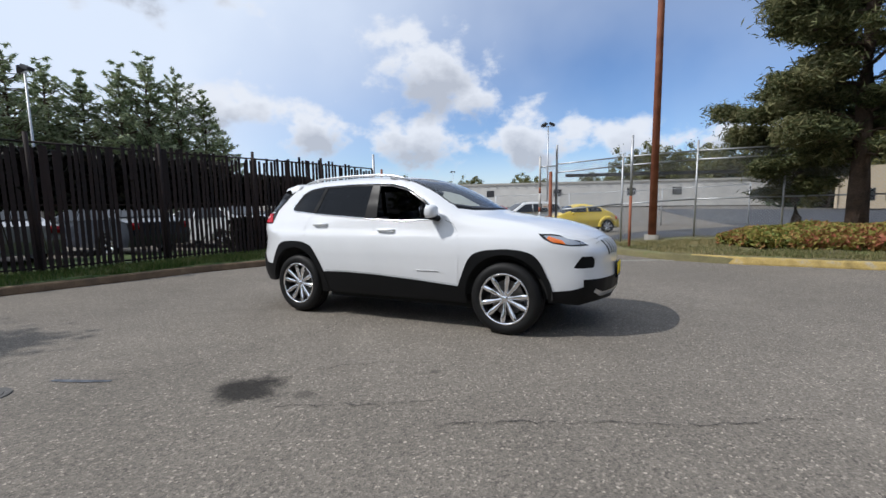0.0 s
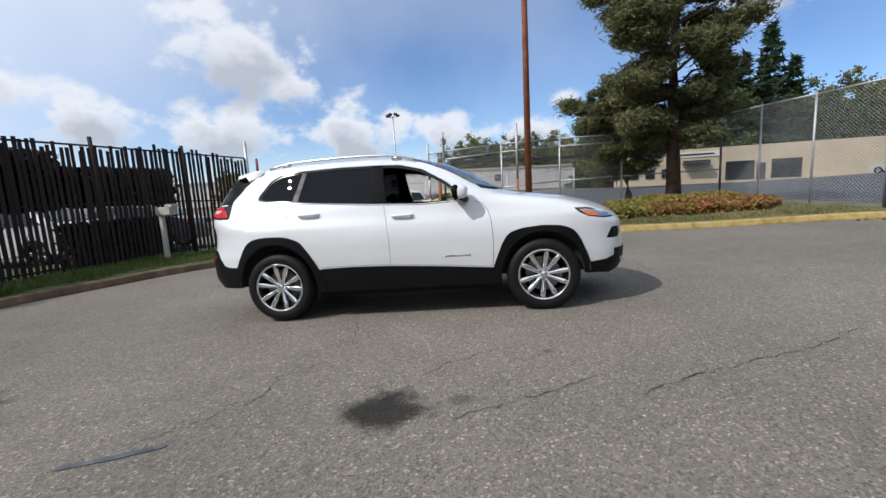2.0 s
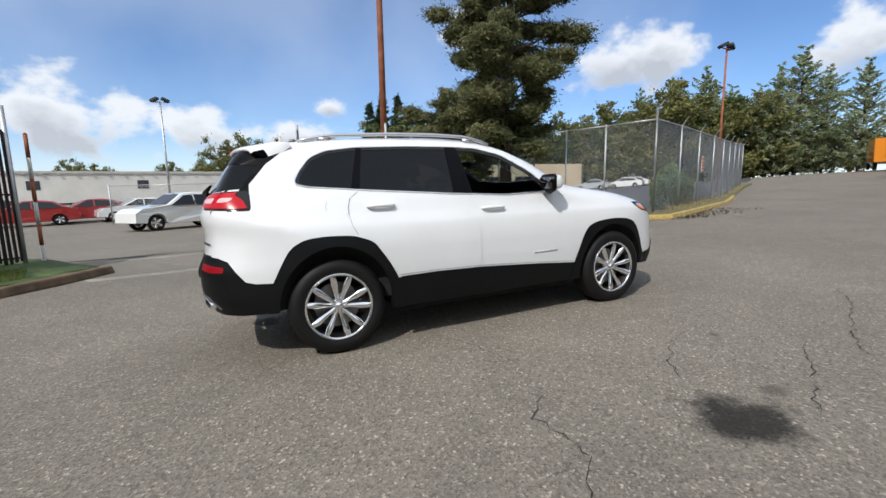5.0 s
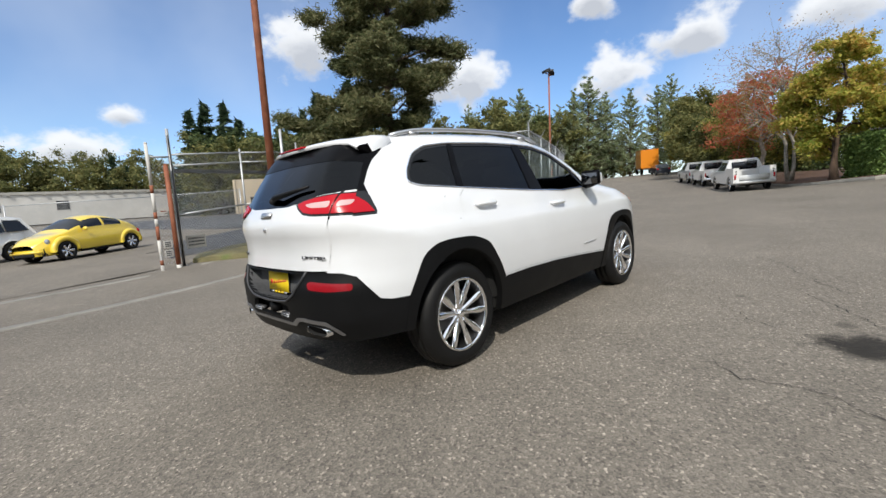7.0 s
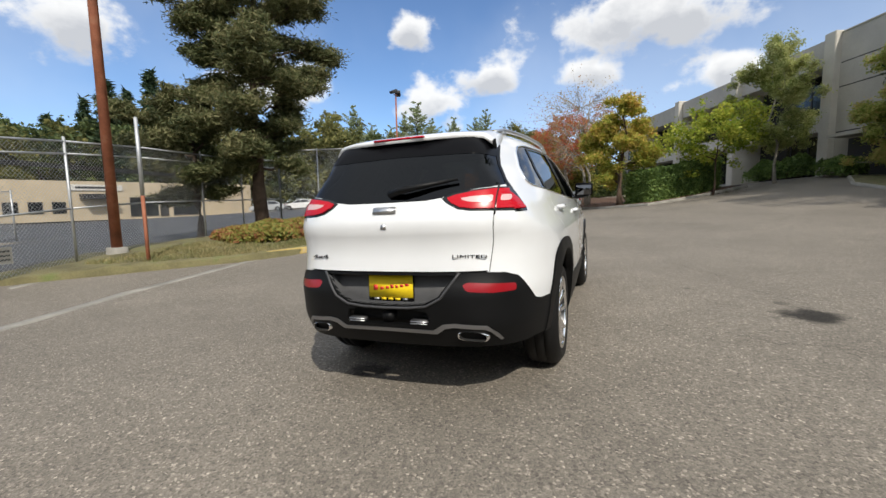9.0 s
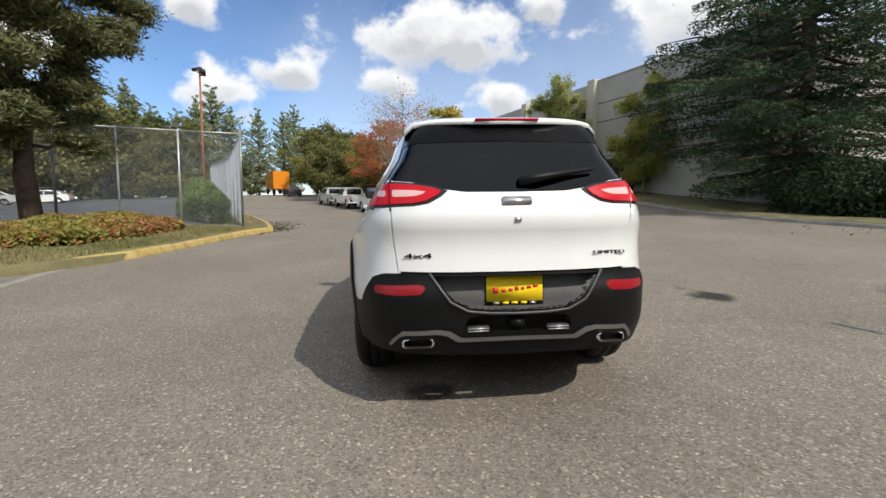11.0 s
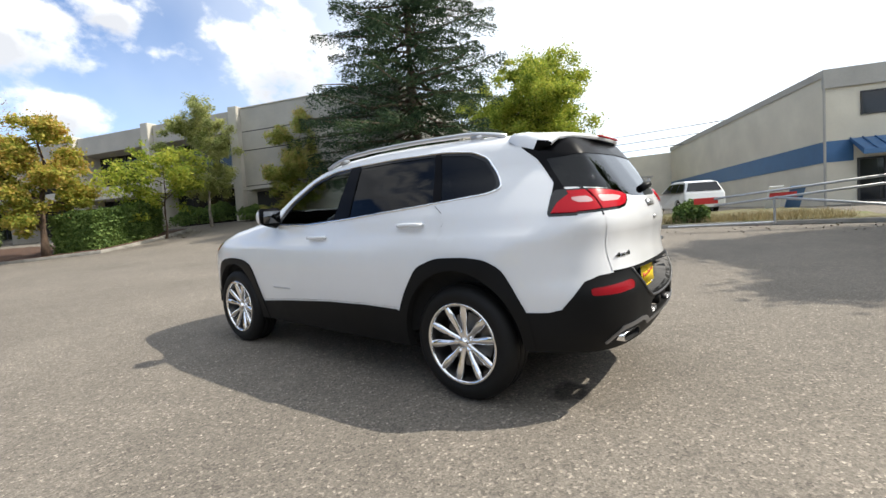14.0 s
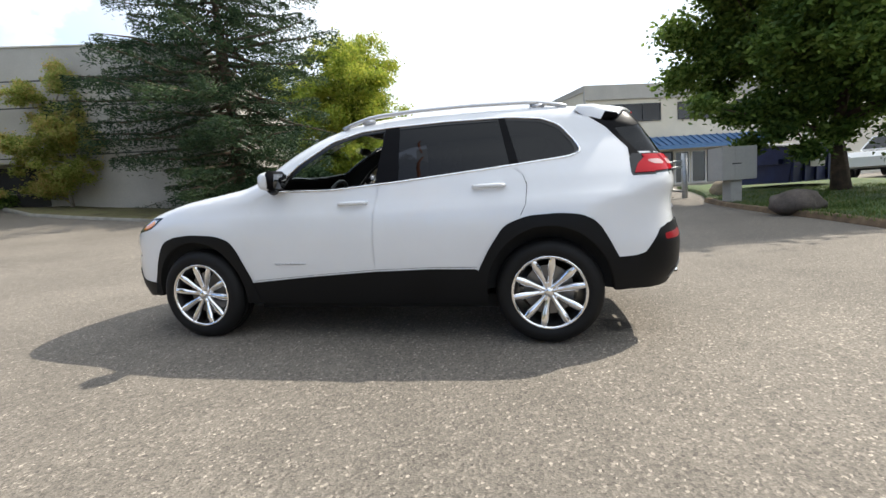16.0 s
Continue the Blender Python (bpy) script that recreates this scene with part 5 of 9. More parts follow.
def wheel_meshes(radius=0.358, rim=0.247, half=0.112):
    """Tyre, barrel, spoke, cap, nut and disc; the outer face looks along +y."""
    R = radius
    tyre = lathe([(rim - 0.004, -half + 0.02), (rim + 0.02, -half), (R - 0.05, -half - 0.008), (R - 0.012, -half + 0.02), (R, -half + 0.05), (R, -0.035), (R - 0.007, -0.033), (R - 0.007, -0.026), (R, -0.024), (R, 0.024), (R - 0.007, 0.026), (R - 0.007, 0.033), (R, 0.035), (R, half - 0.05), (R - 0.012, half - 0.02), (R - 0.05, half + 0.008), (rim + 0.02, half), (rim - 0.004, half - 0.012)], 64)
    barrel = lathe([(rim - 0.012, half - 0.008), (rim - 0.03, half - 0.05), (rim - 0.04, -half + 0.02)], 64)
    lip = lathe([(rim, half - 0.012), (rim + 0.006, half - 0.002), (rim, half + 0.003), (rim - 0.013, half - 0.002), (rim - 0.014, half - 0.012)], 64)
    cap = lathe([(0.0001, half - 0.012), (0.02, half - 0.013), (0.032, half - 0.02), (0.034, half - 0.04)], 24)
    disc = lathe([(0.04, half - 0.1), (0.17, half - 0.1), (0.17, half - 0.125), (0.04, half - 0.125)], 32)
    # a spoke: a tapered twin-ridged arm from the hub to the lip
    V, F = [], []
    rows = [(0.025, 0.02, half - 0.034), (0.07, 0.017, half - 0.028), (0.11, 0.019, half - 0.02), (0.15, 0.024, half - 0.012), (0.185, 0.027, half - 0.006), (0.215, 0.024, half - 0.003), (rim - 0.006, 0.019, half - 0.004)]
    for r, w, y in rows:
        V += [(r, y - 0.035, -w), (r, y - 0.014, -w), (r, y - 0.008, -w * 0.8), (r, y + 0.004, -w * 0.1), (r, y - 0.008, w * 0.8), (r, y - 0.014, w), (r, y - 0.035, w)]
    for i in range(len(rows) - 1):
        for j in range(6):
            F.append((i * 7 + j, i * 7 + j + 1, (i + 1) * 7 + j + 1, (i + 1) * 7 + j))
    nut = piped((0.058, half - 0.05, 0), (0.058, half - 0.018, 0), 0.008, 0.007, 6)
    nm = bpy.data.meshes.new("lug_nut")
    nut.to_mesh(nm)
    nut.free()
    nm.materials.append(M_CHROME)
    out = {"tyre": mesh_from("tyre", *tyre, M_TYRE, True), "rim": mesh_from("rim", *barrel, M_BARREL, True), "rim_lip": mesh_from("rim_lip", *lip, M_CHROME, True), "hub_cap": mesh_from("hub_cap", *cap, M_CHROME, True),
           "brake_disc": mesh_from("brake_disc", *disc, M_BRAKE, False), "spoke": mesh_from("spoke", V, F, M_CHROME, True), "lug_nut": nm}
    for me in out.values():
        b = bmesh.new()
        b.from_mesh(me)
        bmesh.ops.recalc_face_normals(b, faces=b.faces)
        b.to_mesh(me)
        b.free()
    return out


def add_wheel(parent, wm, x, y, z, turn=0.0, spokes=10, out=1):
    m = Matrix.Translation((x, y, z)) @ Matrix.Rotation(0 if out > 0 else math.pi, 4, "Z") @ Matrix.Rotation(turn, 4, "Y")
    w = put_mesh("wheel", wm["rim"], parent, "polished multi-spoke alloy wheel", m)
    put_mesh("tyre", wm["tyre"], w, "black rubber tyre")
    put_mesh("hub_cap", wm["hub_cap"], w)
    put_mesh("rim_lip", wm["rim_lip"], w)
    put_mesh("brake_disc", wm["brake_disc"], w, "dull steel brake disc")
    for i in range(spokes):
        # the spokes stand in pairs, a little closer within a pair
        put_mesh("spoke", wm["spoke"], w, m=Matrix.Rotation(2 * math.pi * (i + (0.06 if i % 2 == 0 else -0.06)) / spokes, 4, "Y"))
    for i in range(5):
        put_mesh("lug_nut", wm["lug_nut"], w, m=Matrix.Rotation(2 * math.pi * (i + 0.25) / 5, 4, "Y"))
    return w


def pad(lo, hi, bevel, mat, name, parent, label="", m=None):
    bm = boxed(lo, hi, bevel)
    return part(name, bm, mat, parent, label, True, m)


def lettering(text, size, mat, name, parent, m, label=""):
    c = bpy.data.curves.new(name, "FONT")
    c.body, c.size, c.extrude, c.align_x, c.align_y = text, size, 0.003, "CENTER", "CENTER"
    c.resolution_u = 2
    tmp = bpy.data.objects.new(name, c)
    me = bpy.data.meshes.new_from_object(tmp)
    bpy.data.objects.remove(tmp)
    me.name = name
    me.materials.clear()
    me.materials.append(mat)
    return put_mesh(name, me, parent, label, m)


def build_suv():
    car = thing("suv", CAR, "white compact suv with black cladding and chrome wheels", "car")
    top, rear, front, rtop, ftop = skin_edges()
    # ---- side face: (x, z)
    bottom = [(1.98, 0.32), (1.9, 0.335), (1.72, 0.35), (1.0, 0.29), (-0.98, 0.29), (-1.7, 0.35), (-1.76, 0.37), (rear[0][0], 0.36)]
    side_line = [tuple(p[[0, 2]]) for p in top] + [tuple(p[[0, 2]]) for p in front[::-1][1:]] + bottom[1:-1] + [tuple(p[[0, 2]]) for p in rear[:-1]]
    dlo = rounded([(-1.585, 1.276), (-1.55, 1.345), (-1.45, 1.468), (-1.33, 1.522), (-1.1, 1.548), (-0.67, 1.555), (-0.27, 1.547), (-0.03, 1.533), (0.2, 1.472), (0.45, 1.322), (0.66, 1.132), (0.16, 1.12), (-0.36, 1.15), (-1.02, 1.202), (-1.5, 1.246)], 0.04)
    inner = rounded([(-1.548, 1.284), (-1.525, 1.34), (-1.435, 1.449), (-1.322, 1.5), (-1.1, 1.527), (-0.67, 1.534), (-0.28, 1.526), (-0.04, 1.51), (0.18, 1.452), (0.425, 1.305), (0.59, 1.147), (0.16, 1.134), (-0.36, 1.164), (-1.02, 1.216), (-1.49, 1.262)], 0.03)
    pillar_c = [(-1.185, 1.19), (-1.075, 1.57), (-1.032, 1.57), (-1.12, 1.19)]
    pillar_b = [(-0.338, 1.1), (-0.325, 1.57), (-0.228, 1.57), (-0.158, 1.1)]
    sail = [(0.45, 1.1), (0.45, 1.3), (0.7, 1.3), (0.7, 1.1)]
    f_open = [(1.35 + 0.41 * math.cos(a), 0.36 + 0.425 * math.sin(a)) for a in np.linspace(-0.3, math.pi + 0.3, 36)] + [(0.97, 0.1), (1.73, 0.1)]
    r_open = [(-1.35 + 0.415 * math.cos(a), 0.36 + 0.45 * math.sin(a)) for a in np.linspace(-0.3, math.pi + 0.3, 36)] + [(-1.73, 0.1), (-0.97, 0.1)]
    f_arch = rounded([(0.8, 0.2), (0.865, 0.46), (0.965, 0.7), (1.025, 0.785), (1.15, 0.826), (1.37, 0.842), (1.54, 0.826), (1.635, 0.79), (1.695, 0.72), (1.74, 0.62), (1.8, 0.462), (1.83, 0.2)], 0.05)
    r_arch = rounded([(-1.85, 0.2), (-1.8, 0.56), (-1.785, 0.595), (-1.725, 0.71), (-1.66, 0.82), (-1.565, 0.874), (-1.42, 0.888), (-1.22, 0.88), (-1.07, 0.825), (-0.96, 0.665), (-0.885, 0.52), (-0.8, 0.2)], 0.05)
    sill = [(-0.9, 0.2), (-0.9, 0.52), (-0.86, 0.534), (-0.55, 0.54), (-0.15, 0.53), (0.36, 0.497), (0.86, 0.455), (0.9, 0.44), (0.9, 0.2)]
    bump_f = [(1.72, 0.1), (1.74, 0.44), (1.8, 0.45), (1.97, 0.465), (2.08, 0.5), (2.16, 0.555), (2.5, 0.56), (2.5, 0.1)]
    bump_r = [(-2.5, 0.78), (-2.12, 0.775), (-2.07, 0.752), (-2.02, 0.675), (-1.965, 0.605), (-1.9, 0.588), (-1.7, 0.585), (-1.7, 0.1), (-2.5, 0.1)]
    head = [(1.665, 0.985), (1.78, 0.982), (1.92, 0.96), (2.07, 0.893), (2.1, 0.868), (1.96, 0.868), (1.8, 0.895), (1.72, 0.935)]
    head_in = [(1.715, 0.968), (1.79, 0.967), (1.92, 0.945), (2.05, 0.885), (1.955, 0.88), (1.8, 0.907), (1.745, 0.94)]
    amber = [(1.745, 0.94), (1.76, 0.962), (1.88, 0.92), (1.91, 0.887), (1.8, 0.907)]
    vent = rounded([(1.975, 0.668), (2.035, 0.765), (2.12, 0.775), (2.13, 0.66)], 0.02)
    tail = [(-2.6, 1.238), (-1.9, 1.238), (-1.883, 1.21), (-1.883, 1.115), (-1.895, 1.095), (-2.6, 1.095)]
    tail_in = [(-2.6, 1.226), (-2.025, 1.223), (-1.97, 1.202), (-1.928, 1.165), (-1.905, 1.112), (-2.6, 1.109)]
    d_black = [(-2.3, 1.22), (-1.885, 1.22), (-1.882, 1.28), (-1.755, 1.43), (-1.66, 1.5), (-1.6, 1.56), (-1.75, 1.6), (-2.3, 1.6)]
    cut_f = [(0.7, 1.12), (0.79, 1.085), (0.84, 1.02), (0.865, 0.93), (0.878, 0.76), (0.87, 0.55), (0.86, 0.465)]
    cut_b = [(-0.21, 1.6), (-0.2, 1.16), (-0.165, 0.95), (-0.15, 0.75), (-0.152, 0.51)]
    cut_r = [(-1.13, 1.2), (-1.2, 1.15), (-1.225, 1.08), (-1.215, 0.96), (-1.18, 0.885)]
    sill_cut = [(-0.88, 0.545), (-0.55, 0.55), (-0.15, 0.54), (0.36, 0.507), (0.865, 0.465)]
    gaps = [band(c, 0.005) for c in (cut_f, cut_b, cut_r)] + [band(sill_cut, 0.006)]
    filler = [(-1.35 + 0.085 * math.cos(a), 1.06 + 0.085 * math.sin(a)) for a in np.linspace(0, 2 * math.pi, 24, endpoint=False)]
    filler = [(x + 0.05, z + 0.025) for x, z in filler]
    fill_in = [(-1.3 + (x + 1.3) * 0.972, 1.085 + (z - 1.085) * 0.972) for x, z in filler]
    front_door = [(0.75, 1.2), *cut_f[1:], *sill_cut[::-1][:3], *cut_b[::-1][:-1], (-0.2, 1.3)]
    rear_door = [(-0.2, 1.3), *cut_b[1:], (-0.55, 0.545), (-0.86, 0.55), (-0.91, 0.605), (-0.98, 0.735), (-1.075, 0.845), *cut_r[::-1], (-1.1, 1.3)]
    cuts = [dlo, inner, pillar_c, pillar_b, f_open, r_open, f_arch, r_arch, sill, bump_f, bump_r, head, head_in, amber, vent, tail, tail_in, d_black, filler, fill_in] + gaps
    class_regs = [("hole", f_open), ("hole", r_open), ("arch_f", f_arch), ("arch_r", r_arch), ("head_lens", head_in), ("head_frame", head), ("vent", vent), ("tail_lens", tail_in), ("tail_frame", tail), ("bump_f", bump_f), ("bump_r", bump_r), ("sill", sill), ("d_black", d_black)]
    S = Skin(side_line, cuts, class_regs, on_side, 0.045)
    c = S.uv[S.T].mean(1)
    def within(*ps):
        r = np.zeros(len(c), bool)
        for p in ps:
            r |= inside(c, p)
        return r
    k = S.kind
    free = k == "body"
    in_dlo, in_glass = inside(c, dlo) & free, inside(c, inner) & free
    k[in_dlo] = "frame"
    k[in_glass] = np.where(c[in_glass, 0] < -1.03, "glass_q", np.where(c[in_glass, 0] < -0.2, "glass_r", "glass_f"))
    k[in_dlo & within(pillar_c)] = "pillar_c"
    k[in_dlo & within(pillar_b)] = "pillar_b"
    k[in_dlo & ~in_glass & within(sail)] = "sail"
    gap = free & ~in_dlo & within(*gaps)
    k[gap] = "gap"
    k[free & ~in_dlo & ~gap & within(filler) & ~within(fill_in)] = "ring"
    rest = k == "body"
    k[rest & within(fill_in)] = "filler"
    rest = k == "body"
    k[rest & within(front_door)] = "front_door"
    k[(k == "body") & within(rear_door)] = "rear_door"
    k[(k == "head_lens") & within(amber)] = "amber"
    # ---- tail face: (y, z)
    e_r = [tuple(p[[1, 2]]) for p in rear]
    e_t = [tuple(p[[1, 2]]) for p in rtop]
    tail_line = e_r + e_t[::-1][1:] + [(0.0, 0.36)]
    t_tail = [(1.0, 1.095), (0.7, 1.103), (0.62, 1.109), (0.5, 1.114), (0.43, 1.126), (0.37, 1.158), (0.335, 1.188), (0.4, 1.212), (0.5, 1.228), (0.6, 1.237), (1.0, 1.238)]
    t_tail_in = [(1.0, 1.109), (0.7, 1.117), (0.62, 1.122), (0.5, 1.127), (0.44, 1.137), (0.39, 1.163), (0.368, 1.186), (0.41, 1.2), (0.5, 1.215), (0.6, 1.224), (1.0, 1.226)]
    t_lens = rounded([(0.605, 1.156), (0.5, 1.158), (0.46, 1.168), (0.44, 1.18), (0.5, 1.187), (0.605, 1.191)], 0.012)
    split = [(0.618, 1.1), (0.61, 0.95), (0.588, 0.782)]
    t_glass = [(-0.01, 1.178), (0.25, 1.18), (0.34, 1.192), (0.5, 1.23), (0.6, 1.24), (0.64, 1.25), (0.61, 1.37), (0.575, 1.42), (0.5, 1.438), (-0.01, 1.445)]
    t_black = [(0.62, 1.25), (0.9, 1.25), (0.9, 1.6), (-0.01, 1.62), (-0.01, 1.44), (0.5, 1.43)]
    t_bump = [(-0.01, 0.782), (0.55, 0.782), (0.66, 0.774), (0.72, 0.748), (0.76, 0.69), (0.8, 0.63), (0.84, 0.6), (1.0, 0.59), (1.0, 0.1), (-0.01, 0.1)]
    t_recess = [(-0.01, 0.772), (0.42, 0.772), (0.366, 0.715), (0.318, 0.655), (0.236, 0.615), (0.14, 0.606), (-0.01, 0.604)]
    t_refl = rounded([(0.715, 0.672), (0.712, 0.712), (0.48, 0.731), (0.45, 0.718), (0.475, 0.684), (0.6, 0.672)], 0.015)
    t_skid = [(-0.01, 0.474), (0.28, 0.468), (0.34, 0.504), (0.4, 0.51), (0.57, 0.494), (0.62, 0.447), (0.64, 0.41), (0.627, 0.405), (0.585, 0.462), (0.555, 0.476), (0.4, 0.49), (0.35, 0.482), (0.3, 0.45), (-0.01, 0.456)]
    t_open = rounded([(-0.01, 0.492), (0.2, 0.492), (0.27, 0.515), (0.25, 0.57), (0.16, 0.582), (-0.01, 0.582)], 0.01)
    t_seam = band([(0.62, 1.09), (0.622, 1.25)], 0.009)
    t_lens_b = rounded([(0.638, 1.158), (0.683, 1.158), (0.68, 1.187), (0.638, 1.19)], 0.012)
    t_gap = [band(split, 0.006), band([(-0.02, 0.785), (0.58, 0.785)], 0.01)]
    t_cuts = [t_seam, t_lens_b, t_tail, t_tail_in, t_lens, t_glass, t_black, t_bump, t_recess, t_refl, t_skid, t_open] + t_gap
    TR = Skin(tail_line, t_cuts, [("tail_frame", t_seam), ("tail_lens_c", t_lens), ("tail_lens_c", t_lens_b), ("tail_lens", t_tail_in), ("tail_frame", t_tail), ("glass", t_glass), ("d_black", t_black), ("gap", t_gap[0]), ("refl", t_refl), ("recess", t_recess), ("skid", t_skid), ("opening", t_open), ("gap", t_gap[1]), ("bump_r", t_bump)], on_tail, 0.045)
    ct = TR.uv[TR.T].mean(1)
    TR.kind[(TR.kind == "body") & inside(ct, [(-0.01, 0.76), (0.588, 0.782), (0.61, 0.95), (0.618, 1.12), (0.63, 1.3), (-0.01, 1.3)])] = "gate"
    # ---- top face: (x, y)
    top_line = [tuple(p[:2]) for p in top] + [tuple(p[:2]) for p in ftop[::-1][1:]] + [tuple(p[:2]) for p in rtop]
    shield = [(1.0, -0.01), (0.97, 0.3), (0.88, 0.5), (0.735, 0.665), (0.68, 0.672), (0.4, 0.625), (0.12, 0.565), (0.1, 0.5), (0.165, 0.25), (0.18, -0.01)]
    sh_in = [(0.965, -0.01), (0.935, 0.3), (0.845, 0.49), (0.715, 0.645), (0.675, 0.648), (0.4, 0.6), (0.145, 0.542), (0.135, 0.48), (0.195, 0.25), (0.21, -0.01)]
    cowl = [(1.06, -0.01), (1.03, 0.3), (0.93, 0.53), (0.79, 0.69), (0.735, 0.665), (0.88, 0.5), (0.97, 0.3), (1.0, -0.01)]
    hood_cut = [(1.055, -0.01), (1.03, 0.3), (0.93, 0.53), (0.83, 0.66), (0.9, 0.715), (1.3, 0.71), (1.7, 0.66), (2.0, 0.55), (2.12, 0.4), (2.17, -0.01)]
    h_gap = band(hood_cut[3:], 0.007)
    TP = Skin(top_line, [shield, sh_in, cowl, h_gap], [("shield", sh_in), ("frame", shield), ("cowl", cowl), ("gap", h_gap)], on_top, 0.05)
    cp = TP.uv[TP.T].mean(1)
    TP.kind[(TP.kind == "body") & inside(cp, hood_cut)] = "hood"
    TP.kind[(TP.kind == "body") & (cp[:, 0] < 0.25)] = "roof"
    # ---- nose face: (y, z)
    e_f = [tuple(p[[1, 2]]) for p in front]
    e_ft = [tuple(p[[1, 2]]) for p in ftop]
    nose_line = e_f + e_ft[::-1][1:] + [(0.0, 0.3)]
    slots = [rounded([(y - 0.036, 0.765), (y - 0.036, 0.915), (y + 0.036, 0.915), (y + 0.036, 0.765)], 0.02) for y in (0.0, 0.105, 0.21, 0.315)]
    n_bump = [(-0.01, 0.56), (0.6, 0.56), (1.0, 0.56), (1.0, 0.1), (-0.01, 0.1)]
    n_bar = [(-0.01, 0.43), (0.5, 0.43), (0.6, 0.47), (0.62, 0.44), (0.52, 0.395), (-0.01, 0.39)]
    n_vent = rounded([(0.6, 0.665), (0.585, 0.73), (0.61, 0.77), (0.9, 0.778), (0.9, 0.66)], 0.02)
    n_head = [(0.43, 0.893), (0.56, 0.925), (1.0, 0.968), (1.0, 0.866), (0.56, 0.87)]
    n_head_in = [(0.47, 0.894), (0.57, 0.913), (1.0, 0.952), (1.0, 0.88), (0.57, 0.883)]
    NS = Skin(nose_line, slots + [n_bump, n_bar, n_vent, n_head, n_head_in], [("head_lens", n_head_in), ("head_frame", n_head), ("vent", n_vent)] + [("slot_%d" % i, s) for i, s in enumerate(slots)] + [("bar", n_bar), ("bump_f", n_bump)], on_nose, 0.045)

    # ---- panels
    part_of = lambda *a, **kw: skin_part(*a[:3], car, *a[3:], **kw)
    body = part_of("body", [(S, "body"), (TP, "body"), (TR, "body"), (NS, "body")], M_PAINT, both=True)
    part_of("quarter_panel", [(S, ("filler", "ring"))], M_PAINT, rim=0.0)
    part_of("roof", [(TP, "roof")], M_PAINT, both=True)
    part_of("hood", [(TP, "hood")], M_PAINT, both=True)
    gate = part_of("tailgate", [(TR, "gate")], M_PAINT, both=True)
    doors = []
    for flip in (False, True):
        fd = part_of("front_door", [(S, "front_door")], M_PAINT, flip=flip)
        rd = part_of("rear_door", [(S, "rear_door")], M_PAINT, flip=flip)
        doors += [(fd, flip, -0.005, 1.02, 0.0), (rd, flip, -0.975, 1.085, 0.0)]
        if flip:
            part_of("fuel_flap", [(S, "filler")], M_PAINT, flip=True)
        skin_part("window_pane", [(S, "glass_r")], M_TINT, rd, -0.008, 0.0, "dark tinted side window", flip)
        part_of("quarter_window", [(S, "glass_q")], M_TINT, -0.006, 0.0, label="dark tinted quarter window", flip=flip)
        part_of("window_frame", [(S, ("frame", "sail"))], M_GLOSS_BLACK, -0.002, label="gloss black window surround", flip=flip)
        part_of("window_pillar", [(S, "pillar_b")], M_PILLAR, -0.001, label="satin black pillar cover", flip=flip)
        part_of("window_pillar", [(S, "pillar_c")], M_PILLAR, -0.001, label="satin black pillar cover", flip=flip)
        part_of("wheel_arch", [(S, "arch_f")], M_CLAD, 0.012, 0.05, label="black textured plastic arch", flip=flip)
        part_of("wheel_arch", [(S, "arch_r")], M_CLAD, 0.012, 0.05, label="black textured plastic arch", flip=flip)
        part_of("side_sill", [(S, "sill")], M_CLAD, 0.006, 0.03, label="black textured plastic sill", flip=flip)
        hl = part_of("headlight", [(S, "head_frame"), (NS, "head_frame")], M_GLOSS_BLACK, 0.001, label="slim headlight in a black surround", flip=flip)
        skin_part("lens", [(S, "head_lens"), (NS, "head_lens")], M_HEAD, hl, 0.002, 0.01, "clear lens", flip)
        skin_part("indicator", [(S, "amber")], M_AMBER, hl, 0.003, 0.01, "amber indicator", flip)
        part_of("fog_light_recess", [(S, "vent"), (NS, "vent")], M_CLAD, -0.012, 0.0, label="black fog light recess", flip=flip)
        tl = part_of("tail_light", [(S, "tail_frame"), (TR, "tail_frame")], M_GLOSS_BLACK, 0.001, label="red tail light in a black surround", flip=flip)
        skin_part("lens", [(S, "tail_lens"), (TR, "tail_lens")], M_RED_LENS, tl, 0.01, 0.012, "red lens", flip)
        skin_part("reversing_lens", [(TR, "tail_lens_c")], M_CLEAR_LENS, tl, 0.011, 0.012, "clear reversing lens", flip)
        part_of("pillar_cover", [(S, "d_black"), (TR, "d_black")], M_PILLAR, 0.001, label="gloss black rear pillar cover", flip=flip)
        part_of("reflector", [(TR, "refl")], M_REFL, 0.004, label="red bumper reflector", flip=flip)
    skin_part("rear_window", [(TR, "glass")], M_TINT, gate, -0.002, 0.0, "dark tinted rear window", both=True)
    part_of("windscreen", [(TP, "shield")], M_CLEAR, -0.003, 0.0, label="clear windscreen", both=True)
    part_of("windscreen_surround", [(TP, ("frame",))], M_GLOSS_BLACK, -0.002, both=True)
    part_of("cowl", [(TP, "cowl")], M_CLAD, -0.01, 0.0, label="black plastic cowl below the windscreen", both=True)
    part_of("rear_bumper", [(S, "bump_r"), (TR, "bump_r")], M_CLAD, 0.006, 0.03, label="black textured rear bumper", both=True)
    part_of("plate_recess", [(TR, "recess")], M_RECESS, -0.085, -0.085, label="grey textured plate recess", both=True)
    part_of("bumper_opening", [(TR, "opening")], M_UNDER, -0.06, 0.0, label="dark opening round the hitch", both=True)
    part_of("rear_skid_trim", [(TR, "skid")], M_TRIM_GREY, 0.014, 0.03, label="satin silver trim along the bumper", both=True)
    part_of("front_bumper", [(S, "bump_f"), (NS, "bump_f")], M_CLAD, 0.006, 0.03, label="black textured front bumper", both=True)
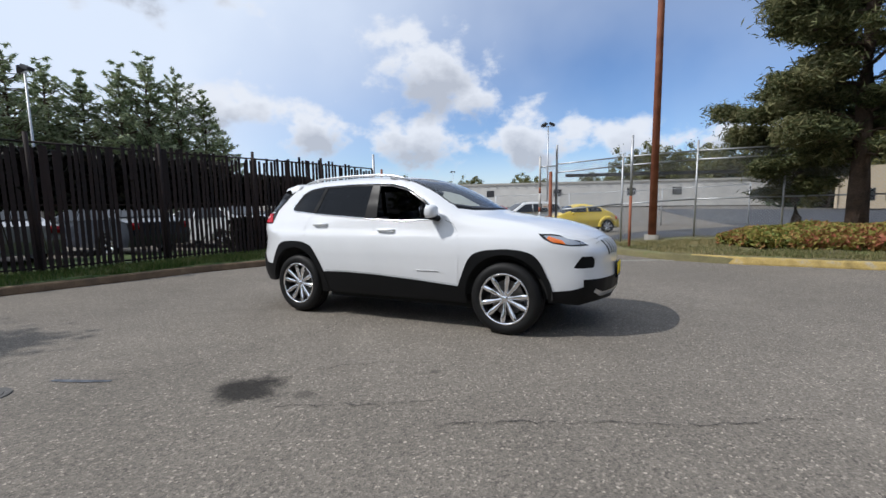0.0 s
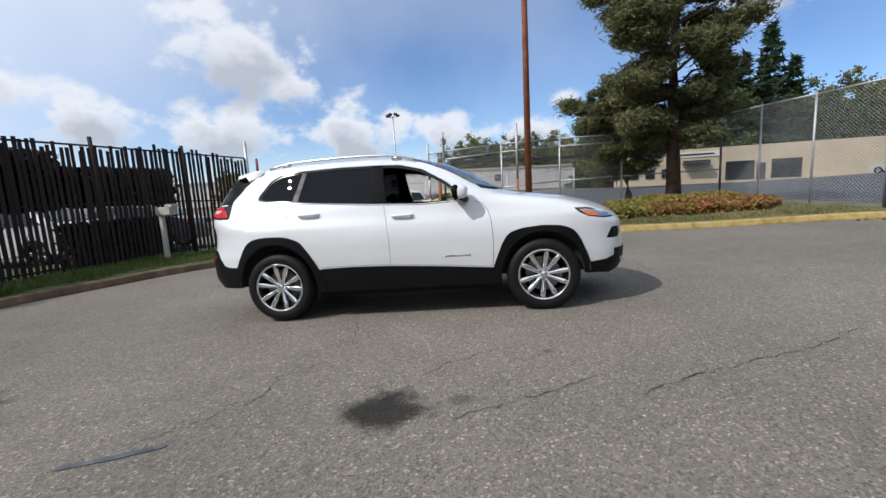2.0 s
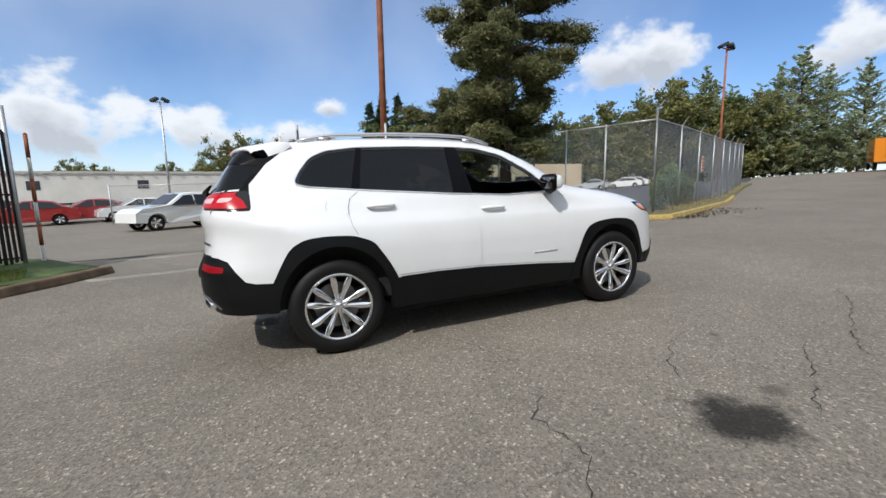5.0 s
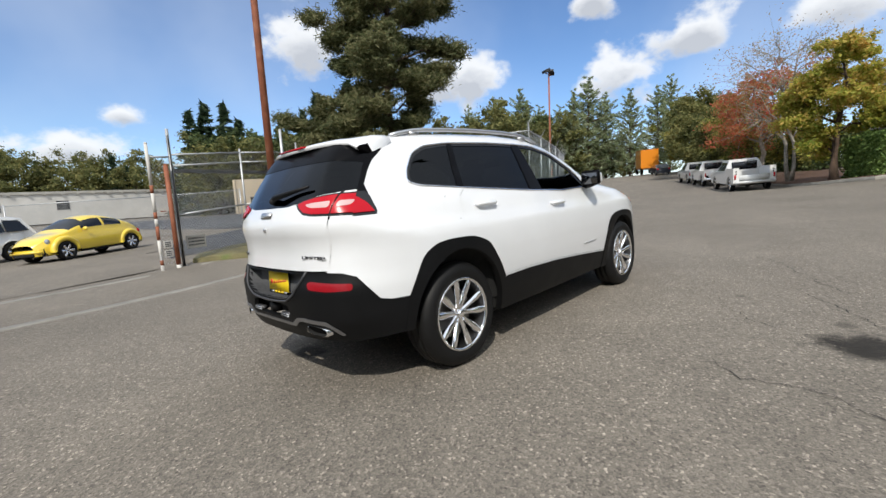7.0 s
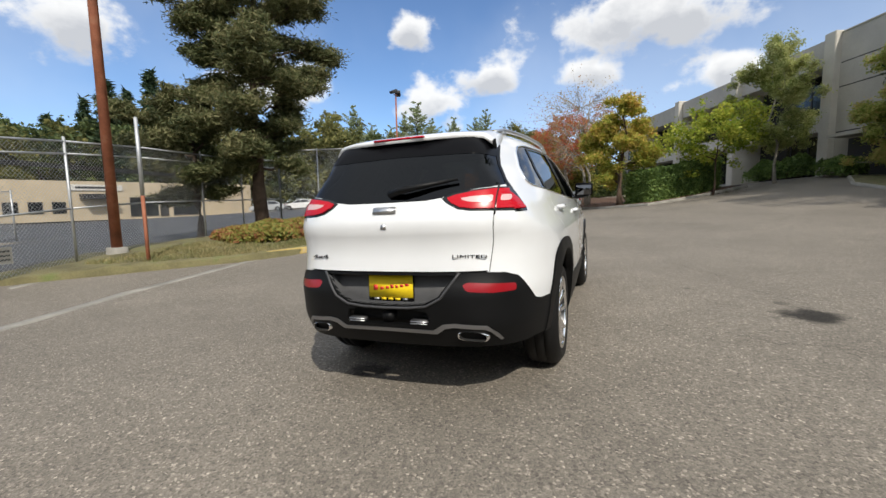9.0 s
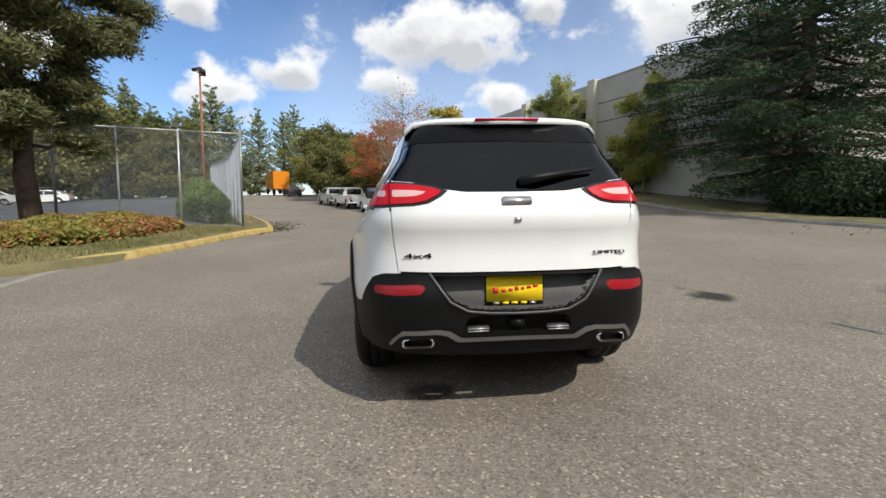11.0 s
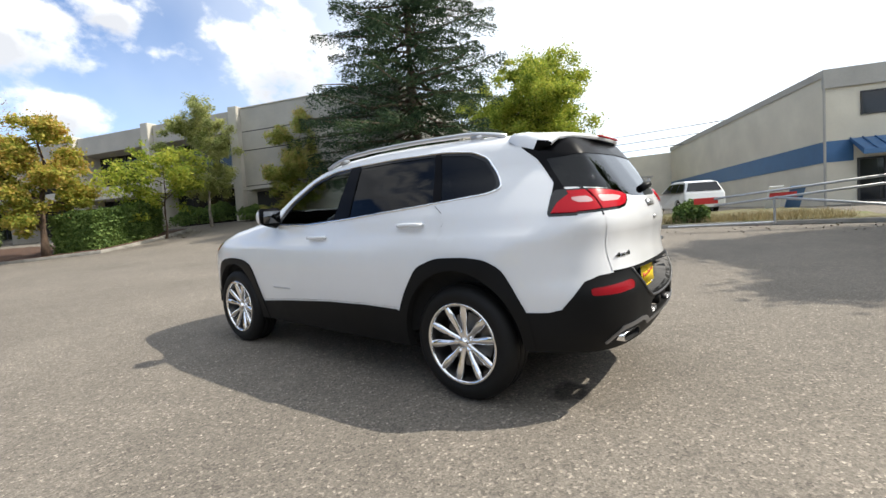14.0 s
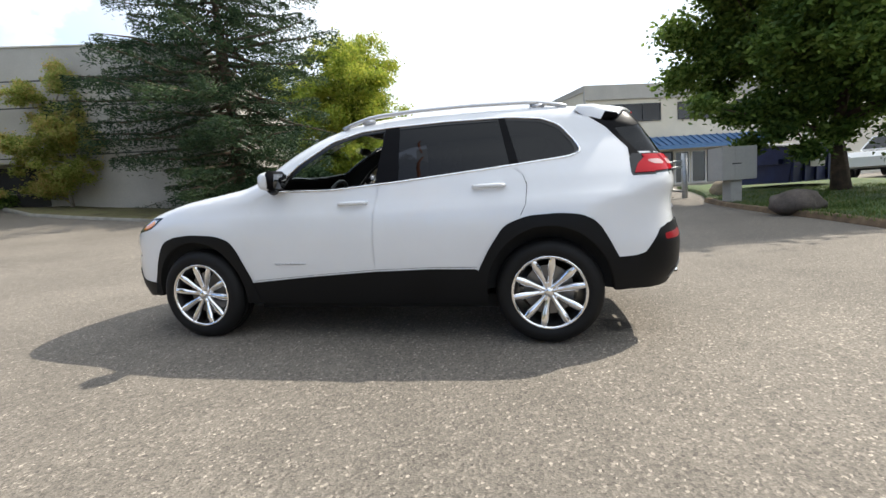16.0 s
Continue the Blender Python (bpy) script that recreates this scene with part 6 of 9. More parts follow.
    part_of("front_skid_bar", [(NS, "bar")], M_SATIN, 0.012, 0.03, label="satin silver front bar", both=True)
    part_of("grille_slot", [(NS, "slot_0")], M_UNDER, -0.02, 0.0, label="black grille slot", both=True)
    for i in (1, 2, 3):
        for flip in (False, True):
            part_of("grille_slot", [(NS, "slot_%d" % i)], M_UNDER, -0.02, 0.0, label="black grille slot", flip=flip)
    rim_line = on_tail(np.array(densify_open([(0.435, 0.785), (0.385, 0.715), (0.335, 0.648), (0.25, 0.603), (0.14, 0.592), (0.0, 0.59)], 0.04)))
    V, F = sweep([Vector((p[0] - 0.008, p[1], p[2])) for p in rim_line] + [Vector((p[0] - 0.008, -p[1], p[2])) for p in rim_line[-2::-1]], 0.008, 6)
    put_mesh("recess_trim", mesh_from("recess_trim", V, F, M_GREY_TRIM, True), car, "grey contour trim round the plate recess")
    # a dark inner shell behind the joints
    inner_names = ("gap", "ring", "body", "front_door", "rear_door", "filler", "roof", "hood", "gate", "tail_frame", "head_frame", "vent", "slot_0", "slot_1", "slot_2", "slot_3", "cowl")
    part_of("inner_shell", [(S, inner_names), (TR, inner_names), (TP, inner_names), (NS, inner_names)], M_UNDER, -0.016, 0.0, both=True)

    # ---- chrome window line, roof rails, handles
    for s in (1, -1):
        line = on_side(np.array(dlo))
        V, F = sweep([Vector((p[0], p[1] * s + 0.002 * s, p[2])) for p in np.r_[line, line[:1]]], 0.0075, 6)
        put_mesh("window_trim", mesh_from("window_trim", V, F, M_CHROME, True), car, "bright chrome trim round the side windows")
        rail = []
        for i in range(25):
            x = 0.13 - 1.64 * i / 24
            ry_ = 0.58 - 0.11 * (i / 24) ** 1.4
            zt = on_top([(x, ry_ - 0.05)])[0][2]
            lift_ = 0.03 * min(1.0, min(i, 24 - i) / 3.5) ** 0.7
            rail.append(Vector((x, ry_ * s, zt - 0.008 + lift_)))
        V, F = sweep(rail, 0.0155, 8)
        put_mesh("roof_rail", mesh_from("roof_rail", [(v[0], v[1], v[2]) for v in V], F, M_SATIN, True), car, "satin silver roof rail")
        for i in (3, 21):
            p = rail[i]
            pad((-0.05, -0.012, -0.045), (0.05, 0.012, 0.0), 0.008, M_SATIN, "rail_foot", car, m=Matrix.Translation(p))
    for d, flip, hx, hz, _ in doors:
        s = -1 if flip else 1
        p = on_side([(hx, hz)])[0]
        m = Matrix.Translation((p[0], p[1] * s, p[2]))
        V, F = sweep([Vector((-0.105, 0.0, 0)), Vector((-0.095, 0.025 * s, 0)), Vector((-0.07, 0.034 * s, 0.001)), Vector((0.07, 0.034 * s, 0.001)), Vector((0.095, 0.025 * s, 0)), Vector((0.105, 0.0, 0))], [0.012, 0.014, 0.015, 0.015, 0.014, 0.012], 8)
        hm = mesh_from("door_handle", V, F, M_PAINT, True)
        hb = bmesh.new()
        hb.from_mesh(hm)
        bmesh.ops.holes_fill(hb, edges=hb.edges)
        bmesh.ops.recalc_face_normals(hb, faces=hb.faces)
        hb.to_mesh(hm)
        hb.free()
        put_mesh("door_handle", hm, d, "white door handle", m)
        part("handle_cup", boxed((-0.075, -0.003, -0.02), (0.075, 0.003, 0.012)), M_PAINT, d, "white hollow behind the handle", m=m)
        if abs(hx) < 0.1:
            q = on_side([(0.52, 0.6)])[0]
            nq = Vector(skin_normal(np.array([q]))[0])
            xq = (Vector((1, 0, 0)) - nq * nq.x).normalized()
            mq = Matrix((xq, nq, xq.cross(nq))).transposed().to_4x4()
            mq = Matrix.Diagonal((1, s, 1, 1)) @ Matrix.Translation(Vector(q) + nq * 0.004) @ mq
            for i in range(8):
                w = 0.026
                pad((-0.13 + i * 0.033, -0.003, -0.006), (-0.13 + i * 0.033 + w, 0.003, 0.006), 0.002, M_SATIN, "badge_bar", d, "small dull chrome badge bar", mq)
        # mirrors stand on the front doors
        if abs(hx) < 0.1:
            mm = Matrix.Translation((0.575, 0.872 * s, 1.195)) @ Matrix.Diagonal((1.05, 0.9, 0.92, 1))
            bm = bmesh.new()
            bmesh.ops.create_uvsphere(bm, u_segments=20, v_segments=12, radius=1.0)
            for v in bm.verts:
                x, y, z = v.co
                x = math.copysign(abs(x) ** 0.7, x) * 0.08
                v.co = Vector((max(x, -0.012), math.copysign(abs(y) ** 0.6, y) * 0.095 + 0.055 * s, math.copysign(abs(z) ** 0.65, z) * 0.072 + 0.02 - 0.01 * (y * s)))
            mr = part("door_mirror", bm, M_PAINT, d, "white door mirror with a black base", True, mm)
            pad((-0.056, -0.045 if s > 0 else -0.155, -0.055), (-0.006, 0.155 if s > 0 else 0.045, 0.093), 0.012, M_PILLAR, "mirror_shell", mr, "black inner shell")
            pad((-0.059, -0.03 if s > 0 else -0.14, -0.036), (-0.05, 0.14 if s > 0 else 0.03, 0.076), 0.002, M_MIRROR, "mirror_glass", mr, m=Matrix.Translation((-0.004, 0, 0)) @ Matrix.Rotation(radians(-9), 4, "Y"))
            V, F = sweep([Vector((0.05, -0.05 * s, -0.06)), Vector((0.02, 0.03 * s, -0.045)), Vector((0.0, 0.1 * s, -0.03))], [0.035, 0.035, 0.03], 8)
            put_mesh("mirror_foot", mesh_from("mirror_foot", V, F, M_CLAD, True), mr, "black mirror foot")

    # ---- spoiler over the rear window: a lip that hoods the glass, its sides running into the rear pillars
    n = 25
    V, F = [], []
    half_w = 0.545
    for i in range(n):
        y = -half_w + 2 * half_w * i / (n - 1)
        f = abs(y) / half_w
        back = 0.155 * f ** 2.4
        tip = -2.0 + back
        crown = lambda x: float(TOP(x + 0.36 * y * y) - 0.055 * y * y)
        skin_z = float(on_top([(-1.66, abs(y) * 0.93)])[0][2])
        roof = lambda x: min(crown(x), (float(on_top([(x, abs(y) * 0.93)])[0][2]) if x > -1.66 else skin_z + crown(x) - crown(-1.66)) + 0.016)
        drop = 0.004 * f ** 2 + 0.026 * f ** 5
        zt = roof(tip + 0.05) - 0.012 - drop
        deep = 1 - 0.62 * f ** 4
        prof = [(-1.56, roof(-1.56) - 0.03), (-1.58, roof(-1.58) + 0.002 - 0.006 * f ** 6), (-1.68, roof(-1.68) + 0.004 - 0.006 * f ** 6), (tip + 0.09, roof(tip + 0.09) + 0.004 - drop), (tip + 0.02, zt + 0.004), (tip, zt - 0.012),
                (tip + 0.012, zt - 0.026), (tip + 0.05, zt - 0.026 - 0.016 * deep), (tip + 0.075, zt - 0.026 - 0.045 * deep), (tip + 0.085 + 0.05 * f, zt - 0.026 - 0.1 * deep)]
        V += [(x, y, z) for x, z in prof]
    kk = len(prof)
    top_f, under_f = [], []
    for i in range(n - 1):
        for j in range(kk - 1):
            q = (i * kk + j, (i + 1) * kk + j, (i + 1) * kk + j + 1, i * kk + j + 1)
            (top_f if j < 6 else under_f).append(q)
    far_end = (n - 1) * kk
    white_caps = [(0, 1, 2, 3, kk - 1), tuple(far_end + j for j in (kk - 1, 3, 2, 1, 0))]
    black_caps = [tuple(range(3, kk)), tuple(far_end + j for j in range(3, kk))[::-1]]
    sp = put_mesh("spoiler", mesh_from("spoiler", V, top_f + white_caps, M_PAINT, True), car, "white roof spoiler with a black underside")
    put_mesh("spoiler_underside", mesh_from("spoiler_underside", V, under_f + black_caps, M_PILLAR, True), sp, "black underside")
    pad((-2.003, -0.17, float(TOP(-1.95)) - 0.021), (-1.97, 0.17, float(TOP(-1.95)) - 0.009), 0.003, M_RED_LENS, "brake_light", sp, "red high brake light")
    # wiper
    a, b_ = on_tail([(-0.02, 1.23)])[0], on_tail([(-0.36, 1.29)])[0]
    V, F = sweep([Vector((a[0] - 0.01, -0.02, 1.225)), Vector((a[0] - 0.03, -0.1, 1.245)), Vector((b_[0] - 0.02, -0.42, 1.29))], [0.024, 0.02, 0.008], 8)
    put_mesh("wiper", mesh_from("wiper", V, F, M_CLAD, True), gate, "black rear wiper")
    # badges and lettering on the gate
    def gate_m(y, z, out=0.003):
        p = on_tail([(abs(y), z)])[0]
        nn = skin_normal(np.array([p]))[0]
        nv = Vector((nn[0], nn[1] * (1 if y >= 0 else -1), nn[2]))
        x_ax = Vector((0, -1, 0)) - nv * nv.dot(Vector((0, -1, 0)))
        x_ax.normalize()
        y_ax = nv.cross(x_ax)
        mt = Matrix((x_ax, y_ax, nv)).transposed().to_4x4()
        return Matrix.Translation(Vector((p[0], y, z)) + nv * out) @ mt
    pad((-0.075, -0.022, -0.004), (0.075, 0.022, 0.006), 0.01, M_SATIN, "maker_badge", gate, "plain chrome badge", gate_m(0.0, 1.135))
    pad((-0.016, -0.012, -0.004), (0.016, 0.012, 0.003), 0.001, M_SATIN, "gate_latch", gate, "small grey latch button", gate_m(0.0, 1.045))
    lettering("4x4", 0.056, M_BADGE, "lettering", gate, gate_m(0.487, 0.868, 0.003) @ Matrix.Diagonal((1.75, 0.62, 1, 1)), "dark chrome 4x4 lettering")
    lettering("LIMITED", 0.036, M_BADGE, "lettering", gate, gate_m(-0.487, 0.868, 0.003) @ Matrix.Diagonal((1.5, 0.7, 1, 1)), "dark chrome LIMITED lettering")
    # plates
    pl = pad((-0.012, -0.16, -0.082), (0.0, 0.16, 0.082), 0.003, M_GLOSS_BLACK, "number_plate", car, "yellow dealer plate in a black frame", Matrix.Translation((-2.195, 0.004, 0.685)) @ Matrix.Rotation(radians(4), 4, "Y") @ Matrix.Diagonal((1, 0.93, 0.95, 1)))
    pad((-0.0145, -0.155, -0.06), (-0.004, 0.155, 0.078), 0.002, M_PLATE_Y, "plate_face", pl, "yellow face")
    for i, (y, w, h, z) in enumerate(((-0.105, 0.035, 0.05, 0.012), (-0.06, 0.03, 0.026, 0.004), (-0.022, 0.026, 0.026, 0.004), (0.012, 0.026, 0.034, 0.008), (0.045, 0.024, 0.026, 0.004), (0.08, 0.03, 0.024, 0.006), (0.116, 0.032, 0.024, 0.008))):
        pad((-0.0165, -y - w * 0.42, z - h * 0.33), (-0.01, -y + w * 0.42, z + h * 0.33), 0.001, M_PLATE_R, "print_bar", pl, m=Matrix.Rotation(radians(-6), 4, "X"))
    for y in (-0.1, -0.05, 0.0, 0.05, 0.1):
        pad((-0.0165, y - 0.017, -0.074), (-0.008, y + 0.017, -0.062), 0.001, M_PLATE_Y if abs(y) < 0.07 else M_SATIN, "print_bar", pl)
    fp = pad((0.0, -0.16, -0.08), (0.016, 0.16, 0.08), 0.004, M_GLOSS_BLACK, "front_plate", car, "black framed dealer plate", Matrix.Translation((2.275, 0.0, 0.6)))
    pad((0.005, -0.15, -0.05), (0.018, 0.15, 0.07), 0.002, M_PLATE_Y, "plate_face", fp, "yellow face")
    # tow hitch and exhaust tips
    pad((-2.275, -0.035, 0.5), (-2.1, 0.035, 0.562), 0.006, M_CLAD, "tow_hitch", car, "black tow hitch receiver")
    for s in (1, -1):
        q = on_tail([(0.2, 0.492)])[0]
        ins = pad((-0.02, -0.055, -0.014), (0.02, 0.055, 0.014), 0.004, M_GREY_TRIM, "bumper_insert", car, "grey ribbed insert beside the hitch", Matrix.Translation((q[0] + 0.012, 0.2 * s, q[2] + 0.016)))
        for k_ in (-0.006, 0.006):
            pad((-0.024, -0.052, k_ - 0.002), (-0.016, 0.052, k_ + 0.002), 0.001, M_SATIN, "rib", ins)
        V, F = [], []
        ring = [(0.084 * math.copysign(abs(math.cos(a)) ** 0.5, math.cos(a)), 0.028 * math.copysign(abs(math.sin(a)) ** 0.6, math.sin(a))) for a in np.linspace(0, 2 * math.pi, 28, endpoint=False)]
        for x, k_ in ((-2.0, 0.9), (-2.232, 0.96), (-2.236, 0.85), (-2.15, 0.76)):
            V += [(x + 0.28 * (a * k_ * s), 0.497 * s + a * k_, 0.432 + b * k_ - 0.1 * a * s) for a, b in ring]
        nr = len(ring)
        for r in range(2):
            F += [(r * nr + i, r * nr + (i + 1) % nr, (r + 1) * nr + (i + 1) % nr, (r + 1) * nr + i) for i in range(nr)]
        tip = put_mesh("exhaust_tip", mesh_from("exhaust_tip", V, F, M_CHROME, True), car, "flattened chrome exhaust tip")
        put_mesh("tip_hollow", mesh_from("tip_hollow", V[2 * nr:], [(i, (i + 1) % nr, nr + (i + 1) % nr, nr + i) for i in range(nr)] + [tuple(range(nr, 2 * nr))], M_UNDER), tip, "black hollow")
    # underbody and wheel wells
    bm = bmesh.new()
    box(bm, (-1.9, -0.62, 0.34), (1.95, 0.62, 0.42))
    box(bm, (-0.92, -0.8, 0.285), (0.92, 0.8, 0.42))
    box(bm, (-1.0, -0.66, 0.2), (0.95, 0.66, 0.3))
    part("floor_pan", bm, M_UNDER, car, "dark underbody")
    for x in (1.35, -1.35):
        for s in (1, -1):
            V, F = lathe([(0.46, -0.36), (0.46, -0.03), (0.0, -0.36)], 32)
            me = mesh_from("wheel_well", V, [f for f in F if min(V[i][2] for i in f) > -0.02], M_UNDER)
            put_mesh("wheel_well", me, car, m=Matrix.Translation((x, 0.86 * s, 0.37)) @ Matrix.Rotation(0 if s > 0 else math.pi, 4, "Z"))
    wm = wheel_meshes()
    for x, t in ((1.35, 0.2), (-1.35, 0.5)):
        for s in (1, -1):
            add_wheel(car, wm, x, 0.765 * s, 0.357, t + (0.3 if s > 0 else 0), 10, s)

    # ---- inside
    pad((-1.9, -0.74, 0.42), (0.95, 0.74, 0.47), 0.01, M_DASH, "cabin_floor", car, "dark cabin floor")
    for s in (1, -1):
        st = pad((-0.4, 0.12 if s > 0 else -0.62, 0.5), (0.14, 0.62 if s > 0 else -0.12, 0.68), 0.06, M_SEAT, "front_seat", car, "black leather front seat")
        pad((-0.09, -0.24, 0.0), (0.07, 0.24, 0.62), 0.07, M_SEAT, "backrest", st, m=Matrix.Translation((-0.36, 0.37 * s, 0.62)) @ Matrix.Rotation(radians(-14), 4, "Y"))
        pad((-0.05, -0.13, 0.0), (0.05, 0.13, 0.18), 0.045, M_SEAT, "headrest", st, m=Matrix.Translation((-0.53, 0.37 * s, 1.27)) @ Matrix.Rotation(radians(-10), 4, "Y"))
    bs = pad((-1.3, -0.64, 0.5), (-0.85, 0.64, 0.72), 0.06, M_SEAT, "rear_seat", car, "black leather rear bench")
    pad((-0.08, -0.64, 0.0), (0.07, 0.64, 0.6), 0.06, M_SEAT, "backrest", bs, m=Matrix.Translation((-1.25, 0, 0.66)) @ Matrix.Rotation(radians(-16), 4, "Y"))
    pad((0.52, -0.72, 0.7), (0.98, 0.72, 1.09), 0.09, M_DASH, "dashboard", car, "dark dashboard")
    V, F = [], []
    ringp = [Vector((0.0, 0.185 * math.cos(a), 0.185 * math.sin(a))) for a in np.linspace(0, 2 * math.pi, 33)]
    V, F = sweep(ringp, 0.016, 8)
    sw = put_mesh("steering_wheel", mesh_from("steering_wheel", V, F, M_SEAT, True), car, "black steering wheel", Matrix.Translation((0.36, 0.37, 1.02)) @ Matrix.Rotation(radians(-24), 4, "Y"))
    pad((-0.01, -0.17, -0.03), (0.02, 0.17, 0.03), 0.01, M_DASH, "wheel_spoke", sw)
    pad((0.0, -0.07, -0.06), (0.05, 0.07, 0.06), 0.02, M_DASH, "airbag_cover", sw)
    im = pad((-0.012, -0.11, -0.03), (0.012, 0.11, 0.03), 0.01, M_DASH, "inside_mirror", car, "inside rear-view mirror", Matrix.Translation((0.2, 0.0, 1.44)))
    for s in (1, -1):
        pad((-0.9, -0.03, 0.5), (0.85, 0.0, 1.1), 0.01, M_DASH, "door_lining", car, "dark door lining", Matrix.Translation((0, 0.78 * s + (0.03 if s > 0 else 0), 0)))
    return car


suv = build_suv()

# ---- parked vehicles ----
M_V_WHITE = car_paint("white_vehicle_paint", (0.75, 0.75, 0.74))
M_V_SILVER = car_paint("silver_vehicle_paint", (0.4, 0.41, 0.42))
M_V_RED = car_paint("red_vehicle_paint", (0.3, 0.015, 0.015))
M_V_YELLOW = car_paint("yellow_vehicle_paint", (0.8, 0.58, 0.05))
M_V_DARK = car_paint("dark_vehicle_paint", (0.03, 0.035, 0.05))
M_V_ORANGE = car_paint("orange_truck_paint", (0.75, 0.25, 0.02))


def arc(cx, cz, r, n=9):
    """A wheel arch, as points from the rear to the front over the wheel."""
    return [(cx + r * math.cos(a), cz + r * math.sin(a)) for a in np.linspace(math.pi, 0, n)]


def profile_body(prof, width, belt, lean=0.4, inset=0.035):
    """A body out of its side outline (x, z), rounded at its flanks and leaning in above the belt."""
    c = Vector((sum(p[0] for p in prof) / len(prof), sum(p[1] for p in prof) / len(prof)))
    hw = lambda z: width / 2 - max(0.0, z - belt) * lean
    rows = []
    for side, k in ((-1, 1), (-1, 0), (1, 0), (1, 1)):
        row = []
        for x, z in prof:
            if k:
                d = (Vector((x, z)) - c)
                q = Vector((x, z)) - d.normalized() * inset
                row.append((q.x, side * hw(z), q.y))
            else:
                row.append((x, side * (hw(z) - inset * 2), z))
        rows.append(row)
    n = len(prof)
    V = [v for r in rows for v in r]
    F = [(r * n + i, r * n + (i + 1) % n, (r + 1) * n + (i + 1) % n, (r + 1) * n + i) for r in range(3) for i in range(n)]
    F += [tuple(range(n))[::-1], tuple(range(3 * n, 4 * n))]
    return V, F, hw


def vehicle(name, m, label, category, paint, prof, width, belt, sides, screens, wheels, radius, lights=(), group="", lean=0.4):
    """A parked vehicle. sides: window outlines (x, z); screens: front and rear panes as ((x, z), (x, z)); wheels: their x."""
    t = thing(name, m, label, category, group)
    V, F, hw = profile_body(prof, width, belt, lean)
    me = mesh_from("body", V, F, paint)
    b = bmesh.new()
    b.from_mesh(me)
    bmesh.ops.recalc_face_normals(b, faces=b.faces)
    b.to_mesh(me)
    b.free()
    put_mesh("body", me, t)
    for poly in sides:
        for s in (1, -1):
            V = [(x, s * (hw(z) + 0.004), z) for x, z in poly]
            V += [(x, s * (hw(z) - 0.01), z) for x, z in poly]
            n = len(poly)
            F = [tuple(range(n))] + [(i, (i + 1) % n, n + (i + 1) % n, n + i) for i in range(n)]
            put_mesh("side_window", mesh_from("side_window", V, F, M_DARK_GLASS), t, "dark side window")
    for (xa, za), (xb, zb) in screens:
        d = Vector((zb - za, 0, -(xb - xa))).normalized() * (1 if zb != za else 0)
        out = 0.006 if (xa + xb) > 0 else -0.006
        V = []
        for x, z in ((xa, za), (xb, zb)):
            w = hw(z) - 0.1
            V += [(x + out * 3, -w, z + 0.008), (x + out * 3, w, z + 0.008)]
        put_mesh("window_screen", mesh_from("window_screen", V, [(0, 1, 3, 2)], M_DARK_GLASS), t, "dark windscreen")
    for x in wheels:
        for s in (1, -1):
            mm = Matrix.Translation((x, s * (width / 2 - 0.13), radius)) @ Matrix.Rotation(0 if s > 0 else math.pi, 4, "Z") @ Matrix.Diagonal((radius / 0.358, 0.95, radius / 0.358, 1))
            w = put_mesh("wheel", WM["rim"], t, "alloy wheel", mm)
            put_mesh("tyre", WM["tyre"], w, "black tyre")
            put_mesh("brake_disc", WM["brake_disc"], w)
            for i in range(5):
                put_mesh("spoke", WM["spoke"], w, m=Matrix.Rotation(2 * math.pi * i / 5, 4, "Y") @ Matrix.Diagonal((1, 1, 1.8, 1)))
    for (x, z, h, mat, nm) in lights:
        for s in (1, -1):
            pad((-0.04, -0.12, -h / 2), (0.04, 0.12, h / 2), 0.02, mat, nm, t, m=Matrix.Translation((x, s * (width / 2 - 0.17), z)))
    return t


WM = wheel_meshes()


def at(x, y, heading, lift=0.015):
    """A pose on the land, turned to a heading in degrees, tilted with the slope."""
    h = radians(heading)
    c, s = math.cos(h), math.sin(h)
    px = (g(x + c * 1.3, y + s * 1.3) - g(x - c * 1.3, y - s * 1.3)) / 2.6
    py = (g(x - s * 0.8, y + c * 0.8) - g(x + s * 0.8, y - c * 0.8)) / 1.6
    return Matrix.Translation((x, y, g(x, y) + lift)) @ Matrix.Rotation(h, 4, "Z") @ Matrix.Rotation(-math.atan(px), 4, "Y") @ Matrix.Rotation(math.atan(py), 4, "X")


SEDAN = [(-2.2, 0.3), (-2.28, 0.6), (-2.2, 0.95), (-1.75, 1.05), (-1.1, 1.4), (-0.6, 1.46), (0.1, 1.44), (0.95, 1.0), (1.9, 0.86), (2.2, 0.68), (2.22, 0.35)] + [(x, z) for x, z in arc(1.4, 0.32, 0.36)][::-1] + [(1.0, 0.24), (-0.9, 0.24)] + [(x, z) for x, z in arc(-1.35, 0.32, 0.36)][::-1] + [(-1.75, 0.28)]
SEDAN_W = [[(-1.55, 1.02), (-1.08, 1.33), (-0.25, 1.38), (-0.25, 0.98)], [(-0.18, 0.98), (-0.18, 1.38), (0.12, 1.37), (0.8, 0.99)]]
WAGON = [(-2.3, 0.35), (-2.35, 0.7), (-2.25, 1.05), (-1.95, 1.6), (-1.5, 1.68), (-0.2, 1.68), (0.2, 1.62), (0.95, 1.12), (2.0, 1.0), (2.3, 0.8), (2.32, 0.4)] + arc(1.45, 0.36, 0.42)[::-1] + [(1.0, 0.3), (-0.95, 0.3)] + arc(-1.4, 0.36, 0.42)[::-1] + [(-1.85, 0.33)]
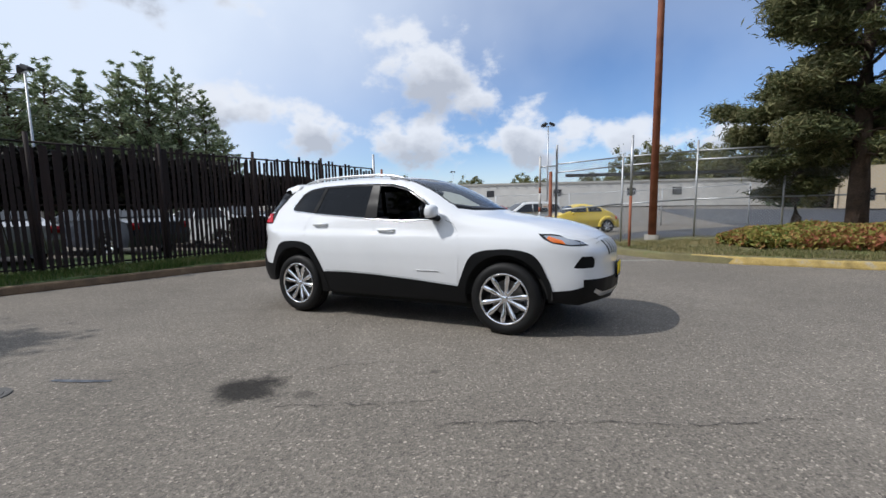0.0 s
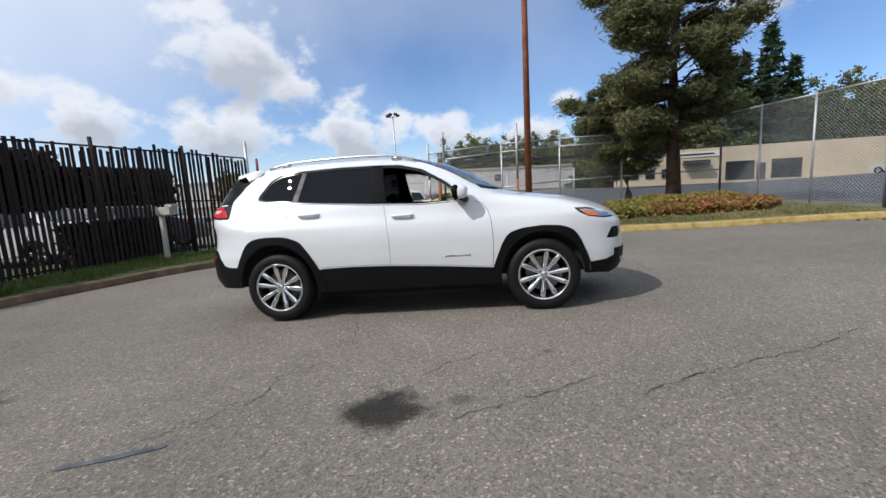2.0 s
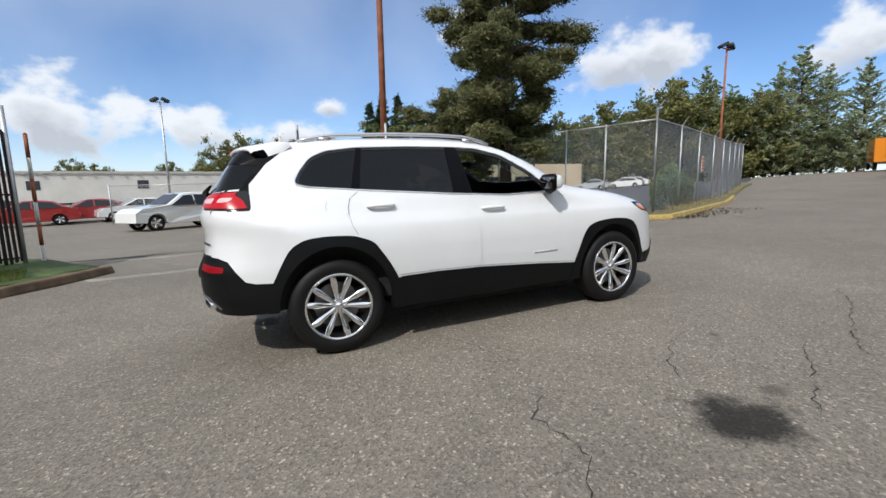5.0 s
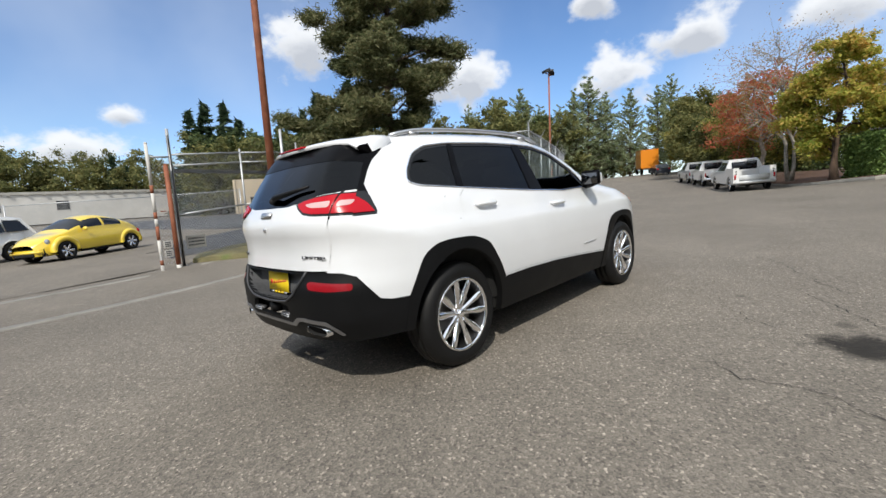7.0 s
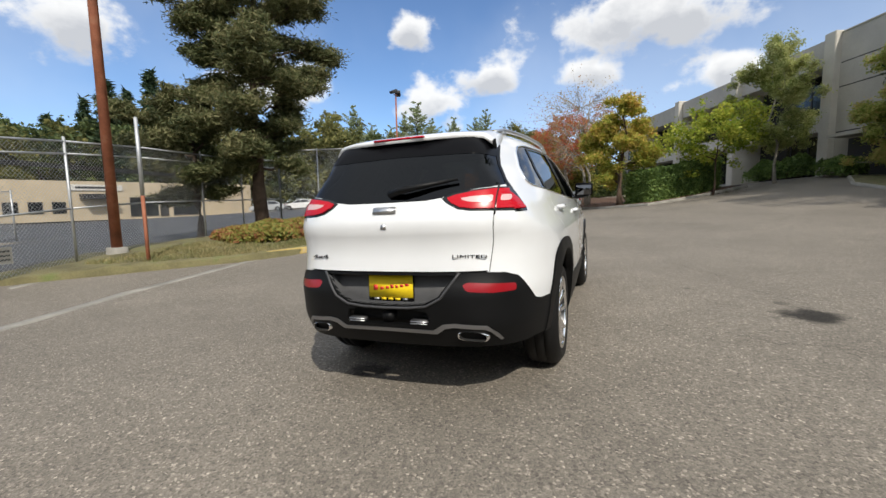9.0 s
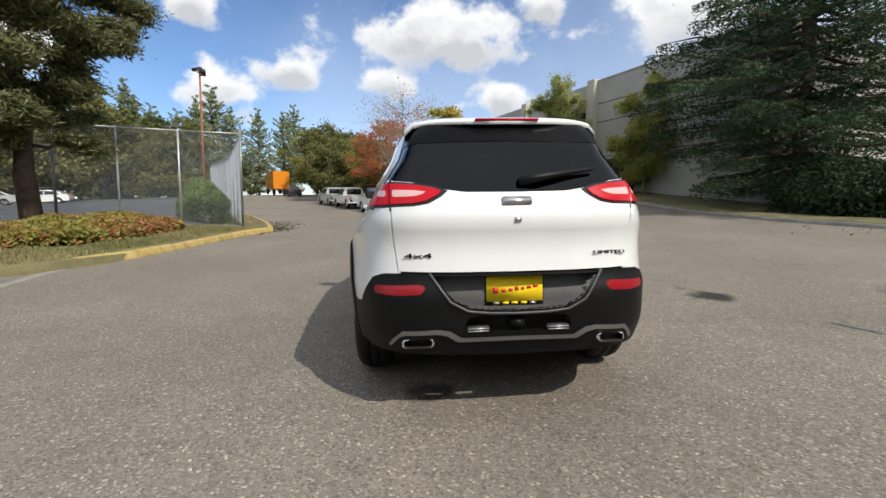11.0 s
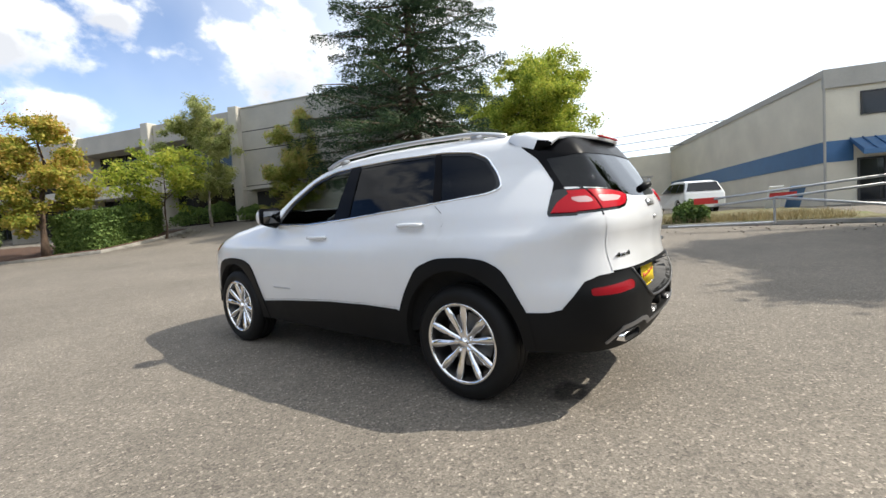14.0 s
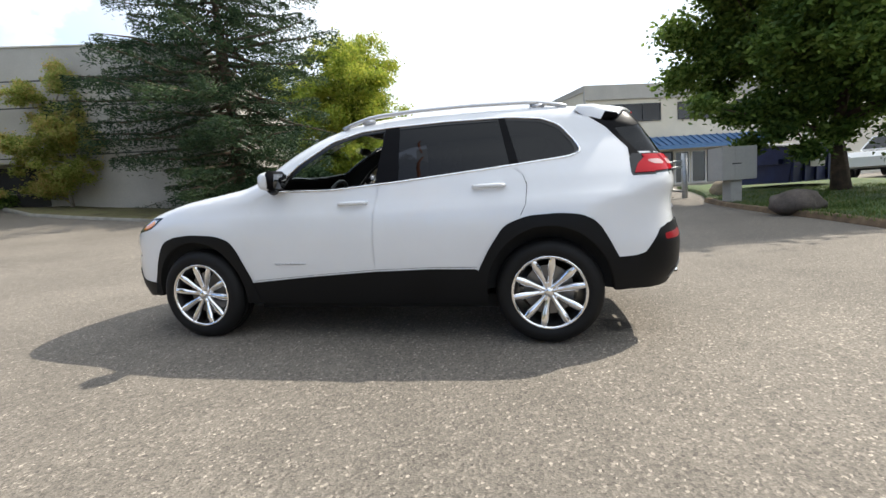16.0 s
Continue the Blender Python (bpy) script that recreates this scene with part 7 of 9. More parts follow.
WAGON_W = [[(-2.0, 1.13), (-1.8, 1.52), (-1.25, 1.56), (-1.25, 1.11)], [(-1.18, 1.11), (-1.18, 1.56), (-0.35, 1.57), (-0.35, 1.1)], [(-0.28, 1.1), (-0.28, 1.57), (0.1, 1.54), (0.78, 1.1)]]
PICKUP = [(-0.93, 0.5), (-0.95, 1.12), (-0.87, 1.75), (-0.6, 1.82), (0.5, 1.8), (1.05, 1.22), (2.4, 1.12), (2.65, 0.9), (2.66, 0.5)] + arc(1.75, 0.4, 0.47)[::-1] + [(1.2, 0.42), (-0.9, 0.42)]
PICKUP_W = [[(-0.72, 1.2), (-0.68, 1.66), (-0.3, 1.68), (-0.3, 1.2)], [(-0.22, 1.2), (-0.22, 1.68), (0.45, 1.67), (0.88, 1.22)]]
RED_L = [(-2.24, 0.85, 0.16, M_RED_LENS, "tail_light"), (2.16, 0.7, 0.14, M_HEAD, "headlight")]

def dome_car(m, label):
    """A small two-door car with a domed roof, round bonnet and separate bulging wings."""
    t = thing("small_car", m, label, "car")
    top = soft_table([(-2.2, 0.42), (-2.02, 0.72), (-1.8, 0.94), (-1.5, 1.12), (-1.1, 1.3), (-0.7, 1.42), (-0.3, 1.49), (0.05, 1.49), (0.4, 1.42), (0.75, 1.25), (1.05, 1.03), (1.2, 0.95), (1.5, 0.9), (1.8, 0.82), (2.0, 0.68), (2.2, 0.46)], 0.06)
    belt = soft_table([(-2.2, 0.4), (-1.9, 0.72), (-1.5, 0.9), (-1.0, 0.97), (0.6, 0.95), (1.1, 0.92), (1.6, 0.8), (2.0, 0.55), (2.2, 0.4)], 0.08)
    wide = soft_table([(-2.2, 0.3), (-2.0, 0.56), (-1.7, 0.7), (-1.2, 0.78), (0.0, 0.8), (1.1, 0.78), (1.6, 0.7), (1.95, 0.56), (2.2, 0.3)], 0.08)
    xs = np.linspace(-2.05, 2.05, 83)
    V = []
    rows = 18
    for x in xs:
        w, bz, tz = float(wide(x)), float(belt(x)), float(top(x))
        bz = min(bz, tz - 0.02)
        for j in range(rows + 1):
            u = j / rows
            if u < 0.45:
                k = u / 0.45
                V.append((x, w * (0.9 + 0.1 * math.sin(math.pi * min(1, k * 0.9 + 0.1))), 0.24 + (bz - 0.24) * k))
            else:
                k = (u - 0.45) / 0.55
                ang = k * math.pi / 2
                V.append((x, w * 0.9 * math.cos(ang) ** 0.75 if k < 1 else 0.0, bz + (tz - bz) * math.sin(ang) ** 0.9))
    n = rows + 1
    body, side, front, back = [], [], [], []
    for i in range(len(xs) - 1):
        for j in range(rows):
            q = (i * n + j, (i + 1) * n + j, (i + 1) * n + j + 1, i * n + j + 1)
            c = sum((Vector(V[k]) for k in q), Vector()) / 4
            if any(math.hypot(c.x - wx, c.z - 0.32) < 0.37 for wx in (1.25, -1.26)) and j < 9:
                continue
            if c.z > float(belt(c.x)) + 0.05 and 9 <= j < 13 and -1.0 < c.x < 0.6 and c.z < float(top(c.x)) - 0.07 and not -0.3 < c.x < -0.2:
                side.append(q)
            elif j >= 11 and 0.46 < c.x < 1.02:
                front.append(q)
            elif j >= 14 and -1.62 < c.x < -1.15:
                back.append(q)
            else:
                body.append(q)
    mirror = lambda faces: [tuple(k + len(V) for k in f)[::-1] for f in faces]
    VV = V + [(a, -b_, c) for a, b_, c in V]
    def both(nm, faces, mat, lab="", sides=(1, -1)):
        me = mesh_from(nm, VV, [f[::-1] for f in faces if 1 in sides] + [f[::-1] for f in mirror(faces) if -1 in sides], mat, True)
        b_ = bmesh.new()
        b_.from_mesh(me)
        bmesh.ops.delete(b_, geom=[v for v in b_.verts if not v.link_faces], context="VERTS")
        bmesh.ops.remove_doubles(b_, verts=b_.verts, dist=0.002)
        bmesh.ops.recalc_face_normals(b_, faces=b_.faces)
        b_.to_mesh(me)
        b_.free()
        return put_mesh(nm, me, t, lab)
    both("body", body, M_V_YELLOW)
    for nm, lab, faces in (("side_window", "dark door window", [q for q in side if V[q[0]][0] > -0.25]), ("quarter_window", "dark rear quarter window", [q for q in side if V[q[0]][0] <= -0.25])):
        both(nm, faces, M_DARK_GLASS, lab, (1,))
        both(nm, faces, M_DARK_GLASS, lab, (-1,))
    both("windscreen", front, M_DARK_GLASS, "curved windscreen")
    both("rear_window", back, M_DARK_GLASS, "curved rear window")
    part("underbody", boxed((-1.9, -0.6, 0.22), (1.9, 0.6, 0.5), 0.03), M_UNDER, t)
    part("running_board", boxed((-0.85, -0.82, 0.22), (0.85, 0.82, 0.3), 0.02), M_CLAD, t)
    for wx in (1.25, -1.26):
        for s in (1, -1):
            ring = []
            for k in range(17):
                ang = math.pi * (-0.06 + 1.12 * k / 16)
                ring.append((wx + 0.42 * math.cos(ang), 0.32 + 0.42 * math.sin(ang)))
            Vw, Fw = sweep([Vector((a_, 0.74 * s, c_)) for a_, c_ in ring], 0.095, 10)
            put_mesh("wing", mesh_from("wing", Vw, Fw, M_V_YELLOW, True), t, "bulging yellow wing")
            mm = Matrix.Translation((wx, s * 0.7, 0.32)) @ Matrix.Rotation(0 if s > 0 else math.pi, 4, "Z") @ Matrix.Diagonal((0.9, 0.95, 0.9, 1))
            w = put_mesh("wheel", WM["rim"], t, "alloy wheel", mm)
            put_mesh("tyre", WM["tyre"], w, "black tyre")
            put_mesh("brake_disc", WM["brake_disc"], w)
            for k in range(6):
                put_mesh("spoke", WM["spoke"], w, m=Matrix.Rotation(2 * math.pi * k / 6, 4, "Y") @ Matrix.Diagonal((1, 1, 1.7, 1)))
    for s in (1, -1):
        for px_, pz, mat, nm in ((1.7, 0.68, M_HEAD, "headlight"), (-1.78, 0.7, M_RED_LENS, "tail_light")):
            bm = bmesh.new()
            bmesh.ops.create_uvsphere(bm, u_segments=14, v_segments=8, radius=0.1)
            part(nm, bm, mat, t, smooth=True, m=Matrix.Translation((px_, s * 0.58, pz)) @ Matrix.Diagonal((0.8, 0.8, 1, 1)))
        bm = bmesh.new()
        bmesh.ops.create_uvsphere(bm, u_segments=12, v_segments=8, radius=0.09)
        part("door_mirror", bm, M_V_YELLOW, t, smooth=True, m=Matrix.Translation((0.55, s * 0.84, 1.0)) @ Matrix.Diagonal((0.7, 1, 0.8, 1)))
    part("front_bumper", boxed((1.88, -0.6, 0.3), (2.05, 0.6, 0.46), 0.06), M_V_YELLOW, t, smooth=True)
    part("bumper_grille", boxed((2.03, -0.4, 0.26), (2.06, 0.4, 0.34), 0.01), M_UNDER, t, "black lower grille")
    return t


dome_car(at(-1.42, 17.84, 215), "rounded bright yellow two-door small car with a domed roof")
vehicle("parked_suv", at(-4.9, 20.0, 215), "white parked suv in the lot", "car", M_V_WHITE, WAGON, 1.86, 1.1, WAGON_W, (((0.93, 1.16), (0.25, 1.6)), ((-2.2, 1.15), (-1.97, 1.57))), (1.45, -1.4), 0.36, RED_L)
for x, y, h, paint, lab in ((-13.3, 28.0, 200, M_V_RED, "dark red hatchback parked in the lot"), (-11.2, 30.8, 200, M_V_RED, "red sedan parked in the lot"), (-16.6, 32.5, 200, M_V_DARK, "dark sedan parked in the lot"), (-8.4, 30.0, 200, M_V_WHITE, "white sedan parked in the lot"), (-20.0, 36.0, 200, M_V_SILVER, "silver sedan parked in the lot")):
    vehicle("sedan", at(x, y, h), lab, "car", paint, SEDAN, 1.78, 0.98, SEDAN_W, (((0.93, 1.02), (0.2, 1.4)), ((-1.72, 1.08), (-1.14, 1.38))), (1.4, -1.35), 0.32, RED_L, "cars in the lot")
for x, y, h, paint, lab in ((-12.2, -1.0, 188, M_V_SILVER, "silver sedan parked behind the slatted fence"), (-11.9, 1.9, 188, M_V_DARK, "dark sedan parked behind the slatted fence"), (-11.4, 4.8, 190, M_V_WHITE, "white sedan parked behind the slatted fence"), (-10.6, 7.6, 192, M_V_DARK, "dark sedan parked behind the slatted fence"), (-12.6, -4.0, 188, M_V_SILVER, "silver sedan parked behind the slatted fence")):
    vehicle("sedan", at(x, y, h), lab, "car", paint, SEDAN, 1.78, 0.98, SEDAN_W, (((0.93, 1.02), (0.2, 1.4)), ((-1.72, 1.08), (-1.14, 1.38))), (1.4, -1.35), 0.32, RED_L, "cars behind the fence")


def pickup(x, y, h, paint, label, group="", side=1.14, gate=1.1):
    """A pickup: cab, and an open bed between two side panels with a tailgate."""
    t = vehicle("pickup_truck", at(x, y, h), label, "pickup truck", paint, PICKUP, 1.95, 1.15, PICKUP_W, (((1.02, 1.26), (0.55, 1.76)),), (1.75, -1.75), 0.4, [(2.6, 0.85, 0.2, M_HEAD, "headlight")], group)
    pad((-0.965, -0.62, 1.2), (-0.9, 0.62, 1.66), 0.02, M_DARK_GLASS, "rear_window", t, "dark rear cab window")
    outline = [(-2.75, 0.5), (-2.75, side), (-1.0, side - 0.02), (-1.0, 0.46), (-1.24, 0.44)] + arc(-1.75, 0.4, 0.47)[::-1] + [(-2.3, 0.48)]
    k = len(outline)
    deep = 0.28 if side > 1.2 else 0.1
    for s in (1, -1):
        V = [(a, s * 0.985, c) for a, c in outline] + [(a, s * (0.985 - deep), c) for a, c in outline]
        me = mesh_from("bed_side", V, [tuple(range(k)), tuple(range(k, 2 * k))[::-1]] + [(i, (i + 1) % k, k + (i + 1) % k, k + i) for i in range(k)], paint)
        b = bmesh.new()
        b.from_mesh(me)
        bmesh.ops.recalc_face_normals(b, faces=b.faces)
        b.to_mesh(me)
        b.free()
        panel = put_mesh("bed_side", me, t)
        pad((-2.775, s * 0.9 - 0.045, 0.72), (-2.745, s * 0.9 + 0.045, 0.96), 0.01, M_RED_LENS, "tail_light", panel)
        if side > 1.2:
            for z in (1.02, 1.14):
                pad((-2.77, s * 0.85 - 0.03, z - 0.03), (-2.745, s * 0.85 + 0.03, z + 0.03), 0.004, M_UNDER, "lock_plate", panel, "small black lock plate")
    pad((-2.78, -0.7, 0.6), (-2.71, 0.7, gate), 0.015, paint, "tailgate", t)
    pad((-2.72, -0.88, 0.66), (-0.96, 0.88, 0.74), 0.005, M_UNDER, "truck_bed", t, "dark open load bed")
    pad((-2.9, -0.93, 0.45), (-2.74, 0.93, 0.6), 0.03, paint if side > 1.2 else M_CHROME, "rear_bumper", t)
    pad((-2.6, -0.55, 0.34), (2.3, 0.55, 0.6), 0.02, M_UNDER, "chassis", t, "dark chassis")
    return t


pickup(28.0, 2.75, 24, M_V_WHITE, "white pickup truck with an open service bed by the street kerb", "trucks along the street", 1.34, 0.92)
pickup(35.2, 5.9, 24, M_V_WHITE, "white pickup truck parked by the street", "trucks along the street")
pickup(41.4, 8.6, 25, M_V_SILVER, "silver pickup truck parked by the street", "trucks along the street")
pickup(-17.0, -19.5, 40, M_V_WHITE, "white pickup truck parked beyond the dumpster")
for x, y, h, paint in ((41.5, 42.0, 120, M_V_SILVER), (45.5, 40.0, 120, M_V_WHITE), (52.0, 44.5, 120, M_V_WHITE), (62.5, 18.4, 30, M_V_DARK)):
    vehicle("sedan", at(x, y, h), "distant parked sedan near the warehouse" if y > 30 else "dark sedan parked on the street", "car", paint, SEDAN, 1.78, 0.98, SEDAN_W, (((0.93, 1.02), (0.2, 1.4)), ((-1.72, 1.08), (-1.14, 1.38))), (1.4, -1.35), 0.32, RED_L, "far cars")
# delivery truck up the street
tr = thing("box_truck", at(68.2, 22.4, 28), "orange box truck parked up the street", "truck")
part("cargo_box", boxed((-4.5, -1.2, 0.9), (0.8, 1.2, 3.6), 0.05), M_V_ORANGE, tr)
part("cab", boxed((0.9, -1.05, 0.6), (2.6, 1.05, 2.4), 0.2), M_V_WHITE, tr, "white cab")
part("windscreen", boxed((2.55, -0.9, 1.5), (2.62, 0.9, 2.2), 0.02), M_DARK_GLASS, tr)
for x in (-3.2, 1.7):
    for s in (1, -1):
        part("wheel", piped((x, s * 0.8, 0.5), (x, s * 1.1, 0.5), 0.5, n=20), M_TYRE, tr)
vehicle("parked_suv", at(1.2, -23.8, 300), "white parked suv behind the pipe fence", "car", M_V_WHITE, WAGON, 1.86, 1.1, WAGON_W, (((0.93, 1.16), (0.25, 1.6)), ((-2.2, 1.15), (-1.97, 1.57))), (1.45, -1.4), 0.36, RED_L)

# ---- street furniture ----
def flood_lamp(x, y, h, label, heads=((0.35, 20), (-0.35, 160)), mat=None, r=0.09):
    t = thing("flood_lamp", pose(x, y, g(x, y)), label, "lamp post")
    part("pole", piped((0, 0, -0.2), (0, 0, h), r, r * 0.6, 10), mat or M_GALV, t, smooth=True)
    part("cross_arm", piped((-0.4, 0, h - 0.05), (0.4, 0, h - 0.05), 0.035, n=8), mat or M_GALV, t)
    for dx, az in heads:
        part("lamp_head", boxed((-0.28, -0.2, -0.1), (0.28, 0.2, 0.1), 0.04), M_TRIM_DARK, t, m=Matrix.Translation((dx, 0, h + 0.12)) @ Matrix.Rotation(radians(az), 4, "Z") @ Matrix.Rotation(radians(25), 4, "Y"))
    return t


flood_lamp(-7.2, 34.8, 8.4, "galvanised floodlight pole in the car lot")
flood_lamp(25.6, 14.2, 8.8, "rust-coloured floodlight pole beside the fence", mat=M_RUST)
flood_lamp(-28.0, 6.2, 8.6, "tall floodlight pole with two heads behind the fence", r=0.08)
flood_lamp(-40.0, 82.0, 8.0, "distant floodlight pole in the car lot")
# keypad post by the driveway
kp = thing("keypad_post", pose(-6.35, 3.9, g(-6.35, 3.9) + 0.1), "grey keypad post with a small box at the top", "keypad post")
part("post", boxed((-0.045, -0.045, -0.2), (0.045, 0.045, 1.12), 0.008), M_WALL_PALE, kp)
part("keypad_box", boxed((-0.06, -0.11, 1.02), (0.3, 0.11, 1.2), 0.02), M_WALL_PALE, kp, "pale grey box")
part("hood_plate", boxed((0.2, -0.12, 1.18), (0.36, 0.12, 1.26), 0.01), M_WALL_PALE, kp)
# posts at the gate opening, banded in worn paint
def gate_post(x, y, h, bands, r, label, lean=0.0):
    """A round post; bands: lengths from the foot up, with their materials."""
    t = thing("gate_post", pose(x, y, g(x, y), 0, lean, 0), label, "post", "gate posts")
    z = -0.2
    for i, (top, mat) in enumerate(bands):
        part("band", piped((0, 0, z), (0, 0, top * h), r + 0.001 * (i % 2), n=12), mat, t, smooth=True)
        z = top * h
    part("cap", piped((0, 0, h), (0, 0, h + 0.03), r * 1.08, r * 0.5, 12), bands[-1][1], t, smooth=True)
    return t


gate_post(-0.96, 8.98, 2.95, ((0.05, M_WALL_WHITE), (0.09, M_RUST), (0.25, M_WALL_WHITE), (0.36, M_RUST), (0.42, M_WALL_WHITE), (0.47, M_RUST), (0.62, M_WALL_WHITE), (0.68, M_RUST), (1.0, M_WALL_WHITE)), 0.036, "slim white post with worn rusty bands")
gate_post(-0.62, 8.98, 2.45, ((0.04, M_WALL_WHITE), (1.0, M_RUST)), 0.052, "thick rust-red painted gate post")
gate_post(-5.72, 7.1, 2.6, ((0.17, M_WALL_WHITE), (0.33, M_RUST), (0.5, M_WALL_WHITE), (0.67, M_RUST), (0.83, M_WALL_WHITE), (1.0, M_RUST)), 0.034, "slim post banded in worn red and white")
for z in (0.62, 0.4, 1.42):
    sg3 = thing("fence_sign", pose(-0.79, 8.99, g(-0.8, 9.0) + z, 0, 0, 17), "small white plate wired to the gate fence", "sign")
    part("panel", boxed((-0.1, -0.02, -0.06 if z > 1 else -0.085), (0.1, -0.008, 0.06 if z > 1 else 0.085), 0.003), M_WALL_WHITE, sg3)
    for k in ((-0.02,) if z > 1 else (-0.045, 0.0, 0.045)):
        part("print_bar", boxed((-0.07, -0.024, k - 0.01), (0.06, -0.018, k + 0.01)), M_TRIM_DARK if z < 1 else M_RUST, sg3)
ps = thing("thin_post", pose(1.78, 8.0, g(1.78, 8.0)), "slim steel post, rusty below", "post")
part("upper_post", piped((0, 0, 1.5), (0, 0, 3.1), 0.035, n=10), M_GALV, ps, smooth=True)
part("lower_post", piped((0, 0, -0.2), (0, 0, 1.5), 0.036, n=10), M_RUST, ps, "rusty lower length", True)
# fence signs
sg = thing("fence_sign", pose(15.9, 8.47, g(15.9, 8.5) + 1.75, 0, 0, 24), "small white sign with red lettering bars", "sign")
part("panel", boxed((-0.22, -0.012, -0.32), (0.22, 0.0, 0.32), 0.003), M_WALL_WHITE, sg)
for z in (-0.2, -0.07, 0.05, 0.2):
    part("print_bar", boxed((-0.17, -0.016, z - 0.035), (0.17, -0.01, z + 0.035)), M_PLATE_R, sg)
sg2 = thing("fence_sign", pose(-0.1, 9.3, g(0, 9.3) + 0.55, 0, 0, 15), "worn grey notice board on the gate fence", "sign")
part("panel", boxed((-0.25, -0.03, -0.16), (0.25, -0.015, 0.16), 0.003), M_WALL_GREY, sg2)
for z in (-0.08, 0.0, 0.08):
    part("print_bar", boxed((-0.2, -0.034, z - 0.018), (0.2, -0.028, z + 0.018)), M_TRIM_DARK, sg2)
# barrier beam inside the enclosure
bmn = thing("barrier_beam", pose(-0.3, 9.6, g(0, 9.6) + 2.32, 0, 0, 14), "long dark beam hung across the enclosure", "beam")
part("beam", boxed((0.0, -0.04, -0.05), (7.5, 0.04, 0.05), 0.01), M_TRIM_DARK, bmn)
chain_fence([(-9.0, 26.4), (-3.3, 25.2), (2.3, 24.2), (6.5, 23.5)], 2.1, "chain-link fence across the back of the lots")
# mail cabinet, boulders, dumpster, pipe gate
mb = thing("mail_cabinet", pose(-6.85, -10.3, g(-6.85, -10.3) + 0.1, 0, 0, 20), "grey cluster mail cabinet on a square pedestal", "mailbox")
part("pedestal", boxed((-0.18, -0.16, -0.1), (0.18, 0.16, 0.62), 0.01), M_WALL_GREY, mb)
part("cabinet", boxed((-0.55, -0.28, 0.62), (0.55, 0.28, 1.55), 0.015), M_WALL_GREY, mb, "grey painted metal cabinet")
for i in range(3):
    for j in range(4):
        part("mail_door", boxed((-0.5 + i * 0.335, 0.28, 0.68 + j * 0.215), (-0.18 + i * 0.335, 0.288, 0.88 + j * 0.215), 0.003), M_WALL_GREY, mb)
part("slot_plate", boxed((-0.05, 0.285, 1.06), (0.25, 0.292, 1.09)), M_TRIM_DARK, mb)
M_ROCK = surface("dark_boulder", (0.11, 0.09, 0.075), 0.9, vary=0.4, scale=4, fine=25, relief=0.8, depth=0.02)
M_ROCK_L = surface("tan_boulder", (0.36, 0.29, 0.2), 0.9, vary=0.3, scale=4, fine=25, relief=0.8, depth=0.02)
M_FADED = surface("faded_red_sign_paint", (0.5, 0.2, 0.18), 0.7, vary=0.2, scale=8, fine=40, relief=0.1)


def boulder(x, y, size, mat, label):
    bm = bmesh.new()
    bmesh.ops.create_icosphere(bm, subdivisions=3, radius=1.0)
    for v in bm.verts:
        n = 1 + 0.25 * noise.noise(v.co * 1.3 + Vector((x, y, 0))) + 0.08 * noise.noise(v.co * 4)
        v.co = Vector((v.co.x * size[0], v.co.y * size[1], v.co.z * size[2])) * n
    t = part("boulder", bm, mat, None, "", True, pose(x, y, g(x, y) + 0.1 + size[2] * 0.55))
    return tagged(t, label, "boulder")


boulder(-7.2, -12.0, (0.3, 0.28, 0.3), M_ROCK_L, "tan boulder beside the gate post")
boulder(-6.9, -7.2, (0.55, 0.4, 0.3), M_ROCK, "dark low boulder on the grass")
boulder(-7.6, -3.0, (0.3, 0.25, 0.16), M_ROCK, "small dark boulder on the grass")
dp = thing("dumpster", pose(-9.9, -13.6, g(-9.9, -13.6) + 0.1, 0, 0, 25), "dark blue steel dumpster with a white panel", "dumpster")
M_NAVY = surface("navy_painted_steel", (0.02, 0.03, 0.11), 0.5, 0.1, vary=0.3, scale=2, fine=20, relief=0.1)
V = [(-1.0, -0.9, 0.15), (1.0, -0.9, 0.15), (1.0, 0.8, 0.15), (-1.0, 0.8, 0.15), (-1.0, -0.9, 1.5), (1.0, -0.9, 1.5), (1.0, 0.95, 1.25), (-1.0, 0.95, 1.25)]
put_mesh("bin", mesh_from("bin", V, [(3, 2, 1, 0), (4, 5, 6, 7), (0, 1, 5, 4), (1, 2, 6, 5), (2, 3, 7, 6), (3, 0, 4, 7)], M_NAVY), dp)
for s in (1, -1):
    part("side_pocket", boxed((-0.09, -0.6, -0.08), (0.09, 0.6, 0.08), 0.01), M_NAVY, dp, m=Matrix.Translation((s * 1.08, 0, 0.85)))
for i in range(5):
    part("rib", boxed((-1.01 + i * 0.48, 0.84, 0.18), (-0.95 + i * 0.48, 0.93, 1.2), 0.01), M_NAVY, dp)
part("lid", boxed((-1.03, -0.95, -0.02), (1.03, 0.98, 0.02), 0.01), M_TRIM_DARK, dp, "black lid", m=Matrix.Translation((0, 0, 1.4)) @ Matrix.Rotation(radians(-8), 4, "X"))
part("notice_panel", boxed((-0.3, 0.94, 0.62), (0.3, 0.955, 1.02), 0.003), M_WALL_WHITE, dp, "white panel with plain coloured marks")
part("mark", boxed((-0.2, 0.955, 0.84), (0.0, 0.962, 0.96)), M_TRIM_DARK, dp)
part("mark", boxed((0.02, 0.955, 0.84), (0.18, 0.962, 0.96)), M_V_YELLOW, dp)
pg = thing("pipe_gate", pose(-6.3, -12.6, g(-6.3, -12.6) + 0.02, 0, 0, 10), "galvanised swing pipe gate with red markers", "gate")
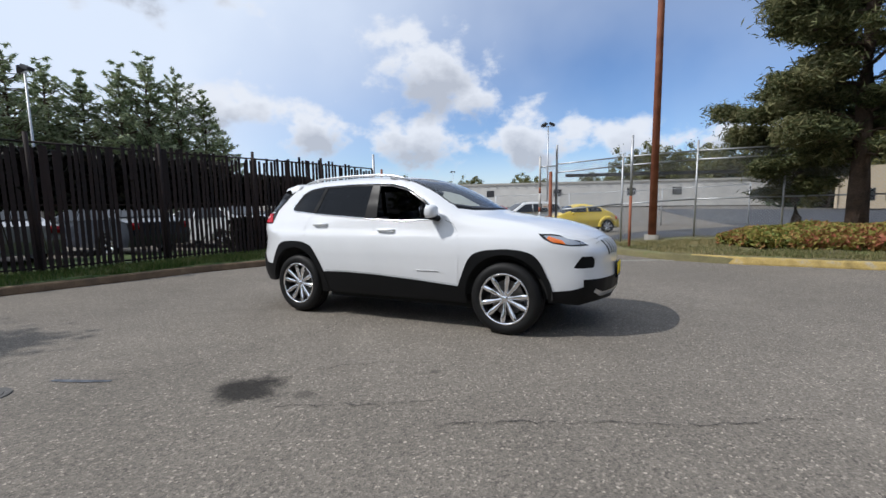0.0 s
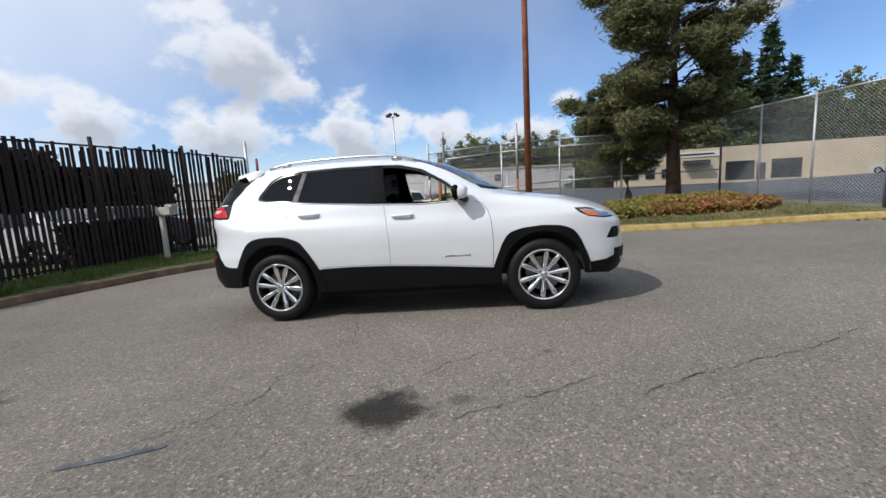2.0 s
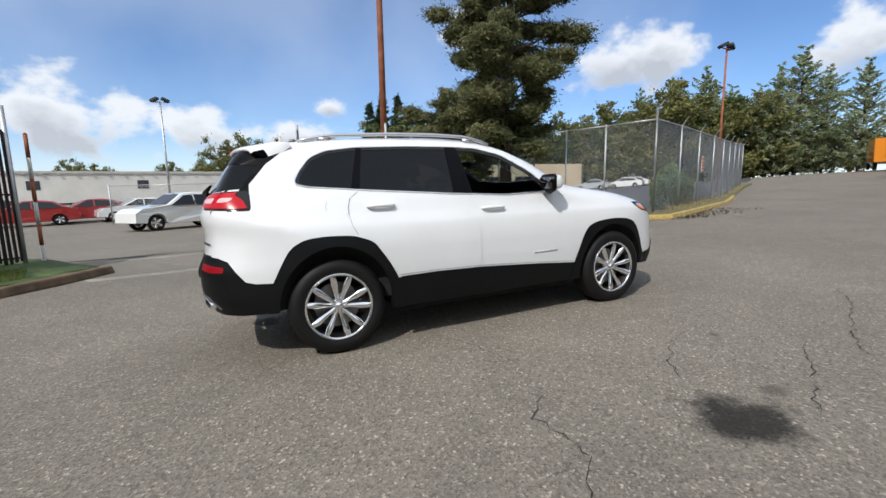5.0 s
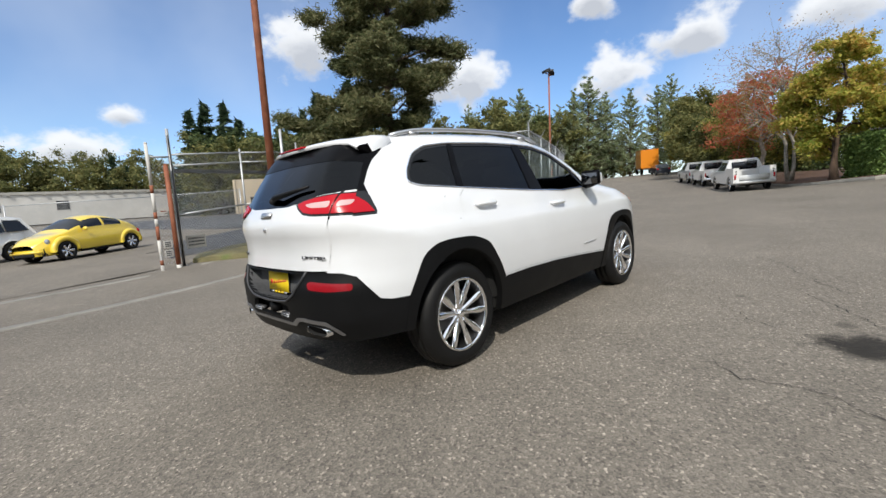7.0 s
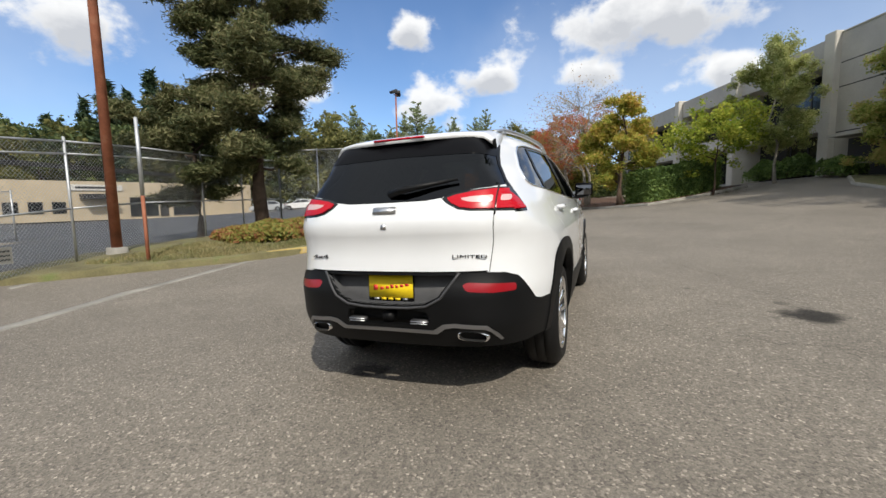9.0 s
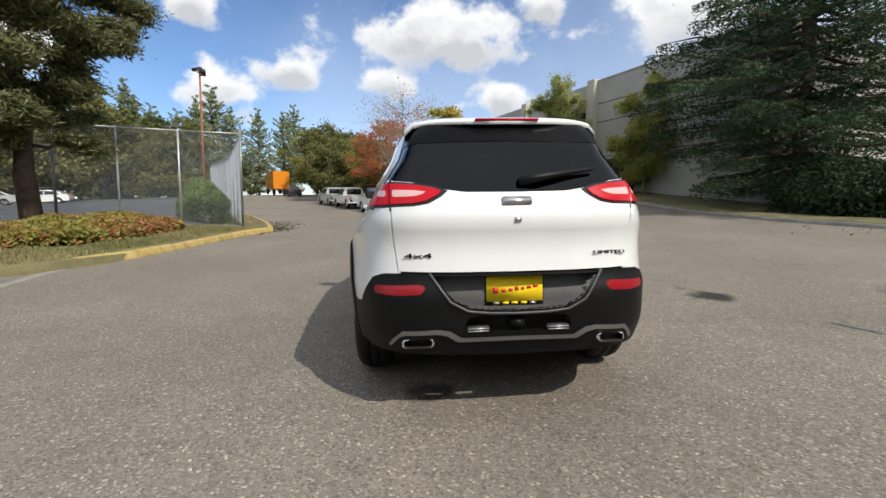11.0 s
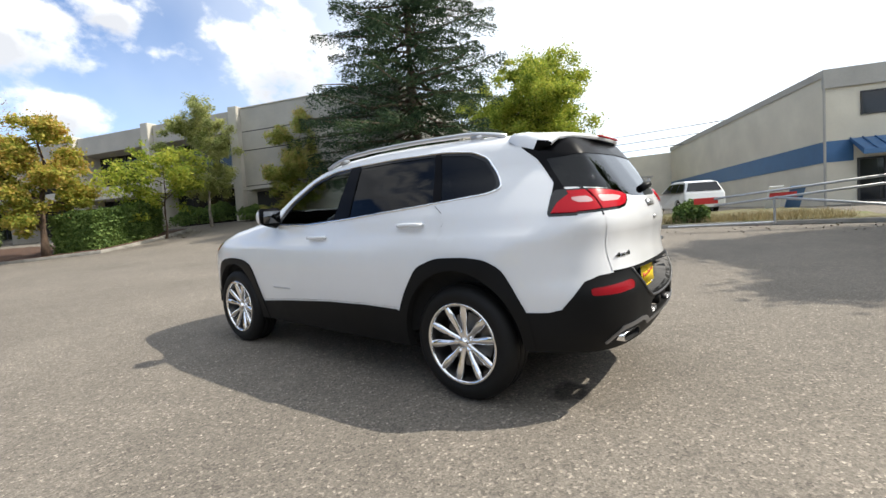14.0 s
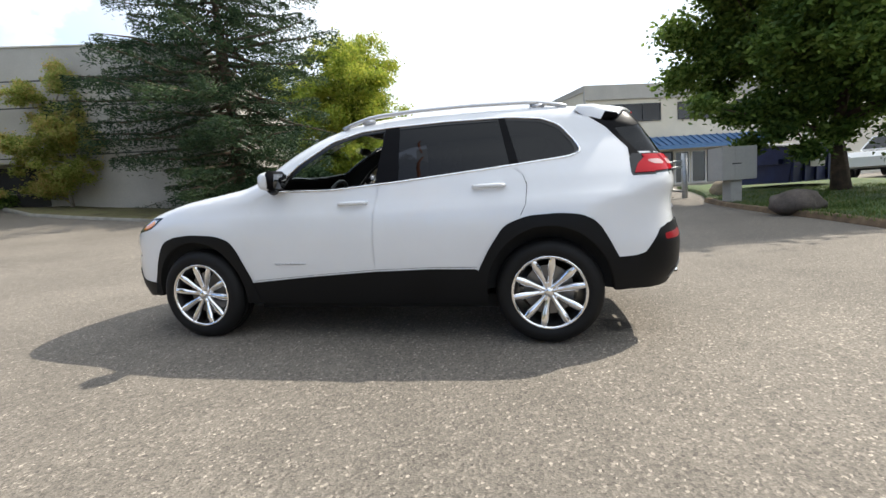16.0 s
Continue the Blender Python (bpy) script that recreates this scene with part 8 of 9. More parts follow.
part("gate_post", piped((0, 0, -0.3), (0, 0, 1.5), 0.09, n=12), M_GALV, pg, smooth=True)
for z0_, z1_ in ((1.25, 0.95), (1.05, 0.75)):
    part("gate_bar", piped((0.05, 0, z0_), (5.0, 0, z1_ - 0.1), 0.035, n=10), M_GALV, pg, smooth=True)
part("gate_brace", piped((0.05, 0, 0.2), (3.6, 0, 0.78), 0.04, n=10), M_GALV, pg, smooth=True)
part("gate_end", piped((3.6, 0, 0.05), (3.6, 0, 0.8), 0.03, n=8), M_GALV, pg)
part("low_bar", piped((3.6, 0, 0.1), (6.2, 0, 0.1), 0.03, n=8), M_GALV, pg)
for x in (3.4, 5.2):
    part("marker", boxed((x - 0.3, -0.05, 0.72), (x + 0.3, -0.04, 0.9), 0.005), M_PLATE_R, pg, "red marker plate")
# manhole and paint marks
M_IRON = surface("worn_cast_iron", (0.11, 0.105, 0.1), 0.75, 0.15, vary=0.3, scale=20, fine=90, relief=0.4)
mh = thing("manhole_cover", pose(-1.36, -3.7, g(-1.36, -3.7) + 0.003) @ Matrix.Diagonal((0.62, 0.62, 1, 1)), "round cast-iron cover set in the asphalt", "manhole cover")
V, F = lathe([(0.0001, 0.004), (0.16, 0.004), (0.165, 0.0), (0.175, 0.0), (0.18, 0.005), (0.23, 0.004), (0.235, -0.02)], 40)
put_mesh("lid", mesh_from("lid", [(x, z, y) for x, y, z in V], [f[::-1] for f in F], M_IRON), mh, "worn iron lid")
M_BLUE_MARK = surface("faded_blue_marking_paint", (0.1, 0.11, 0.13), 0.85, vary=0.5, scale=9, fine=60, relief=0.4, tint=(0.16, 0.17, 0.18))
sheet("paint_mark", [(-1.3, -3.37), (-1.06, -3.28), (-0.87, -3.18), (-0.88, -3.15), (-1.09, -3.24), (-1.31, -3.33)], 0.004, M_BLUE_MARK, 0.1, 0.0, label="faded blue utility marking on the asphalt", category="paint mark", kind="structure")

M_CRACK = plain("crack_dark", (0.022, 0.02, 0.018), 0.95)
CRACKS = [
    [(-1.11, -3.18), (-0.91, -2.96), (-0.66, -2.72), (-0.66, -2.52), (-0.68, -2.34), (-0.57, -2.23), (-0.48, -2.14)], [(0.32, -2.38), (0.5, -2.18), (0.72, -2.02), (0.93, -1.9), (1.09, -1.84)],
    [(0.44, -3.02), (0.72, -2.87), (1.0, -2.73), (1.25, -2.58), (1.52, -2.43)], [(1.6, -2.73), (1.92, -2.53), (2.25, -2.4), (2.6, -2.23), (2.9, -2.11), (3.3, -1.86), (3.6, -1.72)], [(-0.34, -1.69), (-0.42, -1.4), (-0.45, -1.2), (-0.53, -0.98)],
]


def crack(line, width=0.009):
    """A narrow open crack in the asphalt, wandering and of uneven width."""
    r = random.Random(int(line[0][0] * 100))
    pts = densify_open(line, 0.05)
    V, F = [], []
    for i, p in enumerate(pts):
        a, b_ = Vector(pts[max(i - 1, 0)]), Vector(pts[min(i + 1, len(pts) - 1)])
        d = (b_ - a).normalized()
        nrm = Vector((-d.y, d.x))
        c = Vector(p) + nrm * r.uniform(-0.02, 0.02)
        w = width * r.uniform(0.15, 1.0) * min(1.0, 0.3 + 0.25 * min(i, len(pts) - 1 - i))
        for k in (1, -1):
            q = c + nrm * w * 0.5 * k
            V.append((q.x, q.y, g(q.x, q.y) + 0.006))
    F = [(2 * i, 2 * i + 1, 2 * i + 3, 2 * i + 2) for i in range(len(pts) - 1)]
    return tagged(put_mesh("crack", mesh_from("crack", V, F, M_CRACK)), "thin dark crack running across the worn asphalt", "crack", kind="structure")


for line in CRACKS:
    crack(line)

# ---- woods and rows of trees in the distance ----
FAR = {}


def far_tree(kind, az, dist, height, group):
    """A distant tree, by azimuth from the middle of the lot."""
    a = radians(az)
    x, y = dist * math.cos(a), dist * math.sin(a)
    key = kind
    if key not in FAR:
        if kind == "fir":
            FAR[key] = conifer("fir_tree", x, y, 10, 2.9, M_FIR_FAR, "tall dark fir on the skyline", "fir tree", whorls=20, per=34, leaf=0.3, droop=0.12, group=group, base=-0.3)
        elif kind == "hill":
            FAR[key] = broad_tree("woodland_tree", x, y, 10, 4.2, M_HILL, "rounded woodland tree on the hillside", "tree", 0.02, 11000, 0.2, group=group, base=-0.5)
        elif kind == "dark":
            FAR[key] = broad_tree("woodland_tree", x, y, 10, 3.4, M_WOOD, "dark green woodland tree", "tree", 0.02, 11000, 0.19, group=group, base=-0.5)
        else:
            FAR[key] = conifer("cottonwood_tree", x, y, 10, 2.1, M_POPLAR, "slender pale cottonwood with gaps in its crown", "tree", whorls=46, bare=0.1, per=26, leaf=0.14, droop=0.0, group=group, base=-0.3, power=0.55, up=0.45, ragged=0.42, wild=0.9, belly=0.3)
        height *= 1.0 if kind in ("fir", "poplar") else 1.15
        FAR[key].matrix_basis = pose(x, y, g(x, y) - 0.4, 0, 0, az) @ Matrix.Diagonal((height / 10, height / 10, height / 10, 1))
        return
    height *= 1.0 if kind in ("fir", "poplar") else 1.15
    r = random.Random(int(az * 37 + dist))
    k = height / 10 * r.uniform(0.92, 1.06)
    wide = k * r.uniform(0.85, 1.15)
    t = copy_thing(FAR[key], pose(x, y, g(x, y) - 0.4, 0, 0, r.uniform(0, 360)) @ Matrix.Diagonal((wide / FAR[key].scale[0], wide / FAR[key].scale[1], k / FAR[key].scale[2], 1)))


for az, d, h in ((163.5, 47, 13.5), (160.5, 46, 13.6), (157.2, 45, 14.4), (154.6, 45, 14.2), (151.6, 46, 13.3), (148.6, 47, 12.2), (146.5, 50, 10.0), (166.5, 45, 14.0), (170, 44, 14)):
    far_tree("poplar", az, d, h, "trees behind the fence")
for az, d, h in ((155.3, 50, 8.8), (165, 50, 9), (150, 52, 8)):
    far_tree("dark", az, d, h, "trees behind the fence")
for i, az in enumerate(np.arange(96, 131, 2.2)):
    far_tree("hill", float(az), 170 + 9 * math.sin(i * 2.1), 7.5 + 2.2 * math.sin(i * 1.7), "far hillside")
far_tree("hill", 122.5, 70, 4.6, "far hillside")
for i, az in enumerate(np.arange(76.5, 96.5, 2.0)):
    far_tree("hill", float(az), 118 + 6 * math.sin(i * 2.3), 10.6 + 2.2 * math.sin(i * 1.9), "hillside woods")
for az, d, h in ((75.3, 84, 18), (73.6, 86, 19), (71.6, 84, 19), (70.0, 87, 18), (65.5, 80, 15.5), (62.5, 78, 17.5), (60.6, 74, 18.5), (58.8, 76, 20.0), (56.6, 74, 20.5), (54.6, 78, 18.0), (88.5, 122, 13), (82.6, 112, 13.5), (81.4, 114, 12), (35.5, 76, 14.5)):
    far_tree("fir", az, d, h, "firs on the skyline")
for i, az in enumerate(np.arange(29, 74, 2.1)):
    far_tree("dark" if i % 3 else "hill", float(az), 80 + 5 * math.sin(i * 1.7), (12.0 if az > 58 else 11.0) + 1.5 * math.sin(i * 2.3), "wooded hill")
for i, az in enumerate((40.5, 37.0, 33.5, 31.2, 28.6, 26.8, 25.0, 23.0, 20.0, 17.0, 15.6)):
    far_tree("poplar", az, 82 + 4 * math.sin(i * 2.1), 15.6 + 1.6 * math.sin(i * 1.3), "trees along the street")
for i, az in enumerate(np.arange(21.0, 30, 2.2)):
    far_tree("hill", float(az), 92 + 4 * math.sin(i), 6.5 + 1.4 * math.sin(i * 2.7), "trees along the street")
for az, d, h in ((11.0, 66, 6.5), (-127, 62, 9), (-133, 55, 9), (-122, 66, 8), (-140, 60, 9)):
    far_tree("hill", az, d, h, "roadside trees")
# bushes under the spruce and along the south verge
hedge_like("bush", [(2.5, -15.5), (5.0, -15.0), (8.2, -15.6), (7.8, -18.4), (3.0, -18.6)], 3.0, M_BUSH_RED, "tall dark red-brown bush", 40000, 0.06, "bush", dome=2.2)
hedge_like("bush", [(7.6, -15.2), (10.0, -14.2), (12.5, -14.0), (12.5, -16.5), (8.0, -17.6)], 2.2, M_SPRUCE, "low spreading spruce boughs and bush", 22000, 0.09, "bush", dome=1.0)
hedge_like("hedge_row", [(44.0, 1.0), (46.0, -2.5), (76.0, 9.0), (73.0, 13.5)], 3.6, M_WOOD, "tall dark hedge row behind the parked trucks", 30000, 0.16, "hedge", dome=0.25)
hedge_like("bush", [(24.0, -12.4), (26.3, -11.6), (26.0, -13.0), (24.4, -13.4)], 1.2, M_HEDGE, "low dark shrub against the wall", 3000, 0.08, "bush", dome=0.6)
hedge_like("bush", [(27.8, -11.7), (33.0, -9.9), (33.0, -11.0), (28.0, -12.7)], 1.5, M_HEDGE, "row of dark shrubs against the wall", 6000, 0.09, "bush", dome=0.6)
hedge_like("bush", [(11.7, 7.0), (14.6, 8.4), (17.0, 9.6), (16.6, 11.4), (13.6, 9.1)], 1.95, M_HEDGE, "large green bush behind the chain-link fence", 20000, 0.075, "bush", dome=0.7)
# near-black leaf masses added in place of a black mesh screen behind the slats
hedge_like("ivy", [(-9.4, -4.0), (-8.9, -4.0), (-8.0, 1.2), (-7.85, 2.9), (-8.5, 3.0), (-9.0, 0.0)], 1.2, M_BLACK_LEAF, "near-black leaves added as a dark screen behind the slats", 60000, 0.09, "ivy", dome=0.2, base=1.38)
hedge_like("ivy", [(-7.85, 2.9), (-7.55, 4.1), (-7.2, 5.2), (-7.7, 5.4), (-8.5, 3.0)], 0.85, M_BLACK_LEAF, "near-black leaves added as a dark screen at the end of the slats", 20000, 0.09, "ivy", dome=0.2, base=1.42)
hedge_like("bush", [(-7.75, 3.3), (-7.25, 5.1), (-7.8, 5.3), (-8.3, 3.5)], 1.0, M_BLACK_LEAF, "low dark bush behind the slats", 9000, 0.08, "bush", dome=0.2)
def rail_fence():
    """Two old posts with loose rails between, left of a wire fence."""
    pa, pb = Vector((1.75, -14.7)), Vector((0.87, -14.41))
    t = thing("rail_fence", pose(pa.x, pa.y, g(pa.x, pa.y)), "short old pipe fence with two posts and loose rails", "fence")
    d = (pb - pa).to_3d()
    d.z = g(pb.x, pb.y) - g(pa.x, pa.y)
    far = d * -4.5
    part("post", piped((0, 0, -0.1), (0.03, 0, 1.75), 0.075, 0.07, 12), M_GALV, t, "thick grey post", smooth=True)
    part("post", piped(d + Vector((0, 0, -0.1)), d + Vector((0, 0, 1.35)), 0.045, n=10), M_TRIM_DARK, t, "thin dark post", smooth=True)
    for h in (0.75, 1.4):
        part("rail", piped(far + Vector((0, 0, h + 0.1)), d + Vector((0, 0, h - 0.1)), 0.022, n=8), M_GALV, t, smooth=True)
    return t


rail_fence()


def hydrant(x, y):
    t = thing("fire_hydrant", pose(x, y, g(x, y) + 0.1), "yellow fire hydrant with a white cap in the weeds", "fire hydrant")
    V, F = lathe([(0.17, 0.0), (0.17, 0.04), (0.11, 0.05), (0.105, 0.42), (0.13, 0.44), (0.13, 0.48), (0.1, 0.5)], 20)
    part_me = mesh_from("barrel", [(a, c, b) for a, b, c in V], F, M_V_YELLOW, True)
    put_mesh("barrel", part_me, t)
    V, F = lathe([(0.105, 0.5), (0.1, 0.58), (0.06, 0.64), (0.03, 0.66), (0.03, 0.7), (0.0001, 0.7)], 20)
    put_mesh("cap", mesh_from("cap", [(a, c, b) for a, b, c in V], F, M_V_WHITE, True), t, "white cap")
    for s in (1, -1):
        part("nozzle", piped((0.0, 0.0, 0.36), (0.17 * s, 0.06 * s, 0.36), 0.05, n=10), M_V_YELLOW, t)
    return t


hydrant(1.32, -14.75)
hedge_like("bush", [(-1.0, -14.0), (0.1, -13.9), (0.1, -14.9), (-0.9, -15.0)], 0.95, M_HEDGE, "low ragged weed bush by the pipe fence", 2600, 0.06, "bush", dome=0.6)

# white shed in the yard behind the fence
sd = thing("storage_shed", pose(4.6, -27.6, g(4.6, -27.6), 0, 0, 15), "small white storage shed with a dark vent", "shed")
part("wall", boxed((-0.85, -1.2, 0.0), (0.85, 1.2, 2.15), 0.02), M_WALL_WHITE, sd)
part("roof", boxed((-0.95, -1.3, 2.15), (0.95, 1.3, 2.25), 0.02), M_WALL_GREY, sd)
part("vent", boxed((-0.45, 1.19, 1.6), (0.3, 1.22, 1.85), 0.005), M_TRIM_DARK, sd, "dark vent")
part("door", boxed((-0.3, 1.19, 0.05), (0.55, 1.215, 1.5), 0.005), M_WALL_GREY, sd, "pale door")

# ---- grass, straw and fallen leaves ----
blades("verge_grass", [(-6.95, -1.5), (-6.55, 0.9), (-5.9, 2.6), (-5.05, 4.3), (-5.4, 5.4), (-6.9, 4.6), (-7.6, 1.2), (-8.2, -2.0), (-7.0, -3.0)], 30000, 0.11, M_GRASS, "short green grass along the kerb")
blades("lawn_grass", [(-6.7, -11.0), (-6.75, -3.0), (-9.5, -3.0), (-11.5, -12.0), (-8.0, -13.0)], 22000, 0.08, M_GRASS, "short grass round the dumpster")
blades("bed_grass", [(2.9, 6.2), (8.4, 5.7), (9.5, 5.3), (9.8, 6.8), (9.0, 7.4), (4.2, 6.9), (3.9, 9.0), (1.2, 9.2), (1.6, 7.9)], 24000, 0.08, M_DULL, "patchy dull grass behind the yellow kerb", mound=bed_mound)
blades("straw_grass", [(-4.6, -12.9), (-1.4, -13.9), (3.0, -13.7), (7.0, -12.9), (7.0, -15.0), (2.0, -15.6), (-4.0, -15.0)], 13000, 0.26, M_STRAW, "tall dry straw-coloured grass")
blades("roadside_straw", [(10.6, 5.6), (17.0, 8.5), (30.0, 15.3), (29.6, 15.8), (16.4, 9.2), (10.8, 6.4)], 9000, 0.15, M_STRAW, "dry grass along the fence foot")


def litter(name, spots, mat, label):
    """Fallen leaves lying flat on the ground round the places given: x, y, spread, how many."""
    global rng
    rng = np.random.default_rng(55)
    P = []
    for x, y, s, n in spots:
        q = np.c_[x + rng.normal(size=n) * s, y + rng.normal(size=n) * s * 0.5]
        P.append(np.c_[q, land(q[:, 0], q[:, 1]) + 0.012])
    return tagged(put_mesh(name, leaf_mesh(name, np.concatenate(P), 0.035, mat, 0.05)), label, "leaves", kind="stuff")


litter("fallen_leaves", [(10.2, 4.95, 0.5, 260), (11.5, 5.4, 0.7, 220), (13.2, 6.1, 0.9, 200), (24.0, -7.2, 1.0, 200), (-3.5, -12.6, 1.5, 120), (1.0, -12.9, 2.0, 120), (6.0, -12.2, 2.0, 120)], M_BUSH_RED, "brown and orange fallen leaves along the kerbs")
# cables in the sky beyond the south verge
for i, z in enumerate((8.2, 7.4, 6.6, 5.9)):
    V, F = sweep([Vector((40, -46, z + 2.5)), Vector((20, -45, z + 0.9)), Vector((0, -44, z + 0.6)), Vector((-20, -43, z + 1.0)), Vector((-45, -42, z + 2.6))], 0.03, 4)
    if i < 3:
        tagged(put_mesh("cable", mesh_from("cable", V, F, M_TRIM_DARK)), "thin dark overhead cable across the sky", "cable", "overhead cables")

# ---- building details ----
def wall_m(origin, d, u, z):
    """A pose on a wall: x along it, y out of it, z up."""
    ang = math.atan2(d.y, d.x)
    return Matrix.Translation((origin.x + d.x * u, origin.y + d.y * u, z)) @ Matrix.Rotation(ang, 4, "Z")


def window_unit(parent, m, w, h, panes, frame=0.06, label="dark glazed window", mat=None):
    f = part("window_frame", box(boxed((0, -0.06, 0), (w, 0.05, frame)), (0, -0.06, h - frame), (w, 0.05, h)), mat or M_TRIM_DARK, parent, label, m=m)
    for i in range(panes + 1):
        x = i * (w - frame) / panes
        part("mullion", boxed((x, -0.06, frame), (x + frame, 0.05, h - frame)), mat or M_TRIM_DARK, f)
    for i in range(panes):
        x = i * (w - frame) / panes
        part("pane", boxed((x + frame, -0.02, frame), (x + (w - frame) / panes, 0.0, h - frame)), M_DARK_GLASS, f)
    return f


# office: y out of the wall is towards the lot (minus bn)
def A_m(u, z, out=0.3):
    p = Vector(A(u, out))
    return wall_m(p, bd, 0, z)


FLIP = Matrix.Rotation(math.pi, 4, "Z")
AM = Matrix.Translation((ba.x, ba.y, 0)) @ Matrix.Rotation(math.atan2(bd.y, bd.x), 4, "Z")      # y is towards the lot
for u in (0.85, 9.25, 17.65, 26.05):
    window_unit(office, A_m(u + 7.45, 5.9, 1.66) @ FLIP, 7.4, 2.6, 5, 0.08, "band of dark office windows")
    window_unit(office, A_m(u + 7.45, 2.2, 1.66) @ FLIP, 7.4, 2.6, 5, 0.08, "band of dark office windows")
    part("spandrel", boxed((u - 0.06, -1.66, 4.85), (u + 7.5, -0.3, 5.85), 0.02), M_WALL_PALE, office, "pale concrete spandrel", m=AM)
    part("fascia", boxed((u - 0.06, -1.66, 8.5), (u + 7.5, -0.02, 9.93), 0.02), M_WALL_GREY, office, "deep grey concrete fascia", m=AM)
for z in (8.35, 7.05, 4.6):
    part("wall_joint", boxed((-12.0, -0.004, z - 0.03), (-0.05, 0.005, z + 0.03)), M_TRIM_DARK, office, "dark horizontal joint", m=AM)
part("parapet_cap", boxed((-12.1, -0.3, 9.95), (0.0, 0.06, 10.02), 0.01), M_WALL_PALE, office, m=AM)
part("dock_canopy", boxed((-3.9, 0.0, 4.2), (-0.7, 1.05, 4.35), 0.02), M_WALL_GREY, office, "flat concrete canopy", m=AM)
part("dock_door", boxed((-3.7, -0.02, 2.1), (-0.9, 0.035, 4.15), 0.02), M_TRIM_DARK, office, "dark loading doorway", m=AM)
part("wall_sign", boxed((-2.1, 0.0, 5.2), (-1.7, 0.05, 5.5), 0.01), M_FADED, office, "small red sign", m=AM)

# shop: front wall along be, lot on its left-hand side
SH = Matrix.Translation((bb.x, bb.y, 0)) @ Matrix.Rotation(math.atan2(be.y, be.x), 4, "Z")      # x along the front, y into the lot is minus
OUT = -1
def S_box(name, lo, hi, mat, label="", bevel=0.0, parent=None):
    return part(name, boxed(lo, hi, bevel), mat, parent or shop, label, m=SH)


# the front faces the side of -y in SH's frame
S_box("cornice", (-0.1, -0.12, 6.6), (32.0, 0.05, 7.55), M_WALL_GREY, "grey band under the roof edge", 0.02)
S_box("blue_band", (-0.02, -0.02, 2.95), (1.15, 0.05, 4.0), M_BLUE, "blue painted band")
eb = Matrix.Translation((bb.x, bb.y, 0)) @ Matrix.Rotation(math.atan2(bf.y, bf.x), 4, "Z")
part("blue_band", boxed((0.02, -0.03, 2.95), (24.0, 0.03, 4.0)), M_BLUE, shop, "blue painted band", m=eb)
part("roof_edge", boxed((0.0, -0.06, 7.2), (24.0, 0.06, 7.56)), M_WALL_GREY, shop, m=eb)
part("downpipe", piped((0.0, 0.0, 0.4), (0.0, 0.0, 7.3), 0.06, n=8), M_WALL_GREY, shop, m=SH @ Matrix.Translation((-0.05, -0.08, 0)))
for u, w, n in ((1.45, 3.9, 3), (6.6, 2.6, 2), (11.0, 3.9, 3)):
    window_unit(shop, SH @ Matrix.Translation((u, 0.0, 5.15)), w, 1.15, n, 0.06, "wide dark upper window")
for i in range(9):
    window_unit(shop, SH @ Matrix.Translation((1.3 + i * 1.25, 0.0, 0.85)), 1.15, 2.2, 1, 0.09, "tall shop window with a pale frame", M_WALL_WHITE if i % 3 else M_TRIM_DARK)
aw = put_mesh("awning", mesh_from("awning", [(1.0, -0.02, 4.05), (13.0, -0.02, 4.05), (13.0, -1.15, 3.35), (1.0, -1.15, 3.35), (1.0, -0.02, 3.95), (13.0, -0.02, 3.95), (13.0, -1.15, 3.12), (1.0, -1.15, 3.12)], [(0, 3, 2, 1), (4, 5, 6, 7), (3, 7, 6, 2), (0, 1, 5, 4), (0, 4, 7, 3), (1, 2, 6, 5)], M_BLUE), shop, "blue metal awning with standing seams", SH)
for i in range(25):
    part("seam", box(bmesh.new(), (-0.02, -1.33, -0.0), (0.02, 0.0, 0.05)), M_BLUE, aw, m=Matrix.Translation((1.02 + i * 0.498, -0.02, 4.06)) @ Matrix.Rotation(radians(31.8), 4, "X"))
S_box("kerb_walk", (0.0, -2.2, 0.2), (14.0, -0.05, 0.8), M_CONC, "raised concrete walk")
